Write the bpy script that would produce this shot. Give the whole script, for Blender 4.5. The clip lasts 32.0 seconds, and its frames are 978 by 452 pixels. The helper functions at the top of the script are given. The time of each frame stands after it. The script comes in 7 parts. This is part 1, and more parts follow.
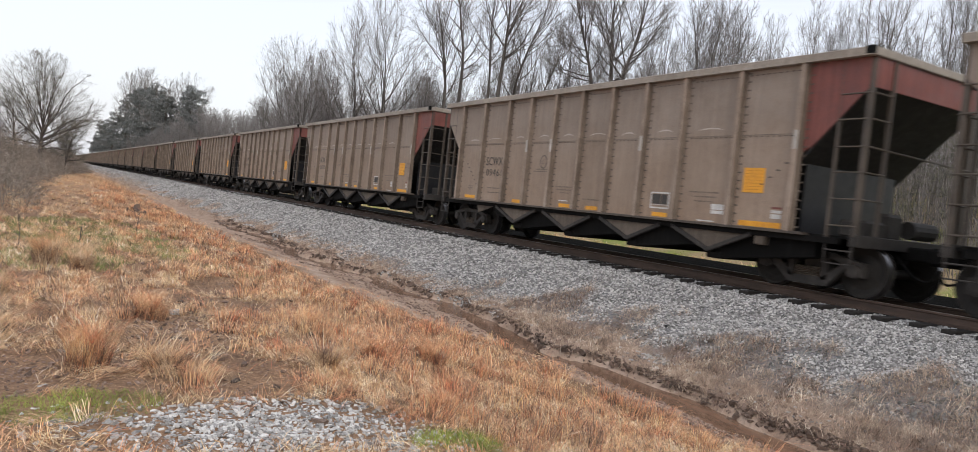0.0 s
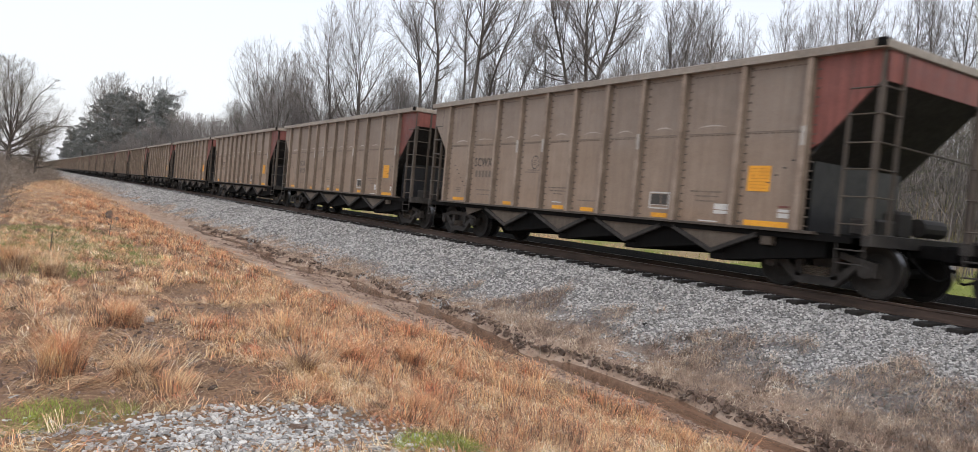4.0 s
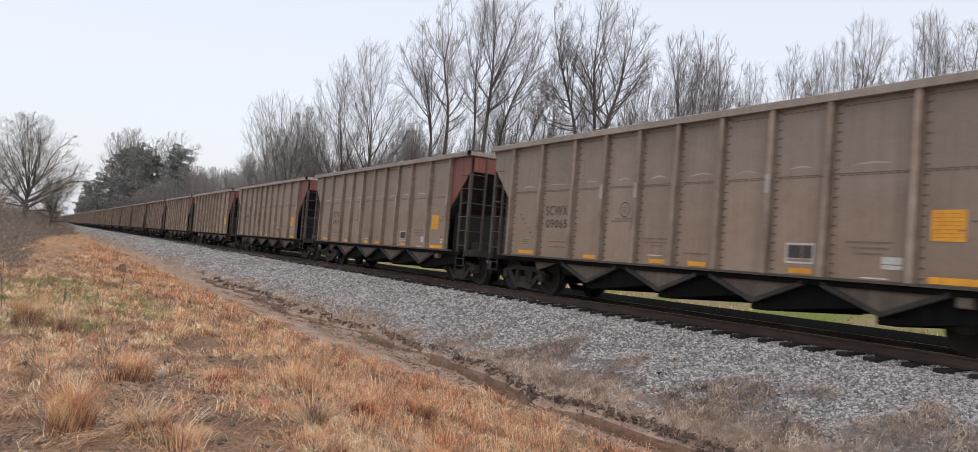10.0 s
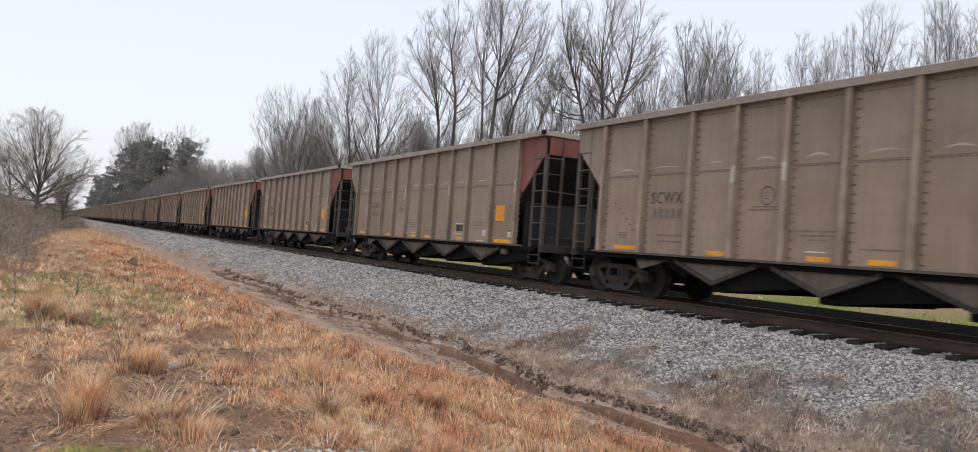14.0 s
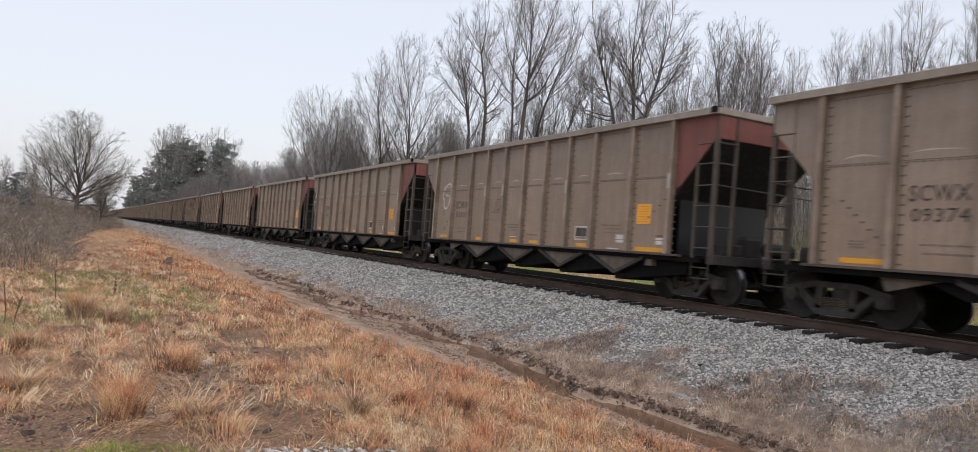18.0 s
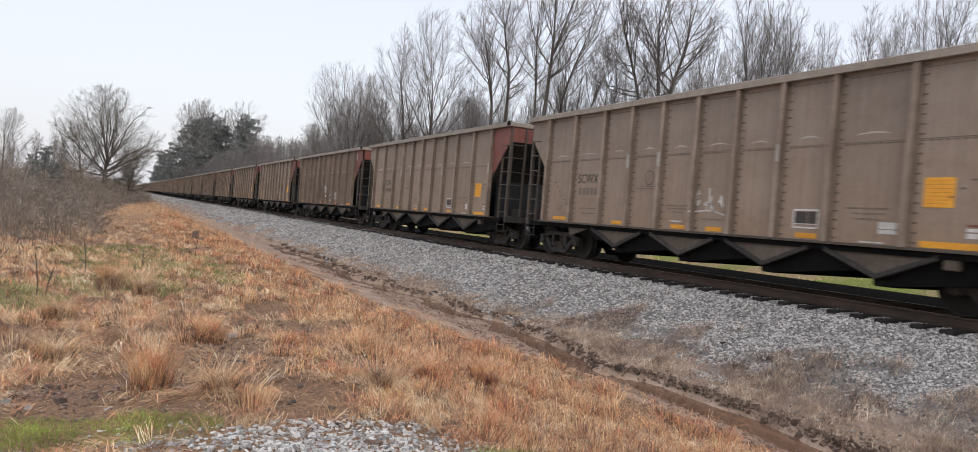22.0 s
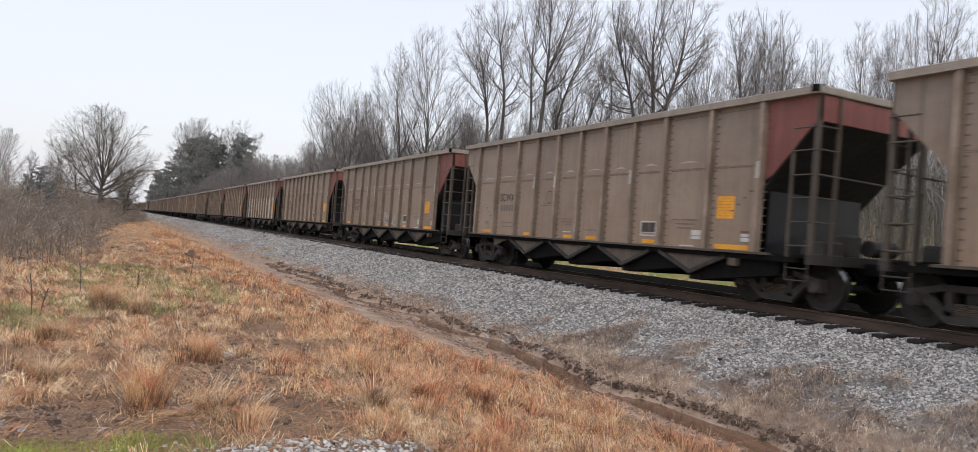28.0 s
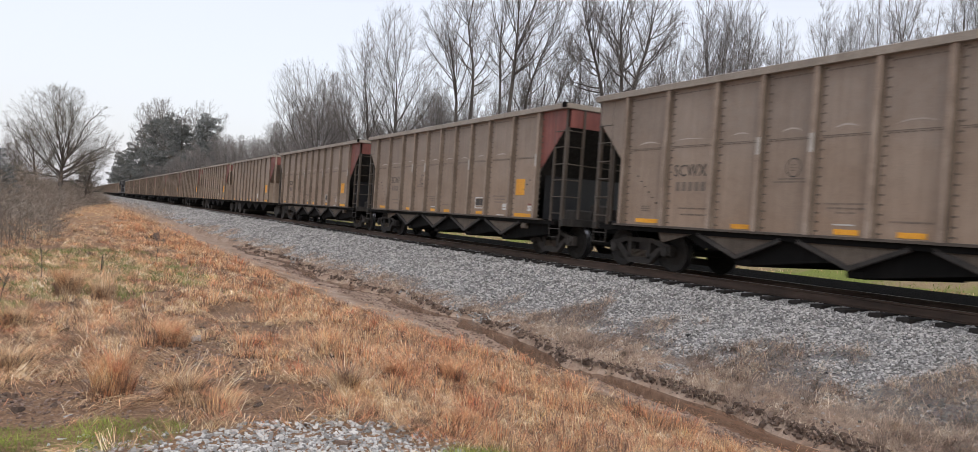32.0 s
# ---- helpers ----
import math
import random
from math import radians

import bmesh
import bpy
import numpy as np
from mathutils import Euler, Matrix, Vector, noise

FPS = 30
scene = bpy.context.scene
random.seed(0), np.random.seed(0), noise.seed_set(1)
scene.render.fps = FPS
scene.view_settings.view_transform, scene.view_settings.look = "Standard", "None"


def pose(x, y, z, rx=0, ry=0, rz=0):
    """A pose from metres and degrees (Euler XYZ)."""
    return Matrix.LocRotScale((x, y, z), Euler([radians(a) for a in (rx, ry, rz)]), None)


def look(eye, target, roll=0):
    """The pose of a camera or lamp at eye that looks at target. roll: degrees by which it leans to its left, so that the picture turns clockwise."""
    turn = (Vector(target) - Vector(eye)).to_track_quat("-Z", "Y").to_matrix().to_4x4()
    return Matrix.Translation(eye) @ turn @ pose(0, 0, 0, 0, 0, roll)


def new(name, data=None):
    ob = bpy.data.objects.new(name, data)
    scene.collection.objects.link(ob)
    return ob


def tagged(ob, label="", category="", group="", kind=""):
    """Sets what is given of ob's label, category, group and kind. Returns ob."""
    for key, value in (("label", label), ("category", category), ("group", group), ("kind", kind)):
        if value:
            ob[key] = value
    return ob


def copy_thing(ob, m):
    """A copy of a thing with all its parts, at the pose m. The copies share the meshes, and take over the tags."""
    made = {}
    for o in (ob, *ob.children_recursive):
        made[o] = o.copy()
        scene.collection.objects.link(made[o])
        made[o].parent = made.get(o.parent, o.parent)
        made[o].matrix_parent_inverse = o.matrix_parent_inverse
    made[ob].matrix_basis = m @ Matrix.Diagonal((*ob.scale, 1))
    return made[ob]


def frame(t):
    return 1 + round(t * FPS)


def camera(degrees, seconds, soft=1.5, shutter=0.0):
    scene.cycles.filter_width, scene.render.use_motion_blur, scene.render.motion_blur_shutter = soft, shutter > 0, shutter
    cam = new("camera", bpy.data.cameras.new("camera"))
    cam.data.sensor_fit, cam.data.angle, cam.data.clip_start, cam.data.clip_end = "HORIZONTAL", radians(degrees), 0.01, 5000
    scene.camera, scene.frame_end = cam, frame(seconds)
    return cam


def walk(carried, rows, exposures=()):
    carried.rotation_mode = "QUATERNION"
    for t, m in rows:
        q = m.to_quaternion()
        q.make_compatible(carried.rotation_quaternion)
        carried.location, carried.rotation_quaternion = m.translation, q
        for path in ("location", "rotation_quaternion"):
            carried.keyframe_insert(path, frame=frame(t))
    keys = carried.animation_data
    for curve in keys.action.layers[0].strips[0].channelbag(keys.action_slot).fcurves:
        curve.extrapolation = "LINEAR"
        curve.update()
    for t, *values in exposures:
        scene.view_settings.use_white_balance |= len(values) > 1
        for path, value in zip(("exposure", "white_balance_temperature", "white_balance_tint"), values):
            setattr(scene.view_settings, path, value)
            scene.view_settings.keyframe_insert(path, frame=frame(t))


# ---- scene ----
EYE = (0.0, 0.0, 1.6)
cam = camera(66.6, 32.0, soft=0.8, shutter=0.16)
# seconds, degrees to the left of the track's line, degrees up, degrees of lean
LOOKS = (
    (0, -30.53, -1.66, 6.07), (0.5, -31.39, -1.06, 5.43), (1, -32.54, -2.24, 5.09),
    (1.5, -32.16, -1.44, 5.44), (2, -32.20, -1.15, 5.22), (2.5, -32.34, -0.88, 5.47),
    (3, -32.13, -1.28, 5.16), (3.5, -32.09, -1.44, 5.26), (5.5, -33.31, -0.99, 5.34),
    (6, -33.38, -0.70, 5.54), (6.5, -32.41, -0.54, 4.79), (7, -31.98, -0.62, 4.47),
    (7.5, -31.90, -0.70, 4.22), (8, -31.09, 0.61, 4.41), (8.5, -31.08, 1.55, 4.95),
    (9, -31.28, 2.17, 4.80), (9.5, -31.24, 2.69, 4.80), (10, -31.07, 2.29, 4.60),
    (10.5, -31.64, 2.89, 4.82), (11, -31.62, 2.57, 4.78), (11.5, -31.67, 2.16, 4.62),
    (12, -31.75, 1.89, 4.71), (12.5, -31.88, 1.38, 4.51), (13, -31.84, 0.97, 4.31),
    (13.5, -30.71, 1.29, 3.80), (15.5, -30.60, 1.79, 4.69), (16, -30.64, 1.59, 4.61),
    (16.5, -29.17, 1.24, 4.90), (17, -28.29, 3.23, 4.63), (17.5, -29.04, 2.79, 4.80),
    (18, -28.18, 1.42, 4.33), (18.5, -26.50, 0.66, 4.95), (19, -26.99, 0.75, 4.56),
    (19.5, -27.05, 1.09, 4.23), (20, -25.17, 0.12, 3.73), (20.5, -26.72, 0.04, 4.27),
    (21, -26.40, -0.40, 4.62), (21.5, -26.71, -0.39, 4.97), (22, -26.62, -0.55, 4.71),
    (22.5, -26.71, -0.36, 4.59), (23, -26.80, -0.33, 4.66), (23.5, -26.82, -0.32, 4.53),
    (24, -26.81, -0.37, 4.28), (24.5, -26.96, -0.22, 4.18), (26.5, -27.66, 0.01, 4.25),
    (27, -29.05, -0.16, 3.67), (27.5, -28.86, 0.76, 2.84), (28, -26.79, 0.80, 4.39),
    (28.5, -27.38, 0.99, 4.72), (29, -27.48, 1.34, 4.85), (29.5, -28.20, 0.90, 4.79),
    (30, -28.59, 0.45, 4.40), (30.5, -29.11, -0.22, 4.29), (31, -28.95, -0.48, 4.02),
    (31.5, -29.11, -0.58, 3.79), (32, -29.20, -0.58, 3.89),
)


def aim(yaw, pitch, roll):
    a, b = radians(yaw), radians(pitch)
    way = Vector((-math.sin(a) * math.cos(b), math.cos(a) * math.cos(b), math.sin(b)))
    return look(EYE, Vector(EYE) + way * 10, roll)


walk(cam, [(t, aim(y, p, r)) for t, y, p, r in LOOKS], exposures=[(t, e, 6500, q) for t, e, q in ((0, 0.1, 11), (1, 0.14, 11), (6, 0.14, 11), (8, 0.06, 11.5), (9, -0.05, 12), (11, -0.03, 12), (13, 0.02, 12), (16, -0.04, 12), (18, -0.1, 12), (20, -0.02, 12), (24, 0.0, 12), (32, 0.0, 12))])

# ---- world and light: a bright overcast sky ----
SUN_UP, SUN_ROUND = 48.0, 200.0
world = bpy.data.worlds.new("overcast")
world.use_nodes = True
scene.world = world
wn, wl = world.node_tree.nodes, world.node_tree.links
wn.clear()
sky = wn.new("ShaderNodeTexSky")
sky.sky_type, sky.sun_disc = "NISHITA", False
sky.sun_elevation, sky.sun_rotation = radians(SUN_UP), radians(SUN_ROUND)
sky.air_density, sky.dust_density = 1.2, 4.0
sky_bg = wn.new("ShaderNodeBackground")
sky_bg.inputs["Strength"].default_value = 0.06
cloud_bg = wn.new("ShaderNodeBackground")
cloud_bg.inputs["Color"].default_value = (0.90, 0.915, 0.965, 1)
cloud_bg.inputs["Strength"].default_value = 0.80
both = wn.new("ShaderNodeAddShader")
w_out = wn.new("ShaderNodeOutputWorld")
wl.new(sky.outputs[0], sky_bg.inputs["Color"])
wl.new(sky_bg.outputs[0], both.inputs[0])
wl.new(cloud_bg.outputs[0], both.inputs[1])
wl.new(both.outputs[0], w_out.inputs["Surface"])

sun = new("sun", bpy.data.lights.new("sun", "SUN"))
sun.data.energy, sun.data.angle, sun.data.color = 0.6, radians(25), (1.0, 0.96, 0.9)
sun.matrix_world = look((0, 0, 50), Vector((0, 0, 50)) - Vector((
    math.sin(radians(SUN_ROUND)) * math.cos(radians(SUN_UP)), math.cos(radians(SUN_ROUND)) * math.cos(radians(SUN_UP)), math.sin(radians(SUN_UP)))))
scene.view_settings.exposure = 0.0


# ---- materials ----
def material(name, base, rough=0.8, metal=0.0):
    m = bpy.data.materials.new(name)
    m.use_nodes = True
    b = m.node_tree.nodes["Principled BSDF"]
    b.inputs["Base Color"].default_value = (*base, 1)
    b.inputs["Roughness"].default_value, b.inputs["Metallic"].default_value = rough, metal
    return m


class Net:
    """A short hand for wiring a material's nodes."""

    def __init__(self, name, rough=0.8, metal=0.0):
        self.m = material(name, (0.5, 0.5, 0.5), rough, metal)
        self.t = self.m.node_tree
        self.b = self.t.nodes["Principled BSDF"]

    def node(self, kind, **kw):
        n = self.t.nodes.new(kind)
        for k, v in kw.items():
            n.inputs[k].default_value = v
        return n

    def put(self, a, b):
        self.t.links.new(a, b)

    def space(self, scale=(1, 1, 1), kind="Object", off=None):
        c = self.t.nodes.new("ShaderNodeTexCoord")
        mp = self.t.nodes.new("ShaderNodeMapping")
        mp.inputs["Scale"].default_value = scale
        self.put(c.outputs[kind], mp.inputs["Vector"])
        if off is not None:
            self.put(off, mp.inputs["Location"])
        return mp.outputs[0]

    def noise(self, vec, scale, detail=4.0, rough=0.6):
        n = self.node("ShaderNodeTexNoise", Scale=scale, Detail=detail, Roughness=rough)
        self.put(vec, n.inputs["Vector"])
        return n.outputs["Fac"]

    def ramp(self, fac, *stops):
        r = self.t.nodes.new("ShaderNodeValToRGB")
        el = r.color_ramp.elements
        while len(el) < len(stops):
            el.new(0.5)
        for e, (p, c) in zip(el, stops):
            e.position, e.color = p, (*c, 1) if len(c) == 3 else c
        self.put(fac, r.inputs[0])
        return r.outputs[0]

    def mix(self, fac, a, b, mode="MIX"):
        n = self.t.nodes.new("ShaderNodeMix")
        n.data_type, n.blend_type = "RGBA", mode
        for sock, v in ((n.inputs[0], fac), (n.inputs[6], a), (n.inputs[7], b)):
            if isinstance(v, (int, float)):
                sock.default_value = v
            elif isinstance(v, tuple):
                sock.default_value = (*v, 1)
            else:
                self.put(v, sock)
        return n.outputs[2]

    def math(self, op, a, b=0.0, clamp=False):
        n = self.t.nodes.new("ShaderNodeMath")
        n.operation, n.use_clamp = op, clamp
        for sock, v in zip(n.inputs, (a, b)):
            if isinstance(v, (int, float)):
                sock.default_value = v
            else:
                self.put(v, sock)
        return n.outputs[0]

    def random(self):
        return self.t.nodes.new("ShaderNodeObjectInfo").outputs["Random"]

    def island(self):
        return self.t.nodes.new("ShaderNodeNewGeometry").outputs["Random Per Island"]

    def color(self, c):
        self.put(c, self.b.inputs["Base Color"])

    def bump(self, h, strength=0.3, dist=0.01):
        n = self.node("ShaderNodeBump", Strength=strength, Distance=dist)
        self.put(h, n.inputs["Height"])
        self.put(n.outputs[0], self.b.inputs["Normal"])

    def rough(self, f):
        self.put(f, self.b.inputs["Roughness"])


BLACK, WHITE = (0, 0, 0), (1, 1, 1)


def paint(name, dark, mid, light, streak=0.55, rough=0.55, shine=0.5, height_tint=0.0):
    """Weathered car paint: grime in upright streaks, road film, scuffs and chips."""
    n = Net(name, rough)
    n.b.inputs["Specular IOR Level"].default_value = shine
    shift = n.math("MULTIPLY", n.random(), 37.0)
    fine = n.noise(n.space((1, 1, 1), off=shift), 5.0, 6.0, 0.65)
    runs = n.noise(n.space((9, 9, 0.35), off=shift), 1.4, 5.0, 0.6)
    broad = n.noise(n.space((0.35, 0.35, 0.8), off=shift), 1.6, 3.0, 0.5)
    grain = n.noise(n.space((1, 1, 1)), 60.0, 3.0, 0.6)
    c = n.ramp(n.math("ADD", n.math("MULTIPLY", fine, 0.5), n.math("MULTIPLY", broad, 0.5)), (0.33, dark), (0.5, mid), (0.68, light))
    c = n.mix(n.math("MULTIPLY", n.ramp(runs, (0.42, BLACK), (0.62, WHITE)), streak * 0.5), c, tuple(v * 0.62 for v in dark))
    c = n.mix(n.math("MULTIPLY", n.ramp(runs, (0.30, WHITE), (0.42, BLACK)), streak * 0.28), c, tuple(min(1, v * 1.35) for v in light))
    c = n.mix(0.16, c, n.ramp(grain, (0.35, BLACK), (0.65, WHITE)), "OVERLAY")
    if height_tint:
        # brownish dirt up to the middle seam, a greyer and darker tone above it
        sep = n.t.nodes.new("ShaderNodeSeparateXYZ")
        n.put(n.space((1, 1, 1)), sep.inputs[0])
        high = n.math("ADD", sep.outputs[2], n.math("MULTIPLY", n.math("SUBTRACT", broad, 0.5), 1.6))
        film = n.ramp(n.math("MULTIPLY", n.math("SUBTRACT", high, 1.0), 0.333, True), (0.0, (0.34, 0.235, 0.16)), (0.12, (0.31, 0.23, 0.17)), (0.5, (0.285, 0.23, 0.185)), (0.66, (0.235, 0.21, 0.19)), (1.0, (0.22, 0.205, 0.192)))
        c = n.mix(n.math("MULTIPLY", n.ramp(fine, (0.3, (0.5, 0.5, 0.5)), (0.65, WHITE)), height_tint), c, film)
    v = n.math("MULTIPLY_ADD", n.random(), 0.16)
    n.t.nodes[-1].inputs[2].default_value = 0.92
    n.color(n.mix(1.0, c, v, "MULTIPLY"))
    n.rough(n.ramp(fine, (0.3, (rough - 0.12,) * 3), (0.7, (rough + 0.18,) * 3)))
    n.bump(n.math("ADD", grain, n.math("MULTIPLY", fine, 2.0)), 0.12, 0.006)
    return n.m


M_TAUPE = paint("taupe_paint", (0.235, 0.179, 0.137), (0.312, 0.242, 0.19), (0.395, 0.315, 0.25), rough=0.68, shine=0.2, height_tint=0.5)
M_RIB = paint("rib_paint", (0.215, 0.166, 0.128), (0.32, 0.252, 0.202), (0.42, 0.348, 0.288), 0.8, 0.68, shine=0.2)
# rib flanks in a darker coat, their shade put into the colour
M_RIBSIDE = paint("shaded_rib_flank", (0.115, 0.09, 0.07), (0.165, 0.131, 0.104), (0.225, 0.183, 0.148), 0.8, 0.75, shine=0.15)
M_BROWN = paint("brown_paint", (0.155, 0.114, 0.087), (0.20, 0.15, 0.117), (0.25, 0.193, 0.153), 0.8, 0.68, shine=0.25)
M_PALE = paint("pale_panel_paint", (0.42, 0.365, 0.305), (0.50, 0.44, 0.375), (0.57, 0.51, 0.44), 0.5, 0.68, shine=0.2)
M_CREAM = paint("cream_patch_paint", (0.42, 0.34, 0.23), (0.5, 0.41, 0.28), (0.56, 0.47, 0.34), 0.4)
M_RED = paint("red_paint", (0.145, 0.046, 0.038), (0.20, 0.064, 0.05), (0.245, 0.09, 0.072), 0.8)
M_CHORD = paint("chord_paint", (0.21, 0.178, 0.142), (0.28, 0.242, 0.20), (0.36, 0.318, 0.272), 0.4)
# black underframe grime, its tone lowered further for the shade under the cars
M_UNDER = paint("shaded_underframe_grime", (0.005, 0.005, 0.005), (0.009, 0.0088, 0.0086), (0.017, 0.0164, 0.0158), 0.6, 0.75, shine=0.08)
# slope sheets in a dark tone that includes the shade inside the open ends
M_SLOPE = paint("shaded_slope_sheet", (0.024, 0.0237, 0.0237), (0.04, 0.039, 0.0385), (0.065, 0.0625, 0.061), 0.8, 0.7, shine=0.2)
M_GUSSET = paint("dusty_gusset_steel", (0.095, 0.078, 0.063), (0.145, 0.12, 0.097), (0.205, 0.17, 0.14), 0.7, 0.7, shine=0.2)
M_TRUCK = paint("truck_casting", (0.03, 0.028, 0.026), (0.052, 0.048, 0.045), (0.09, 0.082, 0.075), 0.5, 0.65, shine=0.2)
M_LADDER = paint("dirty_ladder_paint", (0.05, 0.04, 0.032), (0.08, 0.064, 0.05), (0.12, 0.097, 0.078), 0.6)
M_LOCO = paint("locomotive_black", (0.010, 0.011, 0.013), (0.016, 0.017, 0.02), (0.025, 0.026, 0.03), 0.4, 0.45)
M_WHEEL = paint("wheel_steel", (0.02, 0.0185, 0.017), (0.032, 0.03, 0.028), (0.05, 0.046, 0.043), 0.2, 0.6, shine=0.12)
M_TREAD = material("polished_tread", (0.30, 0.30, 0.31), 0.35, 1.0)
M_YELLOW = paint("yellow_reflector", (0.62, 0.27, 0.02), (0.80, 0.37, 0.03), (0.88, 0.43, 0.045), 0.25, 0.45)
M_ORANGE = paint("orange_reflector", (0.52, 0.17, 0.03), (0.66, 0.23, 0.04), (0.74, 0.28, 0.05), 0.25, 0.45)
M_STENCIL = paint("white_stencil", (0.50, 0.49, 0.46), (0.62, 0.61, 0.58), (0.72, 0.71, 0.68), 0.4, 0.6)
M_SCUFF = paint("scraped_metal", (0.30, 0.27, 0.24), (0.40, 0.37, 0.33), (0.52, 0.48, 0.44), 0.2, 0.5)
M_BOLT = paint("grimy_bolt_heads", (0.075, 0.06, 0.048), (0.10, 0.082, 0.066), (0.135, 0.112, 0.092), 0.3, 0.7)
# pale coat for the highlights painted on the dents
M_DENT = paint("dent_highlight", (0.36, 0.31, 0.265), (0.43, 0.375, 0.325), (0.52, 0.46, 0.41), 0.3, 0.5)
M_LETTER = paint("dark_lettering", (0.045, 0.04, 0.036), (0.06, 0.054, 0.048), (0.085, 0.076, 0.068), 0.3, 0.7)
M_FAINT = paint("faint_stencil", (0.125, 0.101, 0.082), (0.155, 0.127, 0.104), (0.185, 0.153, 0.127), 0.3, 0.7)
M_ORANGEPRINT = paint("print_on_orange", (0.42, 0.175, 0.016), (0.52, 0.22, 0.022), (0.58, 0.26, 0.03), 0.3, 0.6)
M_TAGBLUE = paint("pale_blue_spray", (0.33, 0.39, 0.47), (0.42, 0.48, 0.56), (0.5, 0.56, 0.63), 0.25, 0.6)
M_TAGPINK = paint("pink_spray", (0.46, 0.09, 0.13), (0.55, 0.12, 0.16), (0.6, 0.17, 0.2), 0.2, 0.6)
M_TAGORANGE = paint("orange_spray", (0.42, 0.17, 0.10), (0.52, 0.21, 0.12), (0.55, 0.26, 0.16), 0.2, 0.7)
M_TAGBLACK = paint("black_spray", (0.018, 0.02, 0.024), (0.025, 0.028, 0.034), (0.04, 0.042, 0.05), 0.2, 0.6)


def coal_look():
    n = Net("coal", 0.5)
    v = n.space((1, 1, 1))
    f = n.noise(v, 14.0, 6.0, 0.7)
    n.color(n.ramp(f, (0.3, (0.006, 0.006, 0.007)), (0.7, (0.03, 0.03, 0.034))))
    n.bump(n.noise(v, 22.0, 6.0, 0.75), 1.0, 0.05)
    return n.m


def rail_look():
    n = Net("rusty_rail", 0.75)
    v = n.space((1, 1, 1))
    f = n.noise(n.space((1, 0.15, 1)), 8.0, 5.0, 0.6)
    n.color(n.ramp(f, (0.3, (0.05, 0.033, 0.025)), (0.55, (0.09, 0.058, 0.043)), (0.75, (0.145, 0.098, 0.073))))
    n.bump(n.noise(v, 90.0, 4.0), 0.3, 0.004)
    return n.m


def tie_look():
    n = Net("creosoted_wood", 0.85)
    f = n.noise(n.space((0.6, 14, 14)), 3.0, 5.0, 0.6)
    n.color(n.ramp(f, (0.3, (0.006, 0.0052, 0.0046)), (0.7, (0.024, 0.02, 0.017))))
    n.bump(f, 0.6, 0.01)
    return n.m


def stone_look(name, dark, mid, light):
    """Crushed stone: every stone of its own shade, speckled."""
    n = Net(name, 0.85)
    isl = n.island()
    c = n.ramp(isl, (0.0, dark), (0.45, mid), (1.0, light))
    f = n.noise(n.space((1, 1, 1)), 70.0, 4.0, 0.7)
    c = n.mix(0.22, c, n.ramp(f, (0.35, BLACK), (0.65, WHITE)), "OVERLAY")
    n.color(c)
    n.bump(f, 0.5, 0.01)
    return n.m


M_COAL, M_RAIL, M_TIE = coal_look(), rail_look(), tie_look()
M_RAILTOP = material("polished_rail_head", (0.42, 0.40, 0.38), 0.3, 1.0)
M_STONE = stone_look("ballast_stone", (0.115, 0.112, 0.108), (0.325, 0.319, 0.311), (0.59, 0.582, 0.57))
M_PATCH = stone_look("pale_gravel", (0.19, 0.184, 0.176), (0.41, 0.403, 0.387), (0.66, 0.65, 0.63))
M_CLOD = stone_look("soil_clod", (0.065, 0.043, 0.032), (0.115, 0.079, 0.06), (0.19, 0.135, 0.104))
M_SOIL = stone_look("brown_soil_crumb", (0.12, 0.078, 0.06), (0.215, 0.147, 0.115), (0.33, 0.24, 0.19))
M_DARKSTONE = stone_look("dark_stone", (0.02, 0.02, 0.021), (0.035, 0.035, 0.036), (0.05, 0.05, 0.05))


def blade_look(name, a, b, c, rough=0.7, patchy=0.0):
    """Grass blades or twigs, each of its own shade, letting some light through."""
    n = Net(name, rough)
    col = n.ramp(n.island(), (0.0, a), (0.5, b), (1.0, c))
    col = n.mix(0.42, col, n.ramp(n.noise(n.space((1, 1, 1)), 1.7, 4.0, 0.7), (0.36, BLACK), (0.64, WHITE)), "OVERLAY")
    if patchy:
        col = n.mix(patchy, col, n.ramp(n.noise(n.space((1, 1, 0.6)), 5.5, 4.0, 0.65), (0.37, BLACK), (0.63, WHITE)), "OVERLAY")
    n.color(col)
    return n.m


M_STRAW = blade_look("orange_straw", (0.32, 0.143, 0.07), (0.73, 0.38, 0.195), (0.97, 0.63, 0.37), patchy=0.5)
M_TAN = blade_look("tan_straw", (0.38, 0.24, 0.134), (0.73, 0.49, 0.288), (0.97, 0.74, 0.49), patchy=0.5)
M_OCHRE = blade_look("ochre_straw", (0.36, 0.215, 0.115), (0.62, 0.39, 0.215), (0.84, 0.59, 0.36), patchy=0.5)
# brown litter, kept dark so its blades also stand for shadowy gaps
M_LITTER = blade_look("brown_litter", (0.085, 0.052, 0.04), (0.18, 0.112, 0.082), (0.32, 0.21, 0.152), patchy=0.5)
M_TURF = blade_look("short_mixed_turf", (0.20, 0.155, 0.075), (0.34, 0.25, 0.125), (0.50, 0.37, 0.22), patchy=0.5)
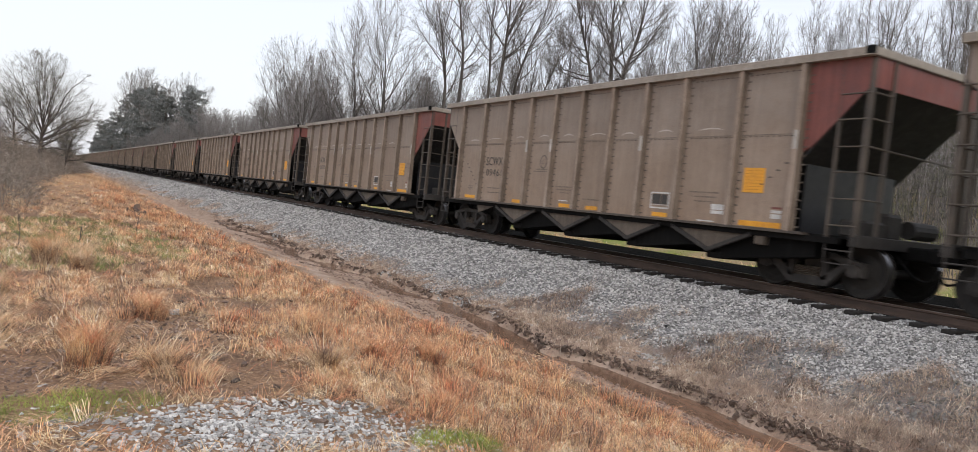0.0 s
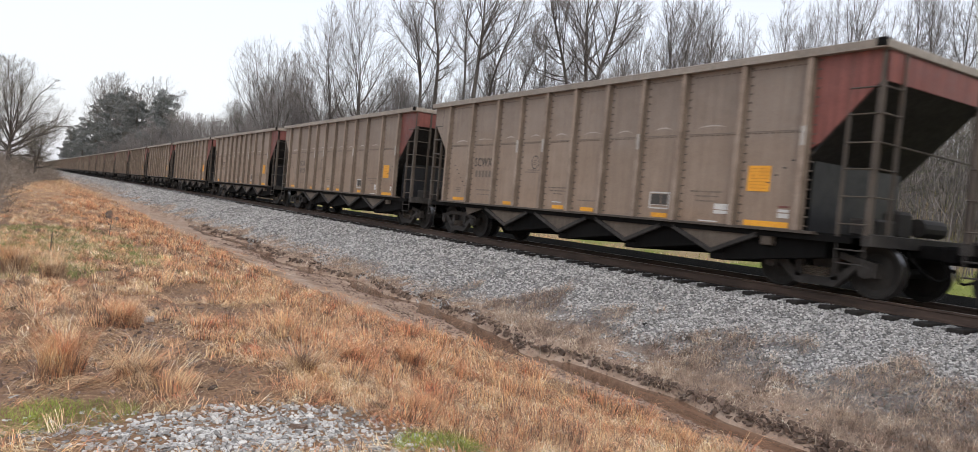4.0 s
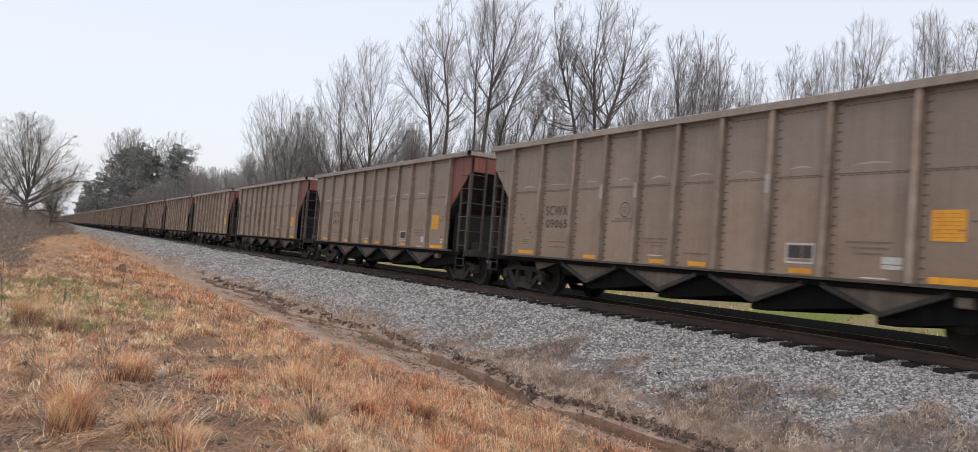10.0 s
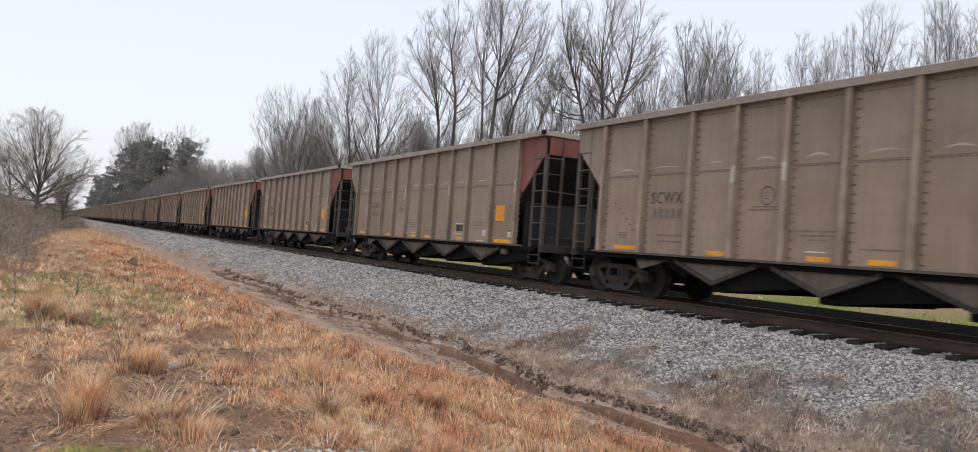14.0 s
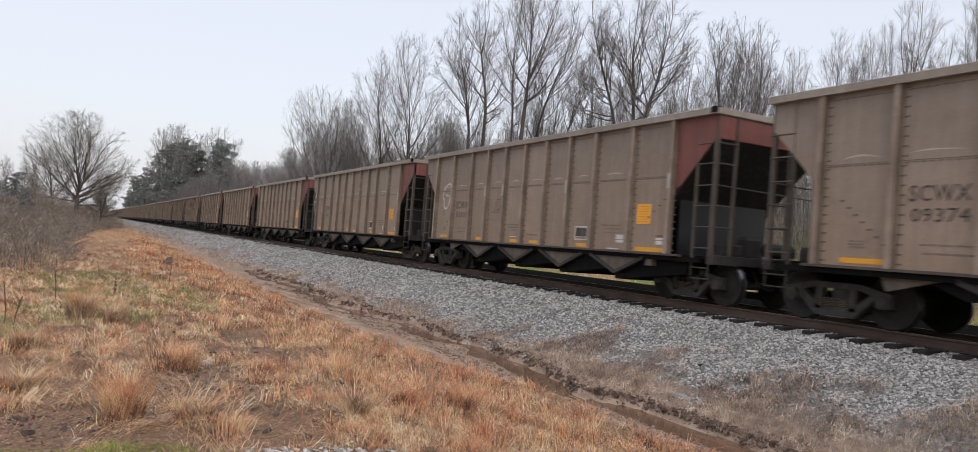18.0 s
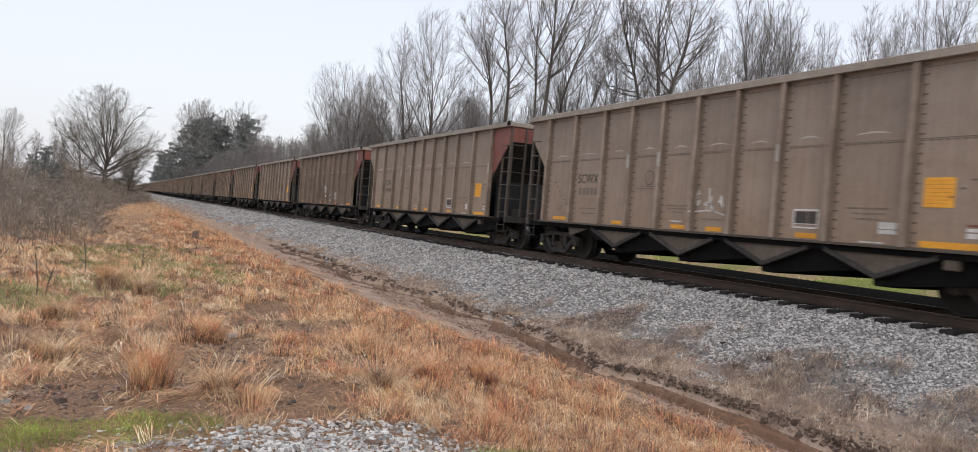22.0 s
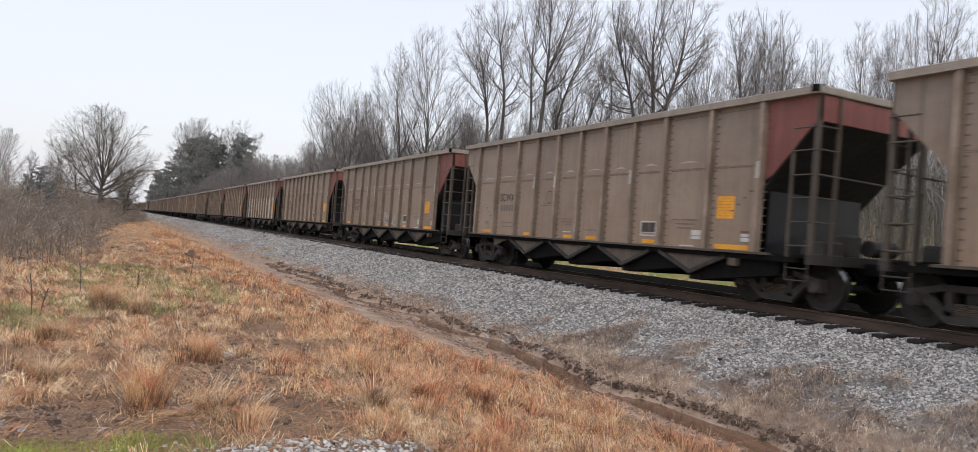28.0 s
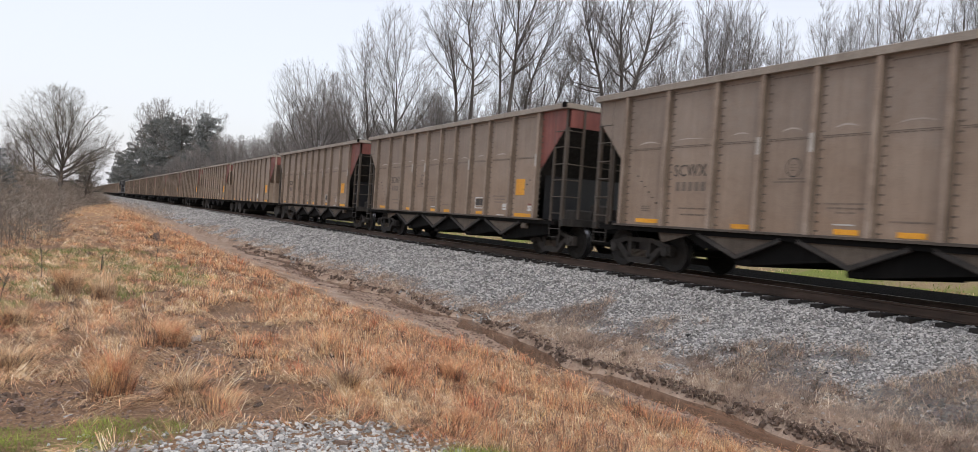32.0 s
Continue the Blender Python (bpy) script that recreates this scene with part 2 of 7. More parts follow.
M_GREEN = blade_look("green_grass", (0.15, 0.20, 0.032), (0.25, 0.315, 0.055), (0.40, 0.44, 0.11))
M_DULLGREEN = blade_look("dull_green_grass", (0.14, 0.175, 0.05), (0.23, 0.265, 0.085), (0.36, 0.365, 0.15))
M_WEED = blade_look("grey_dead_weed", (0.24, 0.172, 0.13), (0.44, 0.335, 0.255), (0.66, 0.53, 0.42), patchy=0.5)
M_BRUSH = blade_look("bramble_stems", (0.095, 0.079, 0.064), (0.185, 0.155, 0.126), (0.35, 0.30, 0.245))
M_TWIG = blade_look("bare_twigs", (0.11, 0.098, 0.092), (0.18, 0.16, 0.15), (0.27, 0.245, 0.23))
# paler, greyer twigs: the haze of distance is put into their colour
M_FARTWIG = blade_look("hazy_twigs", (0.16, 0.146, 0.138), (0.225, 0.208, 0.199), (0.30, 0.281, 0.268))
M_BUD = blade_look("budding_oak_twigs", (0.115, 0.105, 0.085), (0.175, 0.16, 0.13), (0.25, 0.23, 0.185))
M_HEDGE = blade_look("greenish_undergrowth", (0.075, 0.073, 0.046), (0.125, 0.122, 0.08), (0.19, 0.182, 0.125))
# needles greyed and lightened, with distance haze in the colour
M_NEEDLE = blade_look("hazy_pine_needles", (0.105, 0.114, 0.112), (0.16, 0.171, 0.167), (0.225, 0.237, 0.23))


def bark_look():
    n = Net("bark", 0.9)
    f = n.noise(n.space((5, 5, 0.8)), 3.0, 6.0, 0.65)
    n.color(n.ramp(f, (0.3, (0.06, 0.052, 0.047)), (0.55, (0.11, 0.097, 0.088)), (0.75, (0.19, 0.172, 0.158))))
    n.bump(f, 0.8, 0.03)
    return n.m


M_BARK = bark_look()


def ground_look():
    """Ground across the line: field, bare soil, ditch mud, ballast, coal-dark bed with the train's shade, meadow."""
    n = Net("ground", 0.95)
    n.b.inputs["Specular IOR Level"].default_value = 0.05
    v = n.space((1, 1, 1))
    sep = n.t.nodes.new("ShaderNodeSeparateXYZ")
    n.put(v, sep.inputs[0])
    x, y = sep.outputs[0], sep.outputs[1]
    big, mid, fine = n.noise(v, 0.35, 4.0), n.noise(v, 2.2, 5.0, 0.65), n.noise(v, 30.0, 5.0, 0.7)
    wob = n.math("MULTIPLY", n.math("SUBTRACT", mid, 0.5), 1.6)
    xw = n.math("ADD", x, wob)
    flat = n.math("MULTIPLY", n.math("MULTIPLY", n.math("SUBTRACT", y, 9.5), 0.2, True), 1.0)
    soil = n.ramp(mid, (0.3, (0.10, 0.066, 0.050)), (0.5, (0.20, 0.137, 0.106)), (0.7, (0.36, 0.262, 0.207)))
    straw = n.ramp(fine, (0.3, (0.12, 0.072, 0.045)), (0.5, (0.28, 0.176, 0.112)), (0.7, (0.46, 0.312, 0.20)))
    c = n.mix(n.ramp(n.math("ADD", n.math("MULTIPLY", big, 0.6), n.math("MULTIPLY", mid, 0.4)), (0.32, BLACK), (0.50, WHITE)), soil, straw)
    field = n.math("MULTIPLY", n.math("SUBTRACT", y, 38.0), 0.04, True)
    c = n.mix(field, c, n.ramp(fine, (0.3, (0.24, 0.145, 0.088)), (0.7, (0.54, 0.35, 0.215))))
    green = n.ramp(fine, (0.3, (0.05, 0.075, 0.02)), (0.7, (0.16, 0.19, 0.06)))
    gx = n.math("MULTIPLY", n.math("ADD", x, -0.4), 0.55)
    gy = n.math("MULTIPLY", n.math("ADD", y, -19.5), 0.2)
    spot = n.math("SUBTRACT", 1.0, n.math("ADD", n.math("MULTIPLY", gx, gx), n.math("MULTIPLY", gy, gy)))
    c = n.mix(n.ramp(n.math("ADD", spot, wob), (0.3, BLACK), (0.8, WHITE)), c, green)
    mud = n.ramp(mid, (0.3, (0.23, 0.153, 0.112)), (0.5, (0.37, 0.275, 0.212)), (0.7, (0.49, 0.388, 0.315)))
    c = n.mix(n.math("MULTIPLY", n.math("SUBTRACT", n.math("ADD", xw, flat), 6.1), 2.0, True), c, mud)
    vor = n.node("ShaderNodeTexVoronoi", Scale=17.0)
    n.put(v, vor.inputs["Vector"])
    stone = n.mix(0.75, n.ramp(fine, (0.3, (0.06,) * 3), (0.7, (0.26,) * 3)), vor.outputs["Color"], "SOFT_LIGHT")
    grey = n.t.nodes.new("ShaderNodeHueSaturation")
    grey.inputs["Saturation"].default_value = 0.08
    n.put(stone, grey.inputs["Color"])
    c = n.mix(n.math("MULTIPLY", n.math("SUBTRACT", n.math("ADD", x, n.math("MULTIPLY", wob, 0.6)), 8.3), 2.0, True), c, grey.outputs[0])
    # coal-dark track bed; the shade below the train is part of its black
    shaded_bed = n.ramp(fine, (0.3, (0.0025, 0.0025, 0.0025)), (0.7, (0.008, 0.0078, 0.0075)))
    c = n.mix(n.math("MULTIPLY", n.math("SUBTRACT", x, 11.9), 8.0, True), c, shaded_bed)
    meadow = n.mix(n.ramp(big, (0.42, BLACK), (0.55, WHITE)), n.ramp(fine, (0.3, (0.16, 0.20, 0.05)), (0.7, (0.30, 0.33, 0.11))), n.ramp(fine, (0.3, (0.25, 0.19, 0.11)), (0.7, (0.45, 0.35, 0.22))))
    c = n.mix(n.math("MULTIPLY", n.math("SUBTRACT", n.math("ADD", x, n.math("MULTIPLY", wob, 0.3)), 17.7), 4.0, True), c, meadow)
    n.color(c)
    n.bump(n.math("ADD", fine, n.math("MULTIPLY", vor.outputs["Distance"], 0.8)), 0.7, 0.05)
    return n.m


def water_look():
    n = Net("muddy_water", 0.18)
    f = n.noise(n.space((1, 0.4, 1)), 3.0, 4.0)
    n.color(n.ramp(f, (0.3, (0.12, 0.068, 0.043)), (0.7, (0.22, 0.132, 0.088))))
    n.bump(n.noise(n.space((1, 1, 1)), 9.0, 2.0), 0.08, 0.01)
    return n.m


M_GROUND, M_WATER = ground_look(), water_look()


# ---- mesh helpers ----
def part(name, bm, mat, parent=None, label=""):
    """Links a bmesh (or mesh) as one object under a thing or under a part."""
    if isinstance(bm, bmesh.types.BMesh):
        me = bpy.data.meshes.new(name)
        bm.to_mesh(me)
        bm.free()
    else:
        me = bm
    if not me.materials:
        me.materials.append(mat)
    ob = new(name, me)
    ob.parent = parent
    if label:
        ob["label"] = label
    return ob


def box(bm, x0, x1, y0, y1, z0, z1, bevel=0.0):
    r = bmesh.ops.create_cube(bm, size=1.0, matrix=Matrix.Translation(((x0 + x1) / 2, (y0 + y1) / 2, (z0 + z1) / 2)) @ Matrix.Diagonal((abs(x1 - x0), abs(y1 - y0), abs(z1 - z0), 1)))
    if bevel:
        edges = list({e for v in r["verts"] for e in v.link_edges})
        bmesh.ops.bevel(bm, geom=edges, offset=bevel, segments=1, affect="EDGES")
    return bm


def boxes(*args):
    bm = bmesh.new()
    for a in args:
        box(bm, *a)
    return bm


def prism(bm, outline, axis, lo, hi):
    """An outline in the plane across an axis, drawn out along it."""
    def place(a, b, c):
        return (c, a, b) if axis == "x" else (a, c, b) if axis == "y" else (a, b, c)
    low = [bm.verts.new(place(a, b, lo)) for a, b in outline]
    high = [bm.verts.new(place(a, b, hi)) for a, b in outline]
    bm.faces.new(low[::-1])
    bm.faces.new(high)
    for i in range(len(outline)):
        j = (i + 1) % len(outline)
        bm.faces.new((low[i], low[j], high[j], high[i]))
    bmesh.ops.recalc_face_normals(bm, faces=bm.faces)
    return bm


def rod(bm, a, b, r, sides=8):
    a, b = Vector(a), Vector(b)
    m = Matrix.Translation((a + b) / 2) @ (b - a).to_track_quat("Z", "Y").to_matrix().to_4x4()
    bmesh.ops.create_cone(bm, cap_ends=True, segments=sides, radius1=r, radius2=r, depth=(b - a).length, matrix=m)
    return bm


def lathe(bm, rings, sides=28, axis="x"):
    """Turned about an axis: rings of (along, radius)."""
    loops = []
    for along, r in rings:
        loop = []
        for k in range(sides):
            a = 2 * math.pi * k / sides
            p = (along, r * math.cos(a), r * math.sin(a)) if axis == "x" else (r * math.cos(a), r * math.sin(a), along)
            loop.append(bm.verts.new(p))
        loops.append(loop)
    for l0, l1 in zip(loops, loops[1:]):
        for k in range(sides):
            j = (k + 1) % sides
            bm.faces.new((l0[k], l0[j], l1[j], l1[k]))
    bm.faces.new(loops[0][::-1])
    bm.faces.new(loops[-1])
    bmesh.ops.recalc_face_normals(bm, faces=bm.faces)
    return bm


def pipe(bm, points, r, sides=6):
    """One bent round bar through points."""
    pts = [Vector(p) for p in points]
    loops = []
    for i, p in enumerate(pts):
        d = (pts[min(i + 1, len(pts) - 1)] - pts[max(i - 1, 0)]).normalized()
        u = d.orthogonal().normalized() if not loops else (side - d * side.dot(d)).normalized()
        side, w = u, d.cross(u)
        loops.append([bm.verts.new(p + (u * math.cos(a) + w * math.sin(a)) * r) for a in [2 * math.pi * k / sides for k in range(sides)]])
    for l0, l1 in zip(loops, loops[1:]):
        for k in range(sides):
            bm.faces.new((l0[k], l0[(k + 1) % sides], l1[(k + 1) % sides], l1[k]))
    bm.faces.new(loops[0][::-1])
    bm.faces.new(loops[-1])
    return bm


def raw_mesh(name, verts, faces, mat, smooth=False):
    """A mesh straight from arrays; faces all of one corner count."""
    me = bpy.data.meshes.new(name)
    verts, faces = np.asarray(verts, np.float32), np.asarray(faces, np.int32)
    nf, k = faces.shape
    me.vertices.add(len(verts))
    me.vertices.foreach_set("co", verts.ravel())
    me.loops.add(nf * k)
    me.loops.foreach_set("vertex_index", faces.ravel())
    me.polygons.add(nf)
    me.polygons.foreach_set("loop_start", np.arange(0, nf * k, k, dtype=np.int32))
    me.polygons.foreach_set("use_smooth", np.full(nf, smooth))
    me.update(calc_edges=True)
    me.materials.append(mat)
    return me


# ---- the lie of the land ----
RAIL_Z, TRACK_X, HALF = 0.67, 12.705, 1.58
PROFILE_X = [-900, -120, -30, -10, -3, 0, 2.5, 4.0, 5.2, 6.3, 6.75, 6.98, 7.16, 7.66, 7.76, 8.05, 8.4, 10.9, 11.2, 11.36, 11.52, 11.85, 12.1, 13.9, 15.6, 17.4, 18.4, 20.5, 24, 28, 33, 45, 200, 1200]
PROFILE_Z = [5.0, 1.6, 0.55, 0.2, 0.03, 0, -0.06, -0.26, -0.47, -0.62, -0.68, -0.725, -0.80, -0.80, -0.62, -0.565, -0.50, 0.355, 0.405, 0.425, 0.45, 0.462, 0.43, 0.44, 0.55, 0.64, 0.50, 0.45, 1.6, 3.2, 4.4, 5.2, 9.0, 22.0]


def value_noise(x, y, seed):
    """Smooth noise from 0 to 1 on arrays."""
    xi, yi = np.floor(x), np.floor(y)
    fx, fy = x - xi, y - yi
    fx, fy = fx * fx * (3 - 2 * fx), fy * fy * (3 - 2 * fy)

    def h(a, b):
        s = np.sin(a * 127.1 + b * 311.7 + seed * 74.7) * 43758.5453
        return s - np.floor(s)
    return (h(xi, yi) * (1 - fx) + h(xi + 1, yi) * fx) * (1 - fy) + (h(xi, yi + 1) * (1 - fx) + h(xi + 1, yi + 1) * fx) * fy


def ditch_bend(x, y):
    """How far the ditch winds off its straight line."""
    return (value_noise(x * 0 + 3.3, y * 0.26, 5) - 0.5) * 0.95 * np.clip(1 - np.abs(x - 7.6) / 2.6, 0, 1) + (value_noise(x * 0 + 9.1, y * 1.0, 15) - 0.5) * 0.8 * np.clip(1 - np.abs(x - 7.5) / 1.4, 0, 1)


def land(x, y):
    x, y = np.asarray(x, float), np.asarray(y, float)
    bend = ditch_bend(x, y)
    z = np.interp(x + bend, PROFILE_X, PROFILE_Z)
    soft = np.clip((8.3 - x) / 1.0, 0, 1) * np.clip((x + 40) / 20, 0, 1)
    far = np.clip((60 - np.abs(y)) / 40, 0.15, 1)
    bump = (value_noise(x * 0.55, y * 0.55, 1) - 0.5) * 0.16 + (value_noise(x * 1.9, y * 1.9, 2) - 0.5) * 0.07 + (value_noise(x * 6, y * 6, 3) - 0.5) * 0.035
    bump = bump * np.where((x > 6.5), 0.35, 1.0)
    slope = np.clip((x - 8.2) / 0.4, 0, 1) * np.clip((11.2 - x) / 0.5, 0, 1)
    stony = ((value_noise(x * 5, y * 5, 4) - 0.5) * 0.05 + (value_noise(x * 1.1, y * 1.1, 8) - 0.5) * 0.1) * slope
    return z + bump * soft * far + stony


def grow(start, step, end, factor=1.12):
    out, v = [], start
    while (v < end) if step > 0 else (v > end):
        out.append(v)
        v += step
        step *= factor
    return out + [end]


gx = np.array(sorted(grow(-6.0 - 0.2, -0.22, -900)[::-1] + list(np.arange(-6, 11.6, 0.14)) + [11.7, 11.85, 12.1, 13, 13.9, 14.6, 15.2, 15.9, 16.6, 17.2, 17.6, 18.1, 18.6] + grow(19.2, 0.7, 1200)))
gy = np.array(sorted(grow(1.6, -0.3, -900)[::-1] + list(np.arange(2.0, 26, 0.14)) + grow(26.1, 0.2, 2600, 1.06)))
GX, GY = np.meshgrid(gx, gy)
verts = np.stack([GX, GY, land(GX, GY)], -1).reshape(-1, 3)
idx = np.arange(len(verts)).reshape(GX.shape)
faces = np.stack([idx[:-1, :-1], idx[:-1, 1:], idx[1:, 1:], idx[1:, :-1]], -1).reshape(-1, 4)
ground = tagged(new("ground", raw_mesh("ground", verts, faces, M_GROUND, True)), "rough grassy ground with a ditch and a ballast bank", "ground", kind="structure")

wy = np.arange(-20, 42, 0.5)
wv = np.concatenate([np.stack([np.full_like(wy, 6.4), wy, np.full_like(wy, -0.762)], -1), np.stack([np.full_like(wy, 8.4), wy, np.full_like(wy, -0.762)], -1)])
nw = len(wy)
wf = np.stack([np.arange(nw - 1), np.arange(nw - 1) + nw, np.arange(nw - 1) + nw + 1, np.arange(nw - 1) + 1], -1)
tagged(new("ditch_water", raw_mesh("ditch_water", wv, wf, M_WATER)), "shallow muddy brown water lying in the ditch", "water", kind="structure")

# ---- the track ----
track = tagged(new("railway_track"), "single railway track of rusty rails on dark wooden ties", "railway track", kind="structure")
for side, tone in ((-0.7525, "near_rail"), (0.7525, "far_rail")):
    xs = TRACK_X + side
    outline = [(-0.075, -0.18), (0.075, -0.18), (0.075, -0.168), (0.012, -0.15), (0.010, -0.045), (0.036, -0.032), (0.036, -0.004), (0.028, 0.0), (-0.028, 0.0), (-0.036, -0.004), (-0.036, -0.032), (-0.010, -0.045), (-0.012, -0.15), (-0.075, -0.168)]
    rail = part("rail", prism(bmesh.new(), [(xs + a, RAIL_Z + b) for a, b in outline], "y", -400, 2400), M_RAIL, track)
    part("running_surface", boxes((xs - 0.026, xs + 0.026, -400, 2400, RAIL_Z - 0.004, RAIL_Z + 0.002)), M_RAILTOP, rail, "polished running surface")


# ---- the hopper car; its space: y from the red end's corner towards the tail, z from the rail ----
RIBS = (1.235, 2.6, 4.05, 5.2, 6.345, 7.49, 8.635, 9.78, 10.92, 12.3, 13.67)
BODY, PITCH = 14.8, 16.18
SILL, SEAM, CHORD, TOP = 1.0, 2.73, 3.94, 4.08
APEX = (3.07, 5.46, 7.85, 10.24)


def rib_mesh(x0, out, coat, scuff):
    """A hat-shaped post in three lifts, its middle rubbed bright."""
    bm = bmesh.new()
    for z0, z1, o, w, f in ((SILL + 0.02, 2.45, out, 0.085, 0.055), (2.45, 2.78, out * 1.03, 0.08, 0.05), (2.78, CHORD + 0.01, out * 0.9, 0.075, 0.05)):
        prism(bm, [(x0, -w), (x0 + o, -f), (x0 + o, f), (x0, w)], "z", z0, z1)
    for e in list(bm.faces):
        c = e.calc_center_median()
        e.material_index = 1 if (2.5 < c.z < 2.7 and abs(c.x - x0) > abs(out) * 0.6 and abs(e.normal.z) < 0.5) else 0
    # both flanks take the darker coat that stands for their shade
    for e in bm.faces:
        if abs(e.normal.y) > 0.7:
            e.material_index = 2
    me = bpy.data.meshes.new("rib")
    bm.to_mesh(me)
    bm.free()
    me.materials.append(coat)
    me.materials.append(scuff)
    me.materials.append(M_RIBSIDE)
    return me


def sheet_side(x, y0, y1, z0, z1, cut=None, t=0.012):
    """A side panel, dished very slightly; cut: the slanting lower edge of an end panel."""
    bm = bmesh.new()
    if cut is None:
        outline = [(y0, z0), (y1, z0), (y1, z1), (y0, z1)]
    else:
        outline = cut
    return prism(bm, outline, "x", x, x + t)


def bolt_heads(x, ribs, panels):
    """Bolt heads beside every post, under the chord and along the seam."""
    out_v, out_f = [], []

    def stud(y, z, a, b, d=0.012):
        k = len(out_v)
        for dy, dz in ((-a, -b), (a, -b), (a, b), (-a, b)):
            out_v.append((x, y + dy, z + dz))
        for dy, dz in ((-a, -b), (a, -b), (a, b), (-a, b)):
            out_v.append((x - d, y + dy * 0.75, z + dz * 0.75))
        out_f.extend(([k + 4, k + 5, k + 6, k + 7], [k, k + 1, k + 5, k + 4], [k + 1, k + 2, k + 6, k + 5], [k + 2, k + 3, k + 7, k + 6], [k + 3, k, k + 4, k + 7]))
    for r in ribs:
        for z in np.arange(SILL + 0.1, CHORD, 0.155):
            stud(r - 0.125, z, 0.032, 0.015)
    for y0, y1 in panels:
        for z in (CHORD - 0.09, SEAM - 0.03):
            for y in np.arange(y0 + 0.17, y1 - 0.12, 0.13):
                stud(y, z, 0.028, 0.011)
    return out_v, out_f


def letters(body, size):
    """Outline letters of the built-in font, as a mesh standing on the side, read from the near side."""
    cu = bpy.data.curves.new("lettering", "FONT")
    cu.body, cu.size, cu.extrude, cu.resolution_u = body, size, 0.003, 2
    cu.align_x, cu.align_y = "CENTER", "CENTER"
    cu.space_character = 1.08
    ob = new("lettering", cu)
    bpy.context.view_layer.update()
    me = bpy.data.meshes.new_from_object(ob.evaluated_get(bpy.context.evaluated_depsgraph_get()))
    bpy.data.objects.remove(ob)
    bpy.data.curves.remove(cu)
    return me


def on_side(y, z, x=-HALF - 0.006):
    """The pose of a flat thing drawn in x right, y up, put on the near side: its right is towards the red end."""
    m = Matrix(((0, 0, -1, x), (-1, 0, 0, y), (0, 1, 0, z), (0, 0, 0, 1)))
    return m


def stroke(points, width, closed=False):
    """A flat sprayed line along points (right, up)."""
    bm = bmesh.new()
    pts = [Vector((*p, 0)) for p in points]
    n = len(pts)
    left, right = [], []
    for i, p in enumerate(pts):
        a = pts[(i - 1) % n] if (closed or i) else p
        b = pts[(i + 1) % n] if (closed or i < n - 1) else p
        d = (b - a).normalized() if (b - a).length > 1e-6 else Vector((1, 0, 0))
        o = Vector((-d.y, d.x, 0)) * width / 2
        left.append(bm.verts.new(p + o))
        right.append(bm.verts.new(p - o))
    for i in range(n if closed else n - 1):
        j = (i + 1) % n
        bm.faces.new((left[i], right[i], right[j], left[j]))
    return bm


def curve_points(keys, closed=False, steps=6):
    """A smooth line through keys."""
    out, n = [], len(keys)
    for i in range(n if closed else n - 1):
        p0, p1, p2, p3 = (Vector(keys[k % n] if closed else keys[max(0, min(n - 1, k))]) for k in (i - 1, i, i + 1, i + 2))
        for s in range(steps):
            t = s / steps
            out.append(0.5 * ((2 * p1) + (p2 - p0) * t + (2 * p0 - 5 * p1 + 4 * p2 - p3) * t * t + (3 * p1 - p0 - 3 * p2 + p3) * t ** 3))
    return out if closed else out + [Vector(keys[-1])]


def blob(points):
    bm = bmesh.new()
    bm.faces.new([bm.verts.new((*p, 0)) for p in points])
    bmesh.ops.triangulate(bm, faces=bm.faces)
    return bm


def stuck(name, bm, mat, car, y, z, lift=0.004, label="", wrap=False):
    """Paint or a sheet on the car's near side at y, z."""
    if wrap:
        over_ribs(bm, y)
    ob = part(name, bm, mat, car, label)
    ob.matrix_basis = on_side(y, z, -HALF - lift)
    return ob


def over_ribs(bm, y):
    """Adds to paint drawn about y the strips that lie on the posts' outer faces."""
    src = bpy.data.meshes.new("strip")
    bm.to_mesh(src)
    for r in RIBS:
        q = y - r
        cut = bmesh.new()
        cut.from_mesh(src)
        for at, way in ((q - 0.055, -1), (q + 0.055, 1)):
            bmesh.ops.bisect_plane(cut, geom=cut.verts[:] + cut.edges[:] + cut.faces[:], plane_co=(at, 0, 0), plane_no=(way, 0, 0), clear_outer=True)
        if cut.faces:
            bmesh.ops.translate(cut, verts=cut.verts, vec=(0, 0, 0.1205))
            strip = bpy.data.meshes.new("strip")
            cut.to_mesh(strip)
            bm.from_mesh(strip)
            bpy.data.meshes.remove(strip)
        cut.free()
    bpy.data.meshes.remove(src)
    return bm


def wheel_mesh(sign):
    """One wheel: tread, flange on the inner side, dished plate and hub."""
    r = 0.457
    rings = [(-0.07, 0.10), (-0.085, 0.115), (-0.05, 0.16), (-0.02, 0.30), (-0.055, 0.385), (-0.068, 0.40), (-0.068, r - 0.012), (-0.05, r), (0.04, r + 0.004), (0.055, r + 0.028), (0.07, r + 0.024), (0.07, 0.39), (0.03, 0.36), (0.05, 0.14), (0.08, 0.10)]
    return lathe(bmesh.new(), [(a * sign, q) for a, q in rings], 32)


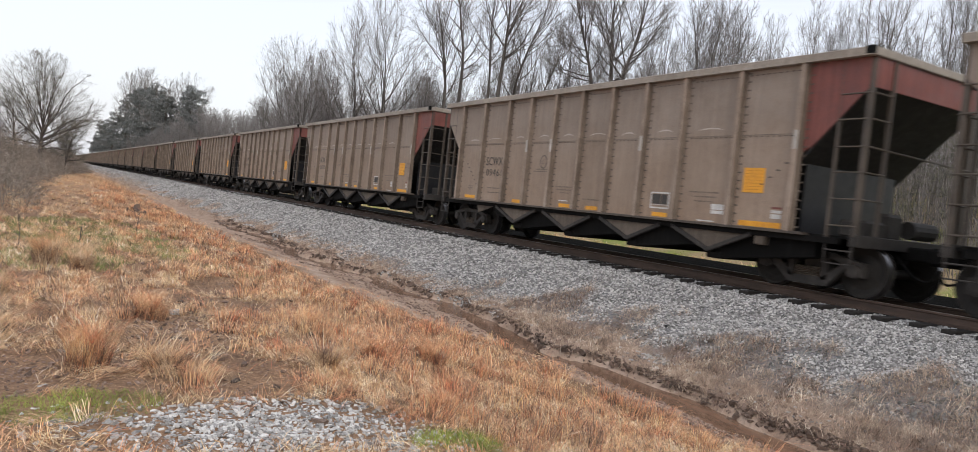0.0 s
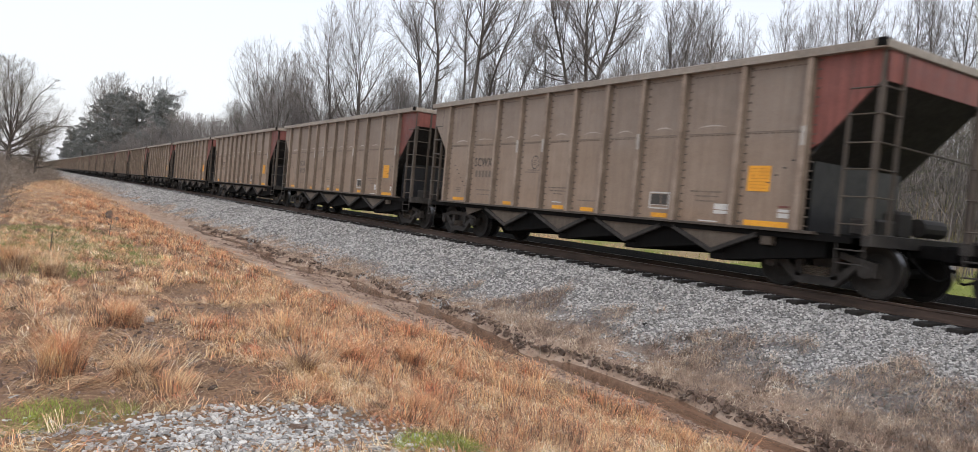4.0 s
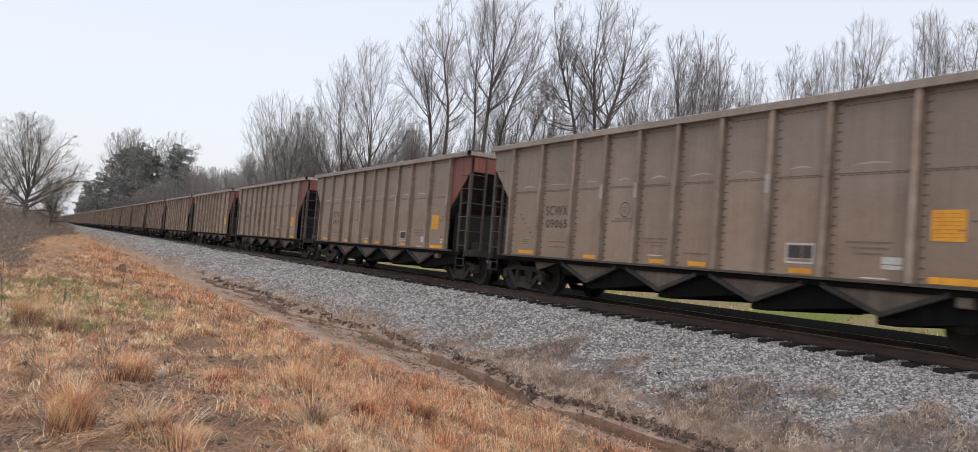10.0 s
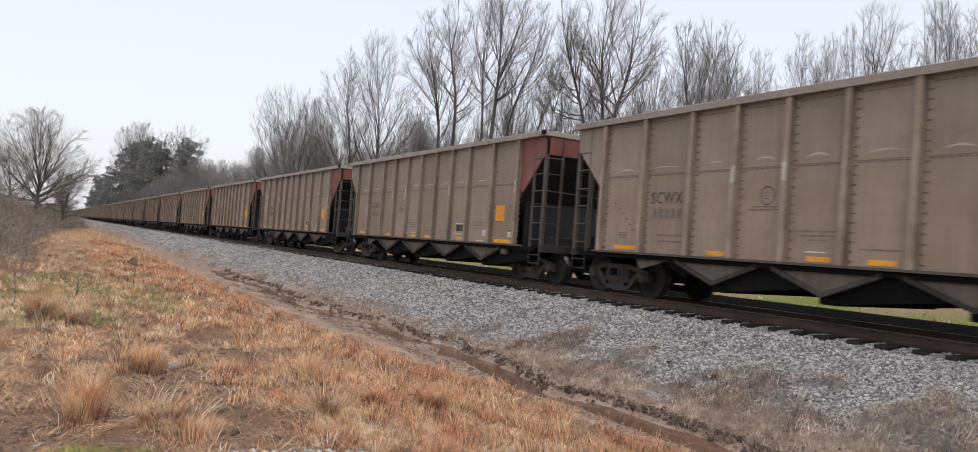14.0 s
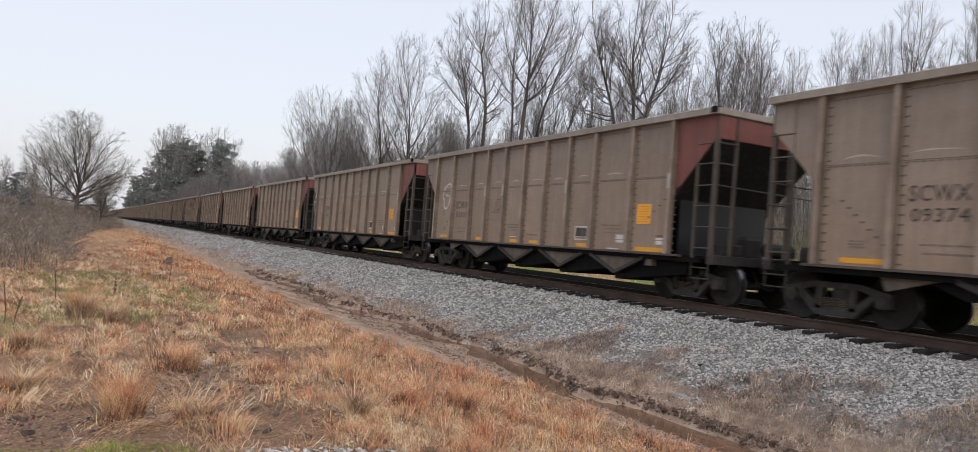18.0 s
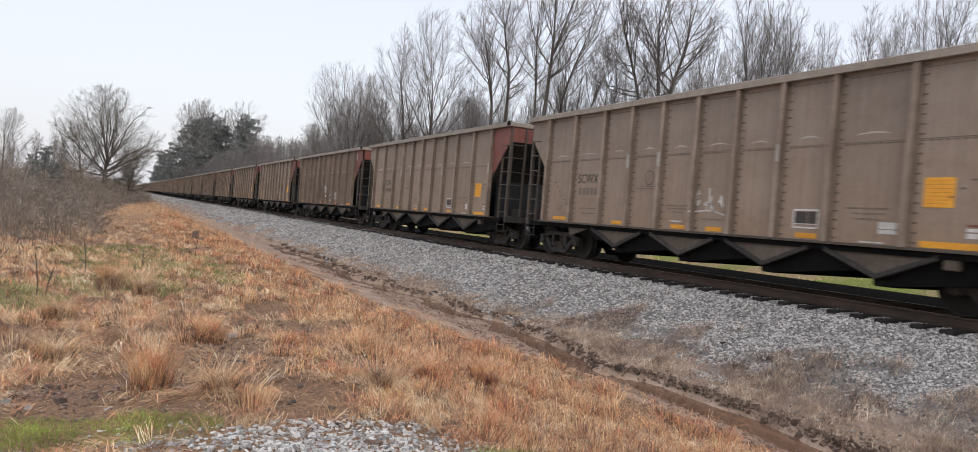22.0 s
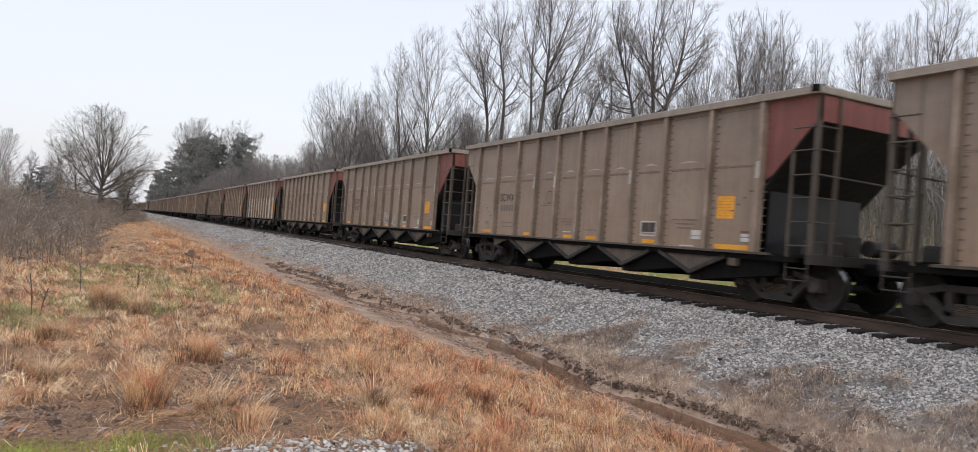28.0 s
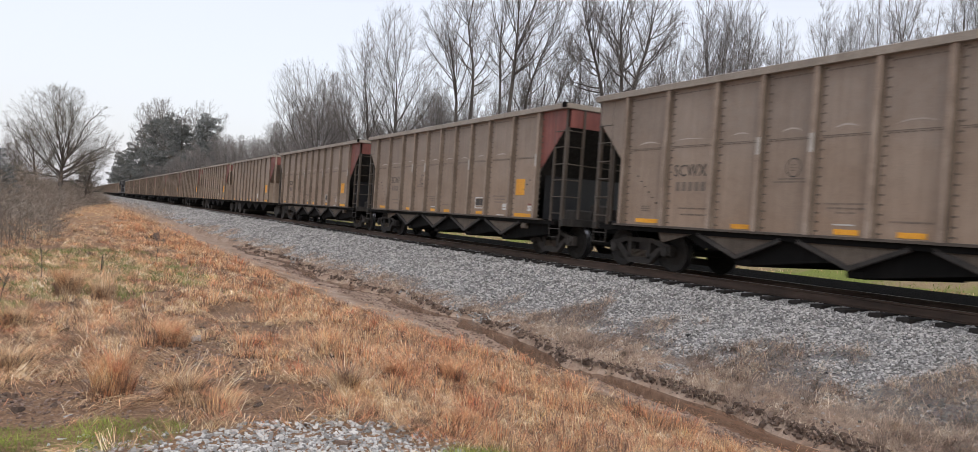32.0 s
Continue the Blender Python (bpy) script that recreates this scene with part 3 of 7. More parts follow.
def make_truck(car, y):
    truck = part("truck", boxes((-0.95, 0.95, y - 0.17, y + 0.17, 0.42, 0.66, 0.03)), M_TRUCK, car, "grimy cast-steel two-axle truck")
    for s in (-1, 1):
        x = s * 1.0
        h = 0.89
        bm = bmesh.new()
        top = [(y - h - 0.16, 0.36), (y - h - 0.16, 0.60), (y - h + 0.05, 0.64), (y - 0.42, 0.73), (y + 0.42, 0.73), (y + h - 0.05, 0.64), (y + h + 0.16, 0.60), (y + h + 0.16, 0.36), (y + h - 0.13, 0.36), (y + h - 0.16, 0.54), (y + 0.47, 0.62), (y - 0.47, 0.62), (y - h + 0.16, 0.54), (y - h + 0.13, 0.36)]
        prism(bm, top, "x", x - 0.075, x + 0.075)
        low = [(y - h + 0.14, 0.50), (y - h + 0.22, 0.56), (y - 0.32, 0.29), (y + 0.32, 0.29), (y + h - 0.22, 0.58), (y + h - 0.10, 0.46), (y + 0.38, 0.13), (y - 0.38, 0.13)]
        prism(bm, low, "x", x - 0.07, x + 0.07)
        for q in (-0.40, 0.27):
            box(bm, x - 0.07, x + 0.07, y + q, y + q + 0.13, 0.24, 0.66)
        part("side_frame", bm, M_TRUCK, truck)
        bm = bmesh.new()
        coil = []
        for k in range(13):
            coil.append((x - 0.085 if k % 2 else x - 0.05, 0.272 + k * 0.0145))
        prism(bm, coil + [(x + 0.02, 0.446), (x + 0.02, 0.272)], "y", y - 0.25, y + 0.25)
        if s > 0:
            bm.free()
            continue
        part("spring_pack", bm, M_GUSSET, truck)
        for q in (-h, h):
            bm = bmesh.new()
            lathe(bm, [(x + s * 0.03, 0.12), (x + s * 0.11, 0.12), (x + s * 0.125, 0.09), (x + s * 0.135, 0.05)], 12)
            for v in bm.verts:
                v.co.y += y + q
                v.co.z += 0.457
            part("bearing_cap", bm, M_TRUCK, truck)
    for q in (-0.89, 0.89):
        ws = part("wheelset", rod(bmesh.new(), (-0.98, 0, 0), (0.98, 0, 0), 0.085, 12), M_WHEEL, truck)
        ws.location = (0, y + q, 0.457)
        for s in (-1, 1):
            bm = wheel_mesh(-s)
            for v in bm.verts:
                v.co.x += s * 0.7525
            me = bpy.data.meshes.new("wheel")
            bm.to_mesh(me)
            bm.free()
            me.materials.append(M_WHEEL)
            me.materials.append(M_TREAD)
            for p in me.polygons:
                rad = math.hypot(p.center.y, p.center.z)
                if rad > 0.452 and abs(p.normal.x) < 0.6:
                    p.material_index = 1
            new("wheel", me).parent = ws
    return truck


def end_frame(car, at, way, red):
    """Slope sheet, end posts, ladder, platform and coupler of one end. way: +1 where the body lies towards +y."""
    mat = M_RED if red else M_TAUPE
    Y = lambda u: at + way * u
    # end plate under the chord and the slope sheet going in at 45 degrees
    bm = bmesh.new()
    box(bm, -HALF + 0.02, HALF - 0.02, *sorted((Y(0.0), Y(0.03))), 3.46, CHORD)
    part("end_plate", bm, mat, car, "red end plate" if red else "")
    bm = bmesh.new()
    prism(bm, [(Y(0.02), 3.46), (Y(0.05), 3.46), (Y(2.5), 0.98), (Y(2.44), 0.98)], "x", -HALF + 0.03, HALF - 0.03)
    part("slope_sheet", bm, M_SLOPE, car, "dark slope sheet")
    for s in (-1, 1):
        x = s * (HALF - 0.06)
        bm = bmesh.new()
        box(bm, x - 0.05, x + 0.05, *sorted((Y(0.0), Y(0.09))), 1.02, CHORD, 0.01)
        part("corner_post", bm, M_LADDER, car)
    # side ladder behind the corner on the near side
    xs = -HALF + 0.03
    part("ladder_stile", boxes((xs - 0.03, xs + 0.03, *sorted((Y(0.51), Y(0.55))), 0.98, CHORD)), M_LADDER, car)
    for z in (0.78, 1.19, 1.63, 2.07, 2.49, 2.94, 3.36):
        part("rung", rod(bmesh.new(), (xs - 0.03, Y(0.02), z), (xs - 0.03, Y(0.53), z), 0.014, 6), M_LADDER if z > 1 else M_TRUCK, car)
    # end ladder across the end
    part("end_ladder_stile", boxes((-HALF + 0.52, -HALF + 0.58, *sorted((Y(-0.03), Y(0.03))), 1.0, CHORD)), M_LADDER, car)
    for z in (1.63, 2.07, 2.94, 3.36):
        part("end_rung", rod(bmesh.new(), (-HALF + 0.03, Y(-0.03), z), (-HALF + 0.55, Y(-0.03), z), 0.014, 6), M_LADDER, car)
    part("stirrup", pipe(bmesh.new(), [(xs - 0.02, Y(0.04), 1.0), (xs - 0.02, Y(0.04), 0.56), (xs - 0.02, Y(0.52), 0.56), (xs - 0.02, Y(0.52), 1.0)], 0.018), M_TRUCK, car)
    rail_bar = rod(bmesh.new(), (-HALF + 0.05, Y(-0.02), 2.49), (HALF - 0.05, Y(-0.02), 2.43), 0.016, 6)
    part("grab_rail", rail_bar, M_LADDER, car)
    # platform, end sill and coupler
    part("end_sill", boxes((-HALF + 0.02, HALF - 0.02, *sorted((Y(-0.05), Y(0.12))), 0.86, 1.06, 0.01)), M_TRUCK, car)
    part("end_platform", boxes((-HALF + 0.1, HALF - 0.1, *sorted((Y(0.12), Y(1.3))), 0.98, 1.02)), M_UNDER, car)
    bm = boxes((-0.14, 0.14, *sorted((Y(0.1), Y(-0.45))), 0.72, 0.96, 0.03), (-0.2, 0.2, *sorted((Y(-0.42), Y(-0.69))), 0.68, 0.98, 0.05))
    part("coupler", bm, M_UNDER, car)
    # bulkhead in near black: the dimness of the open end is in its colour
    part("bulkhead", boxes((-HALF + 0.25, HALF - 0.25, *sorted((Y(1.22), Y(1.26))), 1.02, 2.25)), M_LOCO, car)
    bm = boxes((-0.95, -0.35, *sorted((Y(0.25), Y(0.75))), 1.02, 1.32, 0.04), (-0.25, 0.25, *sorted((Y(0.3), Y(0.6))), 1.02, 1.5, 0.06))
    rod(bm, (0.45, Y(0.35), 1.25), (1.2, Y(0.35), 1.25), 0.16, 12)
    part("brake_gear", bm, M_TRUCK, car, "grimy brake valve and air reservoir")
    hose = curve_points([(-0.35, Y(0.05), 0.82), (-0.38, Y(-0.3), 0.5), (-0.35, Y(-0.55), 0.42), (-0.3, Y(-0.68), 0.62)])
    part("air_hose", pipe(bmesh.new(), hose, 0.022), M_UNDER, car)


def print_lines(widths, high, pitch, seed, low=0.02, most=0.09):
    """Lines of print too small to read: short bars with gaps between them, line under line."""
    r = random.Random(seed)
    bm = bmesh.new()
    for k, wide in enumerate(widths):
        q, z = -wide, -k * pitch
        while q < wide - low:
            w = min(r.uniform(low, most), wide - q)
            box(bm, q, q + w, z - high, z + high, 0, 0.002)
            q += w + r.uniform(0.016, 0.04)
    return bm


def warning_sheet(car):
    """An orange sheet of small print, about half a metre high."""
    stuck("notice_panel", boxes((-0.24, 0.24, -0.23, 0.23, 0, 0.003)), M_YELLOW, car, 2.12, 1.89, 0.006, "orange printed notice")
    tagged(stuck("fine_print", print_lines([0.2 if k % 3 else 0.17 for k in range(7)], 0.0055, 0.058, 4), M_ORANGEPRINT, car, 2.12, 2.065, 0.0105), kind="stuff")


def make_car(brown=False):
    """One coal hopper car with its parts, built at rest at the origin."""
    coat, ribcoat = (M_BROWN, M_BROWN) if brown else (M_TAUPE, M_RIB)
    car = new("hopper_car")
    spans = list(zip(RIBS, RIBS[1:]))
    for y0, y1 in spans:
        part("side_panel", sheet_side(-HALF, y0, y1, SILL, CHORD), coat, car)
    # end panels of the side, cut along the slope
    part("end_side_panel", prism(bmesh.new(), [(0.06, CHORD), (0.06, 3.44), (0.96, 2.52), (RIBS[0], 2.36), (RIBS[0], CHORD)], "x", -HALF, -HALF + 0.012), M_RED, car, "red end panel")
    e = BODY
    part("end_side_panel", prism(bmesh.new(), [(e - 0.06, CHORD), (e - 0.06, 3.44), (e - 0.75, 2.72), (RIBS[-1], 2.3), (RIBS[-1], CHORD)], "x", -HALF, -HALF + 0.012), coat, car)
    part("far_side_wall", prism(bmesh.new(), [(0.06, CHORD), (0.06, 3.44), (2.4, 1.05), (e - 2.4, 1.05), (e - 0.06, 3.44), (e - 0.06, CHORD)], "x", HALF - 0.012, HALF), coat, car)
    plain, worn = rib_mesh(-HALF, -0.12, ribcoat, ribcoat), rib_mesh(-HALF, -0.12, ribcoat, ribcoat if brown else M_SCUFF)
    for k, r in enumerate(RIBS):
        part("rib", worn if k in (0, 3, 6, 7) else plain, ribcoat, car).location.y = r
    part("seam_strip", boxes((-HALF - 0.005, -HALF + 0.004, RIBS[0], RIBS[-1], SEAM - 0.006, SEAM + 0.006)), M_FAINT, car)
    bv, bf = bolt_heads(-HALF, RIBS, spans)
    tagged(part("bolting", raw_mesh("bolting", bv, bf, M_BOLT), M_BOLT, car), kind="stuff")
    for s in (-1, 1):
        bm = prism(bmesh.new(), [(s * (HALF + 0.13), CHORD), (s * (HALF + 0.13), TOP - 0.012), (s * (HALF + 0.115), TOP), (s * (HALF - 0.08), TOP), (s * (HALF - 0.08), CHORD)], "y", -0.02, BODY + 0.02)
        part("top_chord", bm, M_CHORD, car)
        bm = prism(bmesh.new(), [(s * (HALF + 0.11), SILL - 0.02), (s * (HALF + 0.11), SILL + 0.025), (s * HALF, SILL + 0.03), (s * (HALF - 0.1), SILL - 0.02)], "y", 0.9, BODY - 0.9)
        part("side_sill", bm, M_LADDER if s < 0 else M_UNDER, car)
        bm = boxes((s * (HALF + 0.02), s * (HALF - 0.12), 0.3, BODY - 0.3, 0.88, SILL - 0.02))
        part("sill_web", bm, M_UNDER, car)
    for y in (0.0, BODY):
        part("end_chord", boxes((-HALF - 0.08, HALF + 0.08, y - 0.05, y + 0.05, CHORD + 0.004, TOP + 0.004, 0.012)), M_CHORD, car)
    part("corner_bracket", boxes((-HALF - 0.138, -HALF + 0.08, -0.045, 0.10, CHORD + 0.02, TOP + 0.014, 0.008)), M_UNDER, car, "black corner bracket")
    end_frame(car, 0.0, 1, True)
    end_frame(car, BODY, -1, False)
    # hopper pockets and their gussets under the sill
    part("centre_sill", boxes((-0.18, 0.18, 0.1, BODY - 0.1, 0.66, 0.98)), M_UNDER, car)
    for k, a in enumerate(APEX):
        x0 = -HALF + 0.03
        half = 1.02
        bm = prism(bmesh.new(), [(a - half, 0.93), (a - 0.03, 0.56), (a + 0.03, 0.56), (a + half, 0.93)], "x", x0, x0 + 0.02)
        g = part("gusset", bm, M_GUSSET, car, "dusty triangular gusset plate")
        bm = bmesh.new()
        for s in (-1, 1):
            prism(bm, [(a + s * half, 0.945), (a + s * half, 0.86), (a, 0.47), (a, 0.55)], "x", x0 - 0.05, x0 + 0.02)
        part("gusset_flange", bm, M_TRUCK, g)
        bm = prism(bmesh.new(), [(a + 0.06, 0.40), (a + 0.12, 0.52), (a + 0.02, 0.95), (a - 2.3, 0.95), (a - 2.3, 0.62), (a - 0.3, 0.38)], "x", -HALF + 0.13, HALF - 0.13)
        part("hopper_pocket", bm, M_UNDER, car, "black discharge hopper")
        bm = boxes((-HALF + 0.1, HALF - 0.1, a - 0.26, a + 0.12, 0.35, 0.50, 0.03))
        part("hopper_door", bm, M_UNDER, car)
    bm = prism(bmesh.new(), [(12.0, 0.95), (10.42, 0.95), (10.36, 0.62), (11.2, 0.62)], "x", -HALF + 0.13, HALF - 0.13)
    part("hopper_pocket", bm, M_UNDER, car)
    bm = prism(bmesh.new(), [(12.55, 0.93), (12.4, 0.66), (11.35, 0.93)], "x", -HALF + 0.08, -HALF + 0.1)
    part("gusset", bm, M_GUSSET, car)
    part("jacking_pad", boxes((-HALF + 0.0, -HALF + 0.2, 1.75, 1.98, 0.72, 0.94, 0.02)), M_GUSSET, car)
    for c in (1.17, 13.63):
        make_truck(car, c)
    # stencils and reflectors
    mark = M_ORANGE if brown else M_YELLOW
    stuck("reflector", boxes((-0.47, 0.47, -0.05, 0.05, 0, 0.003)), mark, car, 1.9, 1.09)
    for y in (4.5, 6.83, 7.94, 10.18):
        stuck("reflector", boxes((-0.23, 0.23, -0.045, 0.045, 0, 0.003)), mark, car, y, 1.1)
    stuck("reflector", boxes((-0.44, 0.44, -0.045, 0.045, 0, 0.003)), mark, car, 12.77, 1.12)
    bm = boxes((-0.28, 0.28, 0.145, 0.175, 0, 0.003), (-0.28, 0.28, -0.175, -0.145, 0, 0.003), (-0.28, -0.25, -0.145, 0.145, 0, 0.003), (0.25, 0.28, -0.145, 0.145, 0, 0.003), (-0.25, 0.25, -0.1, -0.09, 0, 0.003))
    plate = stuck("stencil_box", bm, M_STENCIL, car, 5.75 if brown else 4.53, 1.4, label="white-framed stencil block")
    part("dark_block", boxes((-0.235, 0.03, -0.08, 0.13, 0, 0.002)), M_LETTER, plate)
    part("dark_block", boxes((0.05, 0.23, -0.08, 0.13, 0, 0.002)), M_LETTER, plate)
    stuck("sticker", boxes((-0.16, 0.16, -0.02, 0.09, 0, 0.002), (-0.16, 0.16, -0.1, -0.035, 0, 0.002)), M_STENCIL, car, 2.92, 1.31)
    stuck("sticker", boxes((-0.11, 0.11, -0.1, -0.02, 0, 0.002), (-0.11, 0.11, 0.0, 0.05, 0, 0.002)), M_STENCIL, car, 1.55, 1.31)
    stuck("sticker_band", boxes((-0.11, 0.11, -0.015, 0.02, 0, 0.002)), M_RED, car, 1.55, 1.4)
    for y, z, w in ((3.2, 1.06, 0.22), (8.0, 1.22, 0.2)):
        stuck("stencil_bar", boxes((-w, w, -0.012, 0.012, 0, 0.002)), M_STENCIL, car, y, z)
    for y, z, widths, pitch in ((3.3, 1.62, (0.4, 0.3, 0.24), 0.09), (7.95, 1.57, (0.42, 0.36, 0.2), 0.075), (6.85, 1.3, (0.34,), 0.1), (11.4, 1.42, (0.45, 0.4), 0.13), (9.05, 2.0, (0.3, 0.42), 0.055), (12.9, 1.44, (0.14, 0.16, 0.12), 0.05)):
        tagged(stuck("stencil_print", print_lines(widths, 0.014, pitch, int(y * 100)), M_FAINT, car, y, z), kind="stuff")
    tagged(stuck("stencil_print", print_lines((0.06, 0.075, 0.06), 0.01, 0.05, 5), M_FAINT, car, 9.05, 2.25), kind="stuff")
    ring = stroke([(0.15 * math.cos(a), 0.165 * math.sin(a)) for a in np.linspace(0, 2 * math.pi, 20, endpoint=False)], 0.022, True)
    stuck("round_emblem", ring, M_LETTER, car, 9.05, 2.2)
    if not brown:
        warning_sheet(car)
    # rows of small bolts where the inside brace is fixed
    bm = bmesh.new()
    for k in range(7):
        box(bm, -HALF - 0.012, -HALF, 13.2 - k * 0.13, 13.245 - k * 0.13, 2.1 - k * 0.12, 2.13 - k * 0.12)
    for k in range(4):
        box(bm, -HALF - 0.012, -HALF, 1.42 + k * 0.16, 1.48 + k * 0.16, 2.2 - k * 0.13, 2.225 - k * 0.13)
    tagged(part("brace_bolts", bm, M_LETTER, car), kind="stuff")
    # scraped dents over the seam: highlights painted as arched crescents, thick in the middle
    rng = random.Random(7)
    for y0, y1 in spans[1:10]:
        half, arch, fat = (y1 - y0) * rng.uniform(0.2, 0.34), rng.uniform(0.03, 0.07), rng.uniform(0.012, 0.026)
        q = np.linspace(-1, 1, 9)
        upper = [(half * t, arch * (1 - t * t) + fat * (1 - t * t) + 0.006 * rng.uniform(-1, 1)) for t in q]
        lower = [(half * t, arch * (1 - t * t) - fat * 0.6 * (1 - t * t)) for t in q[1:-1]]
        stuck("scrape", blob(upper + lower[::-1]), M_DENT, car, (y0 + y1) / 2 + rng.uniform(-0.08, 0.08), SEAM + rng.uniform(0.07, 0.13), 0.003, "painted bright crescent of a scraped dent")
    return car


def coal_load(seed, high):
    """A heaped load seen over the chord."""
    rng = np.random.default_rng(seed)
    ys, xs = np.linspace(0.1, BODY - 0.1, 90), np.linspace(-HALF + 0.08, HALF - 0.08, 22)
    X, Y = np.meshgrid(xs, ys)
    crown = (1 - (X / HALF) ** 2) * np.clip(np.minimum(Y, BODY - Y) / 2.2, 0, 1) ** 0.8
    Z = TOP - 0.18 + crown * high * (0.75 + 0.5 * value_noise(Y * 0.35, X * 0.3, seed)) + rng.uniform(-0.03, 0.03, X.shape)
    ids = np.arange(X.size).reshape(X.shape)
    return raw_mesh("coal_load", np.stack([X, Y, Z], -1).reshape(-1, 3), np.stack([ids[:-1, :-1], ids[:-1, 1:], ids[1:, 1:], ids[1:, :-1]], -1).reshape(-1, 4), M_COAL)


# ---- the train ----
FIRST, LAST_FULL, LAST = -1, 36, 76
LOCO_AT = (47, 48)
BROWN = (25,)
PALE = (33,)
NUMBERS = {0: "09461", 5: "09234", 7: "09828", 10: "09065", 11: "09397", 13: "09026", 16: "09506", 17: "09021", 18: "09374", 22: "09077", 24: "09475", 25: "06060", 28: "09099", 29: "09247", 31: "09206", 33: "09325"}


# small unevenness of the train's run, in metres, at these seconds
UNEVEN_T = (0, 1, 2, 3, 10, 11, 13, 15, 16, 17, 18, 19, 28, 29, 30, 31, 32)
UNEVEN = (0.26, -0.16, -0.1, 0, 0, -0.1, 0, 0.1, 0.32, 0.4, 0, 0, 0, -0.12, -0.17, 0.12, 0.2)


def run(t):
    """How far along the track the red corner of car 0 stands at t seconds."""
    return 7.071 - 16.1277 * t - 0.039645 * t * t - 0.00002423 * t ** 3 + np.interp(t, UNEVEN_T, UNEVEN)


def at_time(n, t):
    return pose(TRACK_X, run(t) + PITCH * n, RAIL_Z)


def lettered(car, word, y, z, wide, high, mat):
    me = word if not isinstance(word, str) else letters(word, 0.3)
    co = np.empty(len(me.vertices) * 3, np.float32)
    me.vertices.foreach_get("co", co)
    co = co.reshape(-1, 3)
    lo, hi = co.min(0), co.max(0)
    co[:, :2] = (co[:, :2] - (lo[:2] + hi[:2]) / 2) / (hi[:2] - lo[:2]) * (wide, high)
    me.vertices.foreach_set("co", co.ravel())
    bm = bmesh.new()
    bm.from_mesh(me)
    bpy.data.meshes.remove(me)
    ob = part("lettering", over_ribs(bm, y), mat, car)
    ob.matrix_basis = on_side(y, z, -HALF - 0.006)
    return ob


def number_bars(car):
    tagged(stuck("number_print", boxes(*[(k * 0.18 - 0.415, k * 0.18 - 0.305, -0.095, 0.095, 0, 0.002) for k in range(5)]), M_FAINT, car, 11.57, 1.875, 0.004), kind="stuff")


plain_car = make_car(False)
lettered(plain_car, "SCWX", 11.6, 2.21, 0.92, 0.25, M_LETTER)
brown_car = make_car(True)
lettered(brown_car, "SCWX", 10.9, 2.45, 1.9, 0.25, M_LETTER)
for z in (3.5, 3.62, 3.74):
    stuck("stripe", boxes((-0.09, 0.09, -0.035, 0.035, 0, 0.002)), M_STENCIL, brown_car, 0.95, z)

loads = [coal_load(k, h) for k, h in ((3, 0.38), (4, 0.47), (5, 0.34))]
cars = {}
for n in range(FIRST, LAST_FULL + 1):
    src = brown_car if n in BROWN else plain_car
    car = src if n in (FIRST, BROWN[0]) else copy_thing(src, Matrix.Identity(4))
    cars[n] = car
for n, car in cars.items():
    word = NUMBERS.get(n)
    if word:
        lettered(car, word, 11.58 if n not in BROWN else 10.9, 1.875 if n not in BROWN else 2.0, 0.88 if n not in BROWN else 1.9, 0.21, M_LETTER)
    else:
        number_bars(car)
    heap = part("coal_load", loads[n % 3], M_COAL, car, "heaped black coal")
    text = "taupe ribbed coal hopper car with a red end, on rails"
    if n in BROWN:
        text = "dark brown coal hopper car with white spray tags on its side"
    if n in PALE:
        text = "taupe coal hopper car with pale cleaned lower panels"
    if n == 29:
        text = "taupe coal hopper car with large pale blue sprayed lettering"
    tagged(car, text, "railway car", "hopper cars of the train")

# the car with cleaned panels: pale sheets over the lower side
for o in cars[PALE[0]].children:
    if o.name.startswith("side_panel"):
        ys = [v.co.y for v in o.data.vertices]
        jag = [(min(ys) + (max(ys) - min(ys)) * k / 6, SEAM + 0.06 * math.sin(k * 2.3 + min(ys))) for k in range(7)]
        part("cleaned_patch", prism(bmesh.new(), [(jag[0][0] + 0.08, SILL + 0.04), (jag[-1][0] - 0.08, SILL + 0.04)] + [(a - 0.08 + 0.16 * (1 - i / 6), b) for i, (a, b) in enumerate(jag)][::-1], "x", -HALF - 0.0025, -HALF), M_PALE, cars[PALE[0]], "pale cleaned paint")


def tag_line(car, keys, y, z, width, mat, closed=False, label=""):
    stuck("spray_tag", stroke(curve_points(keys, closed), width, closed), mat, car, y, z, 0.005, label, True)


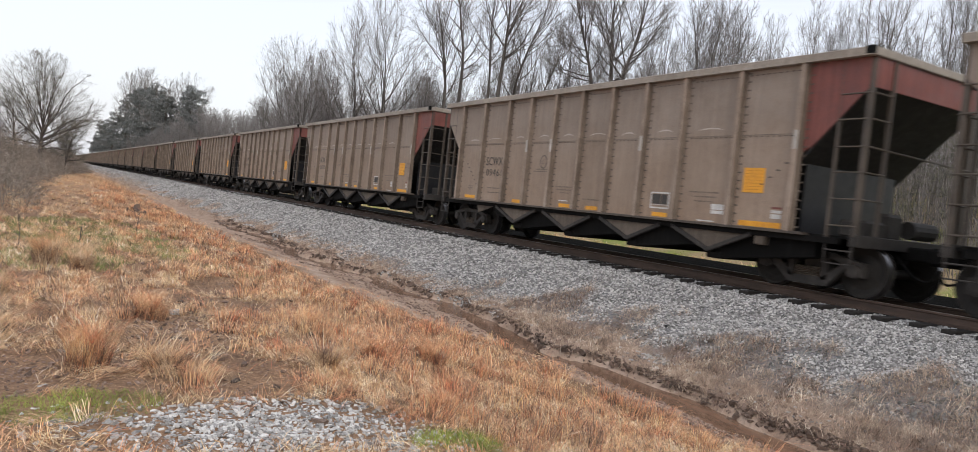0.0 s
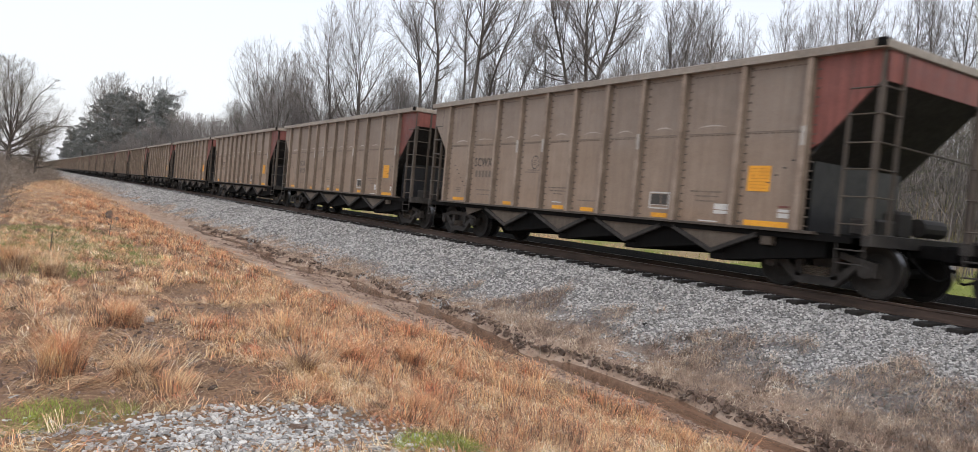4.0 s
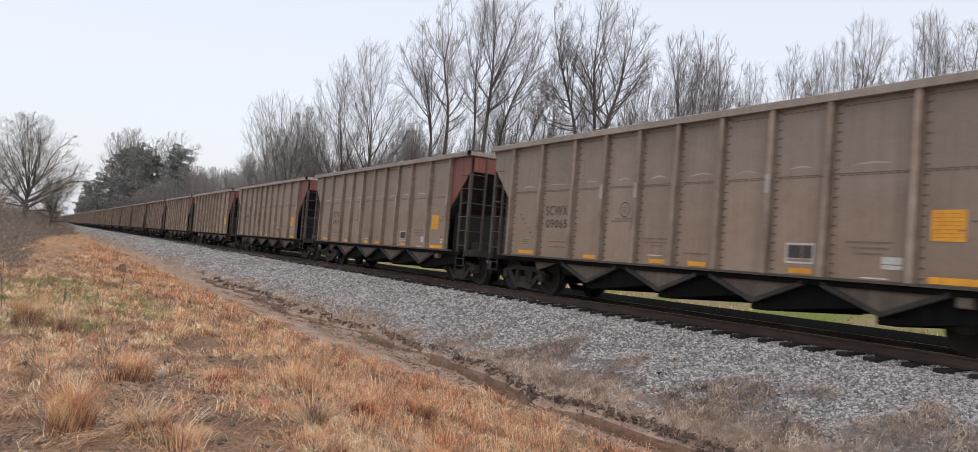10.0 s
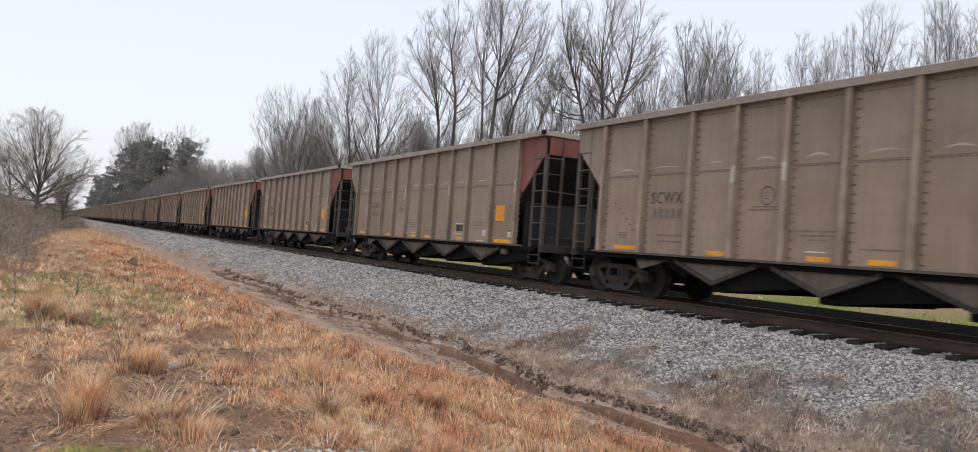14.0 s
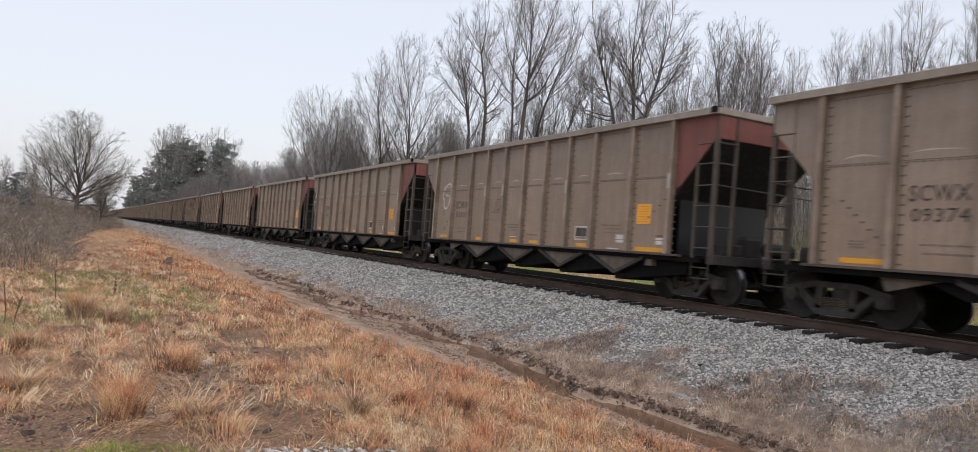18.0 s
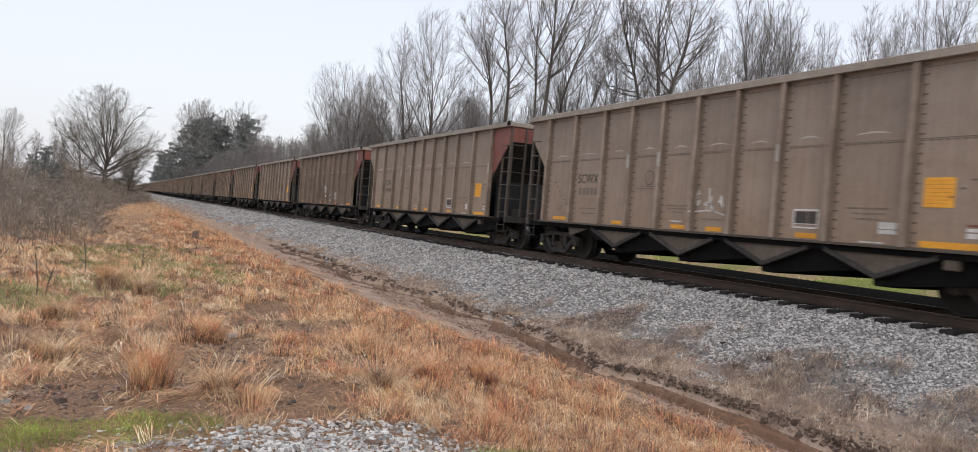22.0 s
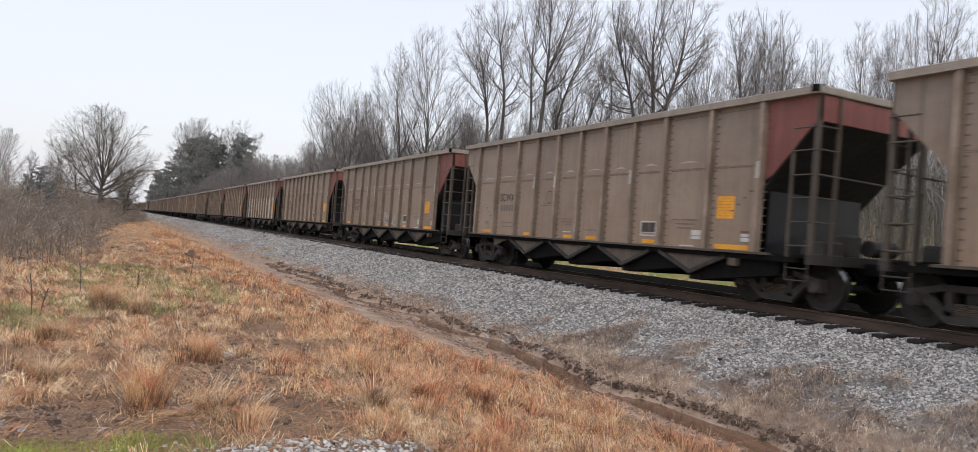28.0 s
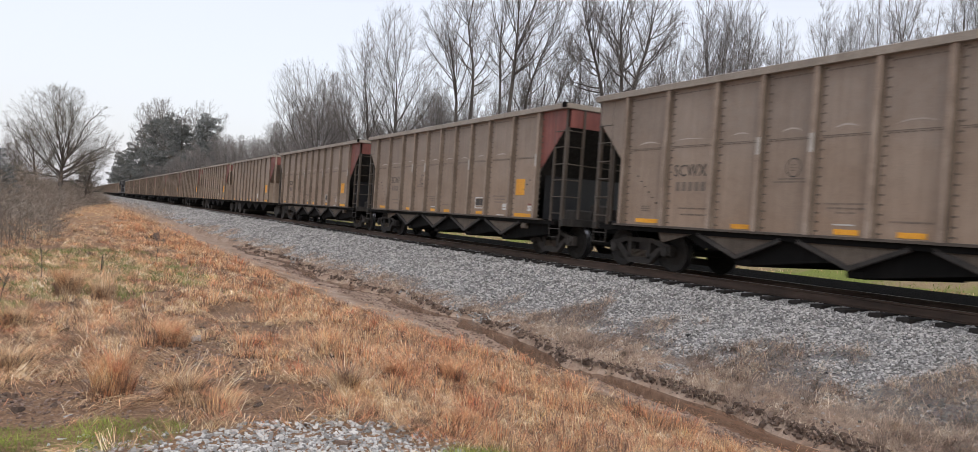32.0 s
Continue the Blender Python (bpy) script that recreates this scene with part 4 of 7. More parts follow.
# sprayed tags on single cars
head = [(0.0, 0.42), (0.22, 0.46), (0.34, 0.3), (0.3, 0.02), (0.2, -0.25), (0.02, -0.42), (-0.16, -0.3), (-0.18, -0.1), (-0.3, -0.02), (-0.24, 0.2), (-0.16, 0.3)]
for n, y in ((16, 13.0), (19, 12.9), (20, 14.2)):
    tag_line(cars[n], head, y, 2.5, 0.05, M_STENCIL, True, "white sprayed outline")
    tag_line(cars[n], [(-0.1, 0.05), (0.0, 0.1), (0.08, 0.02), (0.2, 0.06)], y, 2.5, 0.035, M_STENCIL)
for n, y, z, mat in ((6, 7.0, 1.5, M_SCUFF), (6, 10.2, 1.5, M_SCUFF), (17, 12.88, 2.0, M_LETTER), (23, 7.0, 1.7, M_STENCIL), (28, 7.9, 1.5, M_LETTER), (28, 5.9, 1.4, M_LETTER), (31, 7.3, 1.45, M_TAGBLUE), (31, 6.2, 1.4, M_TAGBLUE)):
    rng = random.Random(n * 7 + int(y))
    for k in range(4):
        q = -0.36 + 0.22 * k
        keys = [(q + rng.uniform(-0.08, 0.12), rng.uniform(-0.26, 0.26)) for _ in range(5)]
        tag_line(cars[n], keys, y, z, 0.035, mat)
    tag_line(cars[n], [(-0.5, -0.26), (0.0, -0.22), (0.45, -0.3)], y, z, 0.03, mat)
for y, w, h in ((6.66, 0.3, 0.3), (5.55, 0.42, 0.34)):
    rng = random.Random(int(y * 3))
    edge = [(w * math.cos(a) * rng.uniform(0.75, 1.15), h * math.sin(a) * rng.uniform(0.75, 1.2)) for a in np.linspace(0, 2 * math.pi, 16, endpoint=False)]
    stuck("cleaned_patch", blob(edge), M_CREAM, cars[32], y, 1.42, 0.003, "cream scraped patch")

rng = random.Random(77)
edge = [(0.16 * math.cos(a) * rng.uniform(0.6, 1.25), 0.24 * math.sin(a) * rng.uniform(0.6, 1.25)) for a in np.linspace(0, 2 * math.pi, 14, endpoint=False)]
stuck("rust_patch", blob(edge), M_TAGORANGE, cars[32], 1.5, 2.2, 0.003, "orange rusty patch")

# the brown car's black outlines and white letters
b = cars[BROWN[0]]
for q, r in ((-0.42, 0.55), (0.1, 0.75), (0.52, 0.5)):
    ring = [(q + r * 0.5 * math.cos(a), 0.05 + r * math.sin(a)) for a in np.linspace(0.1, 3.3, 8)]
    tag_line(b, ring, 8.65, 1.5, 0.075, M_TAGBLACK)
tag_line(b, [(-0.8, -0.4), (-0.62, -0.05), (-0.3, -0.2), (-0.1, 0.15), (0.3, -0.1), (0.65, 0.05), (0.85, -0.42)], 8.65, 1.5, 0.065, M_TAGBLACK)
for k, keys in enumerate(([(-0.12, -0.2), (-0.14, 0.22), (0.0, 0.0), (0.14, 0.24), (0.12, -0.15)], [(0, 0.2), (-0.12, 0.0), (0, -0.2), (0.12, 0.0), (0.02, 0.2)], [(-0.06, -0.28), (-0.06, 0.22), (0.12, 0.15), (0.02, 0.0)], [(0, 0.2), (-0.12, 0.0), (0.02, -0.18), (0.12, 0.1), (0.0, 0.2)])):
    tag_line(b, [(p * 0.7, q * 0.9) for p, q in keys], 7.22 - k * 0.21, 1.88, 0.05, M_STENCIL)
for k, keys in enumerate(([(-0.08, -0.2), (-0.1, 0.2), (0.06, 0.05), (0.1, 0.22), (0.1, -0.18)], [(0.02, 0.2), (-0.1, 0.02), (0.02, -0.18), (0.1, 0.0), (0.0, 0.18)], [(-0.05, -0.25), (-0.04, 0.2), (0.1, 0.12), (0.0, 0.0), (0.12, -0.2)])):
    tag_line(b, keys, 5.1 - k * 0.2, 1.5, 0.045, M_STENCIL)
stuck("sticker", boxes((-0.2, 0.2, -0.07, 0.07, 0, 0.002)), M_STENCIL, b, 6.85, 1.5)
stuck("sticker", boxes((-0.13, 0.13, -0.05, 0.05, 0, 0.002)), M_STENCIL, b, 10.2, 2.0)

# the big tag: pale blue bubble letters outlined in black on an orange cloud
g = cars[29]
rng = random.Random(29)
BIG_Y, BIG_Z = 8.5, 1.66
cloud = [(-2.2, -0.5), (2.2, -0.5)]
for k in range(40):
    q = 2.35 - 4.7 * k / 39
    cloud.append((q, 0.62 + 0.14 * math.sin(q * 2.1) + rng.uniform(-0.07, 0.16)))
stuck("sprayed_cloud", blob(cloud), M_TAGORANGE, g, BIG_Y, BIG_Z, 0.003, "orange sprayed background", True)
bubbles = (((-2.55, -0.72), (-2.5, 0.0), (-2.65, 0.5), (-2.4, 0.78), (-2.15, 0.5), (-2.0, 0.1), (-1.6, 0.05), (-1.35, -0.3), (-1.45, -0.72)),
           ((-1.4, -0.72), (-1.35, 0.1), (-1.55, 0.55), (-1.1, 0.72), (-0.75, 0.5), (-0.75, -0.1), (-0.6, -0.72)),
           ((-0.62, -0.72), (-0.7, 0.2), (-0.6, 0.62), (-0.1, 0.7), (0.25, 0.45), (0.15, 0.1), (0.35, -0.2), (0.3, -0.72)),
           ((0.3, -0.72), (0.45, 0.0), (0.5, 0.6), (0.75, 0.82), (0.95, 0.5), (0.95, 0.05), (1.4, 0.25), (1.6, 0.35), (1.3, 0.0), (1.5, -0.72)),
           ((1.5, -0.72), (1.6, -0.2), (1.95, -0.05), (2.3, -0.2), (2.35, -0.72)),
           ((1.6, 0.15), (1.75, 0.5), (2.15, 0.62), (2.4, 0.35), (2.2, 0.12), (1.9, 0.15)),
           ((2.05, 0.05), (2.3, 0.0), (2.5, -0.2), (2.4, -0.32), (2.2, -0.15)))
for k, keys in enumerate(bubbles):
    pts = [Vector((p[0] * 0.93, p[1] * 0.88)) for p in curve_points(keys, True)]
    stuck("bubble_letter", blob(pts), M_TAGBLUE, g, BIG_Y, BIG_Z, 0.0065 + 0.0003 * k, "pale blue sprayed letter", True)
    stuck("letter_outline", stroke(pts, 0.085, True), M_TAGBLACK, g, BIG_Y, BIG_Z, 0.0095 + 0.0003 * k, "", True)
for k in range(20):
    q, z = rng.uniform(-1.95, 1.8), rng.uniform(-0.5, 0.3)
    r = rng.uniform(0.05, 0.1)
    dot = [(r * 0.8 * math.cos(a), r * math.sin(a)) for a in np.linspace(0, 2 * math.pi, 10, endpoint=False)]
    stuck("sprayed_dot", blob(dot), M_TAGPINK, g, BIG_Y - q, BIG_Z + z, 0.0125, "pink sprayed dot", True)
for a in APEX[1:3]:
    pts = [(-0.7, 0.3), (0.7, 0.3), (0.05, -0.05), (-0.05, -0.05)]
    ob = part("sprayed_gusset", blob(pts), M_TAGBLUE, g)
    ob.matrix_basis = on_side(a, 0.63, -HALF + 0.075)


def far_car(distant=False):
    """A hopper car that stays far off: the same shape with fewer parts."""
    car = new("hopper_car")
    e = BODY
    part("body", prism(bmesh.new(), [(0.06, CHORD), (0.06, 3.44), (1.2, 2.3), (1.2, 1.0), (e - 1.2, 1.0), (e - 1.2, 2.3), (e - 0.06, 3.44), (e - 0.06, CHORD)], "x", -HALF, HALF), M_TAUPE, car)
    part("ribs", boxes(*[(-HALF - 0.085, -HALF, r - 0.06, r + 0.06, SILL, CHORD) for r in RIBS]), M_RIB, car)
    # flanks of the far ribs darkened in colour the same way
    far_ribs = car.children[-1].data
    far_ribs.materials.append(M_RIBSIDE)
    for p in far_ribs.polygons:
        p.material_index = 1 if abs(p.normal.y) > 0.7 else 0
    part("top_chord", boxes((-HALF - 0.1, HALF + 0.1, -0.02, e + 0.02, CHORD, TOP)), M_CHORD, car)
    part("red_end", boxes((-HALF + 0.01, HALF - 0.01, 0.02, 0.06, 3.44, CHORD)), M_RED, car)
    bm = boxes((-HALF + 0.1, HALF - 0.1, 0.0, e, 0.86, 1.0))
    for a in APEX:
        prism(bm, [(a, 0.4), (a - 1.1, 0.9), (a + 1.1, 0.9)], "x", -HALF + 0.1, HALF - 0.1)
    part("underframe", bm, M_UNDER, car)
    for c in (1.17, 13.63):
        bm = boxes((-1.05, 1.05, c - 0.6, c + 0.6, 0.3, 0.7))
        for q in (-0.89, 0.89):
            rod(bm, (-0.85, c + q, 0.457), (0.85, c + q, 0.457), 0.457, 14)
        part("truck", bm, M_TRUCK, car)
    for y in (0.05, e - 0.05):
        part("end_post", boxes((-HALF, -HALF + 0.1, y - 0.05, y + 0.05, 1.0, CHORD)), M_RIB, car)
    part("coupler", boxes((-0.2, 0.2, -0.69, 0.1, 0.7, 0.98), (-0.2, 0.2, e - 0.1, e + 0.69, 0.7, 0.98)), M_UNDER, car)
    part("red_side", prism(bmesh.new(), [(0.06, CHORD), (0.06, 3.44), (1.2, 2.3), (1.2, CHORD)], "x", -HALF - 0.012, -HALF), M_RED, car)
    part("coal_load", loads[1], M_COAL, car)
    tagged(car, "taupe coal hopper car far down the line", "railway car", "hopper cars of the train")
    if distant:
        return car
    for y, w in ((1.9, 0.47), (4.5, 0.23), (6.83, 0.23), (7.94, 0.23), (10.18, 0.23), (12.77, 0.44)):
        stuck("reflector", boxes((-w, w, -0.05, 0.05, 0, 0.003)), M_YELLOW, car, y, 1.1)
    stuck("notice_panel", boxes((-0.275, 0.275, -0.25, 0.25, 0, 0.003)), M_YELLOW, car, 2.12, 1.89)
    stuck("stencil_box", boxes((-0.27, 0.27, -0.165, 0.165, 0, 0.003)), M_STENCIL, car, 4.53, 1.4)
    return car


def locomotive():
    """A dark six-axle helper engine in the middle of the train."""
    e = new("locomotive")
    L = 15.6
    part("frame_deck", boxes((-1.5, 1.5, 0, L, 1.1, 1.45, 0.03)), M_LOCO, e)
    part("long_hood", boxes((-0.95, 0.95, 3.6, L - 0.5, 1.45, 4.0, 0.12)), M_LOCO, e)
    cab = part("cab", boxes((-1.5, 1.5, 1.4, 3.6, 1.45, 4.45, 0.15)), M_LOCO, e)
    part("window", boxes((-1.515, -1.5, 1.8, 2.4, 3.1, 3.8), (-1.515, -1.5, 2.6, 3.2, 3.1, 3.8)), M_TAGBLACK, cab)
    part("short_hood", boxes((-0.8, 0.8, 0.3, 1.4, 1.45, 3.0, 0.12)), M_LOCO, e)
    part("radiator", boxes((-1.45, 1.45, L - 4.2, L - 0.9, 3.3, 4.5, 0.12)), M_LOCO, e)
    part("fuel_tank", boxes((-1.4, 1.4, 5.6, 10.0, 0.35, 1.1, 0.12)), M_UNDER, e)
    for c in (2.7, L - 2.7):
        bm = boxes((-1.15, 1.15, c - 2.2, c + 2.2, 0.35, 0.95, 0.05))
        for q in (-1.7, 0, 1.7):
            rod(bm, (-0.9, c + q, 0.5), (0.9, c + q, 0.5), 0.5, 16)
        part("truck", bm, M_TRUCK, e)
    part("handrail", rod(bmesh.new(), (-1.45, 3.7, 2.5), (-1.45, L - 0.3, 2.5), 0.025, 6), M_STENCIL, e)
    return tagged(e, "dark freight locomotive among the hopper cars", "locomotive", "helper locomotives")


for lo, hi, distant in ((LAST_FULL + 1, 49, False), (49, LAST + 1, True)):
    src = cars[lo] = far_car(distant)
    for n in range(lo + 1, hi):
        if n not in LOCO_AT:
            cars[n] = copy_thing(src, Matrix.Identity(4))
cars[LOCO_AT[0]] = locomotive()
cars[LOCO_AT[1]] = copy_thing(cars[LOCO_AT[0]], Matrix.Identity(4))


# ---- trees ----
def tubes(P, R, sides):
    """Many tapering round bars at once: P holds for each bar its points, R their radii; verts and quads."""
    m, k = P.shape[:2]
    d = np.gradient(P, axis=1)
    d /= np.linalg.norm(d, axis=2, keepdims=True) + 1e-9
    whole = P[:, -1] - P[:, 0]
    ref = np.eye(3)[np.argmin(np.abs(whole), axis=1)][:, None]
    u = np.cross(d, ref)
    u /= np.linalg.norm(u, axis=2, keepdims=True) + 1e-9
    w = np.cross(d, u)
    a = np.arange(sides) * 2 * np.pi / sides
    ring = P[:, :, None] + (u[:, :, None] * np.cos(a)[:, None] + w[:, :, None] * np.sin(a)[:, None]) * R[:, :, None, None]
    at = (np.arange(m)[:, None, None] * k + np.arange(k - 1)[None, :, None]) * sides
    j = np.arange(sides)[None, None]
    j2 = (j + 1) % sides
    q = np.stack([at + j, at + j2, at + sides + j2, at + sides + j], -1).reshape(-1, 4)
    return ring.reshape(-1, 3), q


def merged(pieces):
    """Joins verts and faces of several pieces into one pair."""
    vs, fs, n = [], [], 0
    for v, f in pieces:
        vs.append(v)
        fs.append(f + n)
        n += len(v)
    return np.concatenate(vs), np.concatenate(fs)


def spikes(start, d, ln, r, rng):
    """Thin three-sided tapering spikes."""
    n = len(start)
    u = np.cross(d, rng.normal(0, 1, (n, 3)))
    u /= np.linalg.norm(u, axis=1, keepdims=True) + 1e-9
    w = np.cross(d, u)
    a = [start + r * (u * math.cos(q) + w * math.sin(q)) for q in (0, 2.094, 4.189)]
    v = np.stack(a + [start + d * ln], 1).reshape(-1, 3)
    k = np.arange(n)[:, None] * 4
    return v, np.concatenate([k + [0, 1, 3], k + [1, 2, 3], k + [2, 0, 3]])


def unit(v):
    return v / (np.linalg.norm(v, axis=-1, keepdims=True) + 1e-9)


def room(start, d, centre, radii):
    """How far a shoot from start along d may go before it leaves the crown's blunt egg."""
    p, q = (start - centre) / radii, d / radii
    out = np.zeros(len(p))
    reach = np.full(len(p), 2.2 * radii.max())
    for _ in range(14):
        mid = (out + reach) / 2
        inside = (np.abs(p + q * mid[:, None]) ** 2.4).sum(1) < 1
        out, reach = np.where(inside, mid, out), np.where(inside, reach, mid)
    return out


def shoots(rng, P, R, per, low, high, lean, ratio, rise, sag, centre, radii, points, least, ragged=0.2):
    """Side shoots along the bars P: per of them each, from low to high along it, leaning off by some degrees; kept inside the crown."""
    m, k = P.shape[:2]
    n = m * per
    who = np.repeat(np.arange(m), per)
    u = low + (high - low) * (np.tile(np.arange(per), m) + rng.uniform(0, 1, n)) / per
    s = u * (k - 1)
    i = np.minimum(s.astype(int), k - 2)
    f = (s - i)[:, None]
    start = P[who, i] * (1 - f) + P[who, i + 1] * f
    along = unit(P[who, i + 1] - P[who, i])
    r0 = (R[who, i] * (1 - f[:, 0]) + R[who, i + 1] * f[:, 0])
    side = unit(np.cross(along, rng.normal(0, 1, (n, 3))))
    a = np.radians(rng.uniform(*lean, n))[:, None]
    d = unit(along * np.cos(a) + side * np.sin(a) + np.array([0, 0, rise]))
    whole = np.linalg.norm(P[:, -1] - P[:, 0], axis=1)[who]
    ln = np.minimum(whole * ratio * (1.15 - 0.65 * u) * rng.uniform(0.6, 1.3, n), room(start, d, centre, radii) * rng.uniform(1 - ragged, 1 + ragged * 0.35, n))
    ln = np.maximum(ln, least * rng.uniform(0.5, 1.4, n))[:, None, None]
    t = np.linspace(0, 1, points)[None, :, None]
    wob = unit(np.cross(d, rng.normal(0, 1, (n, 3))))[:, None] * np.sin(t * rng.uniform(3, 8, (n, 1, 1)) + rng.uniform(0, 6, (n, 1, 1))) * t * ln * 0.06
    bow = np.array([0, 0, -sag]) * (4 * t * (1 - t)) * ln
    Q = start[:, None] + d[:, None] * ln * t + bow + wob
    return Q, r0, d, ln[:, 0]


def hardwood(seed, height, half, bends=((0, 0), (0, 1)), bole=0.4, crown_low=0.35, trunk_r=0.2, limbs=13, lean=(20, 46), orders=(7, 7, 8), rise=0.22, sag=0.07, twig=0.0064, leafy=M_TWIG, depth=1.0, droop=0.0, crook=0.012, stem=0.72):
    """A leafless tree: a bent tapering trunk, limbs that reach the edge of its crown, branches, and twigs in two orders.
    bends: how far the trunk stands off to one side, at parts of its height; half: the crown's half width."""
    rng = np.random.default_rng(seed)
    t = np.linspace(0, 1, 15)
    keys = np.array([(p[1], p[0]) for p in bends])
    off = np.interp(t, keys[:, 0], keys[:, 1])
    off[1:-1] = (off[:-2] + 2 * off[1:-1] + off[2:]) / 4
    wob = height * crook
    trunk = np.stack([off + wob * np.sin(t * 9 + seed) * t, wob * np.sin(t * 8 + seed * 2.3) * t, t * height * 0.97], -1)[None]
    tr = (trunk_r * np.maximum(1 - t / (stem + 0.12), 0.02) ** 0.7 * np.where(t < 0.05, 1.25, 1) + twig * 1.2)[None]
    centre = np.array([np.interp(0.75, keys[:, 0], keys[:, 1]), 0, height * (1 + crown_low) / 2])
    radii = np.array([half * 1.2, half * 1.2 * depth, height * (1 - crown_low) / 2])
    # limbs, steeper towards the top
    L, lr = [], []
    for k in range(limbs):
        f = (k + rng.uniform(0, 1)) / limbs
        u = bole + (stem - bole) * f
        q, r0, d, ln = shoots(rng, trunk, tr, 1, u, u, (lean[1] * 0.75 + (lean[0] - lean[1]) * f * 0.8, lean[1] * 1.15 + (lean[0] - lean[1]) * f * 0.8), 9.0, rise * 0.3, sag + 0.03, centre, radii, 8, height * 0.12, 0.12)
        L.append(q[0])
        lr.append(r0[0] * rng.uniform(0.34, 0.52))
    L = np.array(L)
    lr = np.array(lr)[:, None] * (1 - np.linspace(0, 1, 8)[None]) ** 0.9 + twig * 1.1
    top = int(15 * bole)
    inner = np.concatenate([L, np.stack([np.interp(np.linspace(top, 14, 8), np.arange(15), trunk[0, :, c]) for c in range(3)], -1)[None]])
    inner_r = np.concatenate([lr, np.interp(np.linspace(top, 14, 8), np.arange(15), tr[0])[None]])
    B, r0, _, _ = shoots(rng, inner, inner_r, orders[0], 0.15, 0.97, (22, 50), 0.5, rise, sag, centre, radii, 5, height * 0.035)
    br = np.maximum(r0 * 0.42, twig * 0.9)[:, None] * (1 - np.linspace(0, 1, 5)[None]) ** 0.6 + twig * 0.8
    B2 = np.concatenate([B, np.stack([inner[:, 3], inner[:, 4], inner[:, 5], inner[:, 6], inner[:, 7]], 1)])
    b2r = np.concatenate([br, inner_r[:, 3:]])
    C, r0, _, _ = shoots(rng, B2, b2r, orders[1], 0.12, 1.0, (24, 58), 0.5, rise - droop, sag * 0.5, centre, radii, 4, height * 0.02)
    cr = np.minimum(np.maximum(r0 * 0.45, twig * 0.7), twig * 1.3)[:, None] * np.linspace(1, 0.45, 4)[None]
    D, r0, d, ln = shoots(rng, C, cr, orders[2], 0.05, 1.0, (15, 55), 0.7, rise * 0.8 - droop, 0, centre, radii * 1.04, 2, height * 0.016)
    wood = merged([tubes(trunk, tr, 9), tubes(L, lr, 6), tubes(B, br, 4)])
    fine = spikes(D[:, 0], unit(D[:, 1] - D[:, 0]), ln, np.full((len(D), 1), twig * 0.55), rng)
    v, f = tubes(C, cr, 3)
    f = np.concatenate([f[:, [0, 1, 2]], f[:, [0, 2, 3]]])
    return raw_mesh("trunk", *wood, M_BARK, True), raw_mesh("crown", *merged([(v, f), fine]), leafy)


def tangle(name, xs, ys, low, high, length, seed, mat, label, thick, up=0.25, category="undergrowth"):
    """A mass of short crossing twigs filling the height over the ground at xs, ys."""
    g = np.random.default_rng(seed)
    n = len(xs)
    z = land(xs, ys) + low + (high - low) * g.uniform(0, 1, n) ** 1.1
    d = g.normal(0, 1, (n, 3)) * (1, 1, 0.75) + (0, 0, up)
    d /= np.linalg.norm(d, axis=1, keepdims=True)
    v, f = spikes(np.stack([xs, ys, z], -1), d, (length * g.uniform(0.5, 1.4, n))[:, None], (thick * g.uniform(0.6, 1.4, n))[:, None], g)
    v[:, 2] = np.maximum(v[:, 2], land(v[:, 0], v[:, 1]) - 0.03)
    return tagged(new(name, raw_mesh(name, v, f, mat)), label, category, kind="stuff")


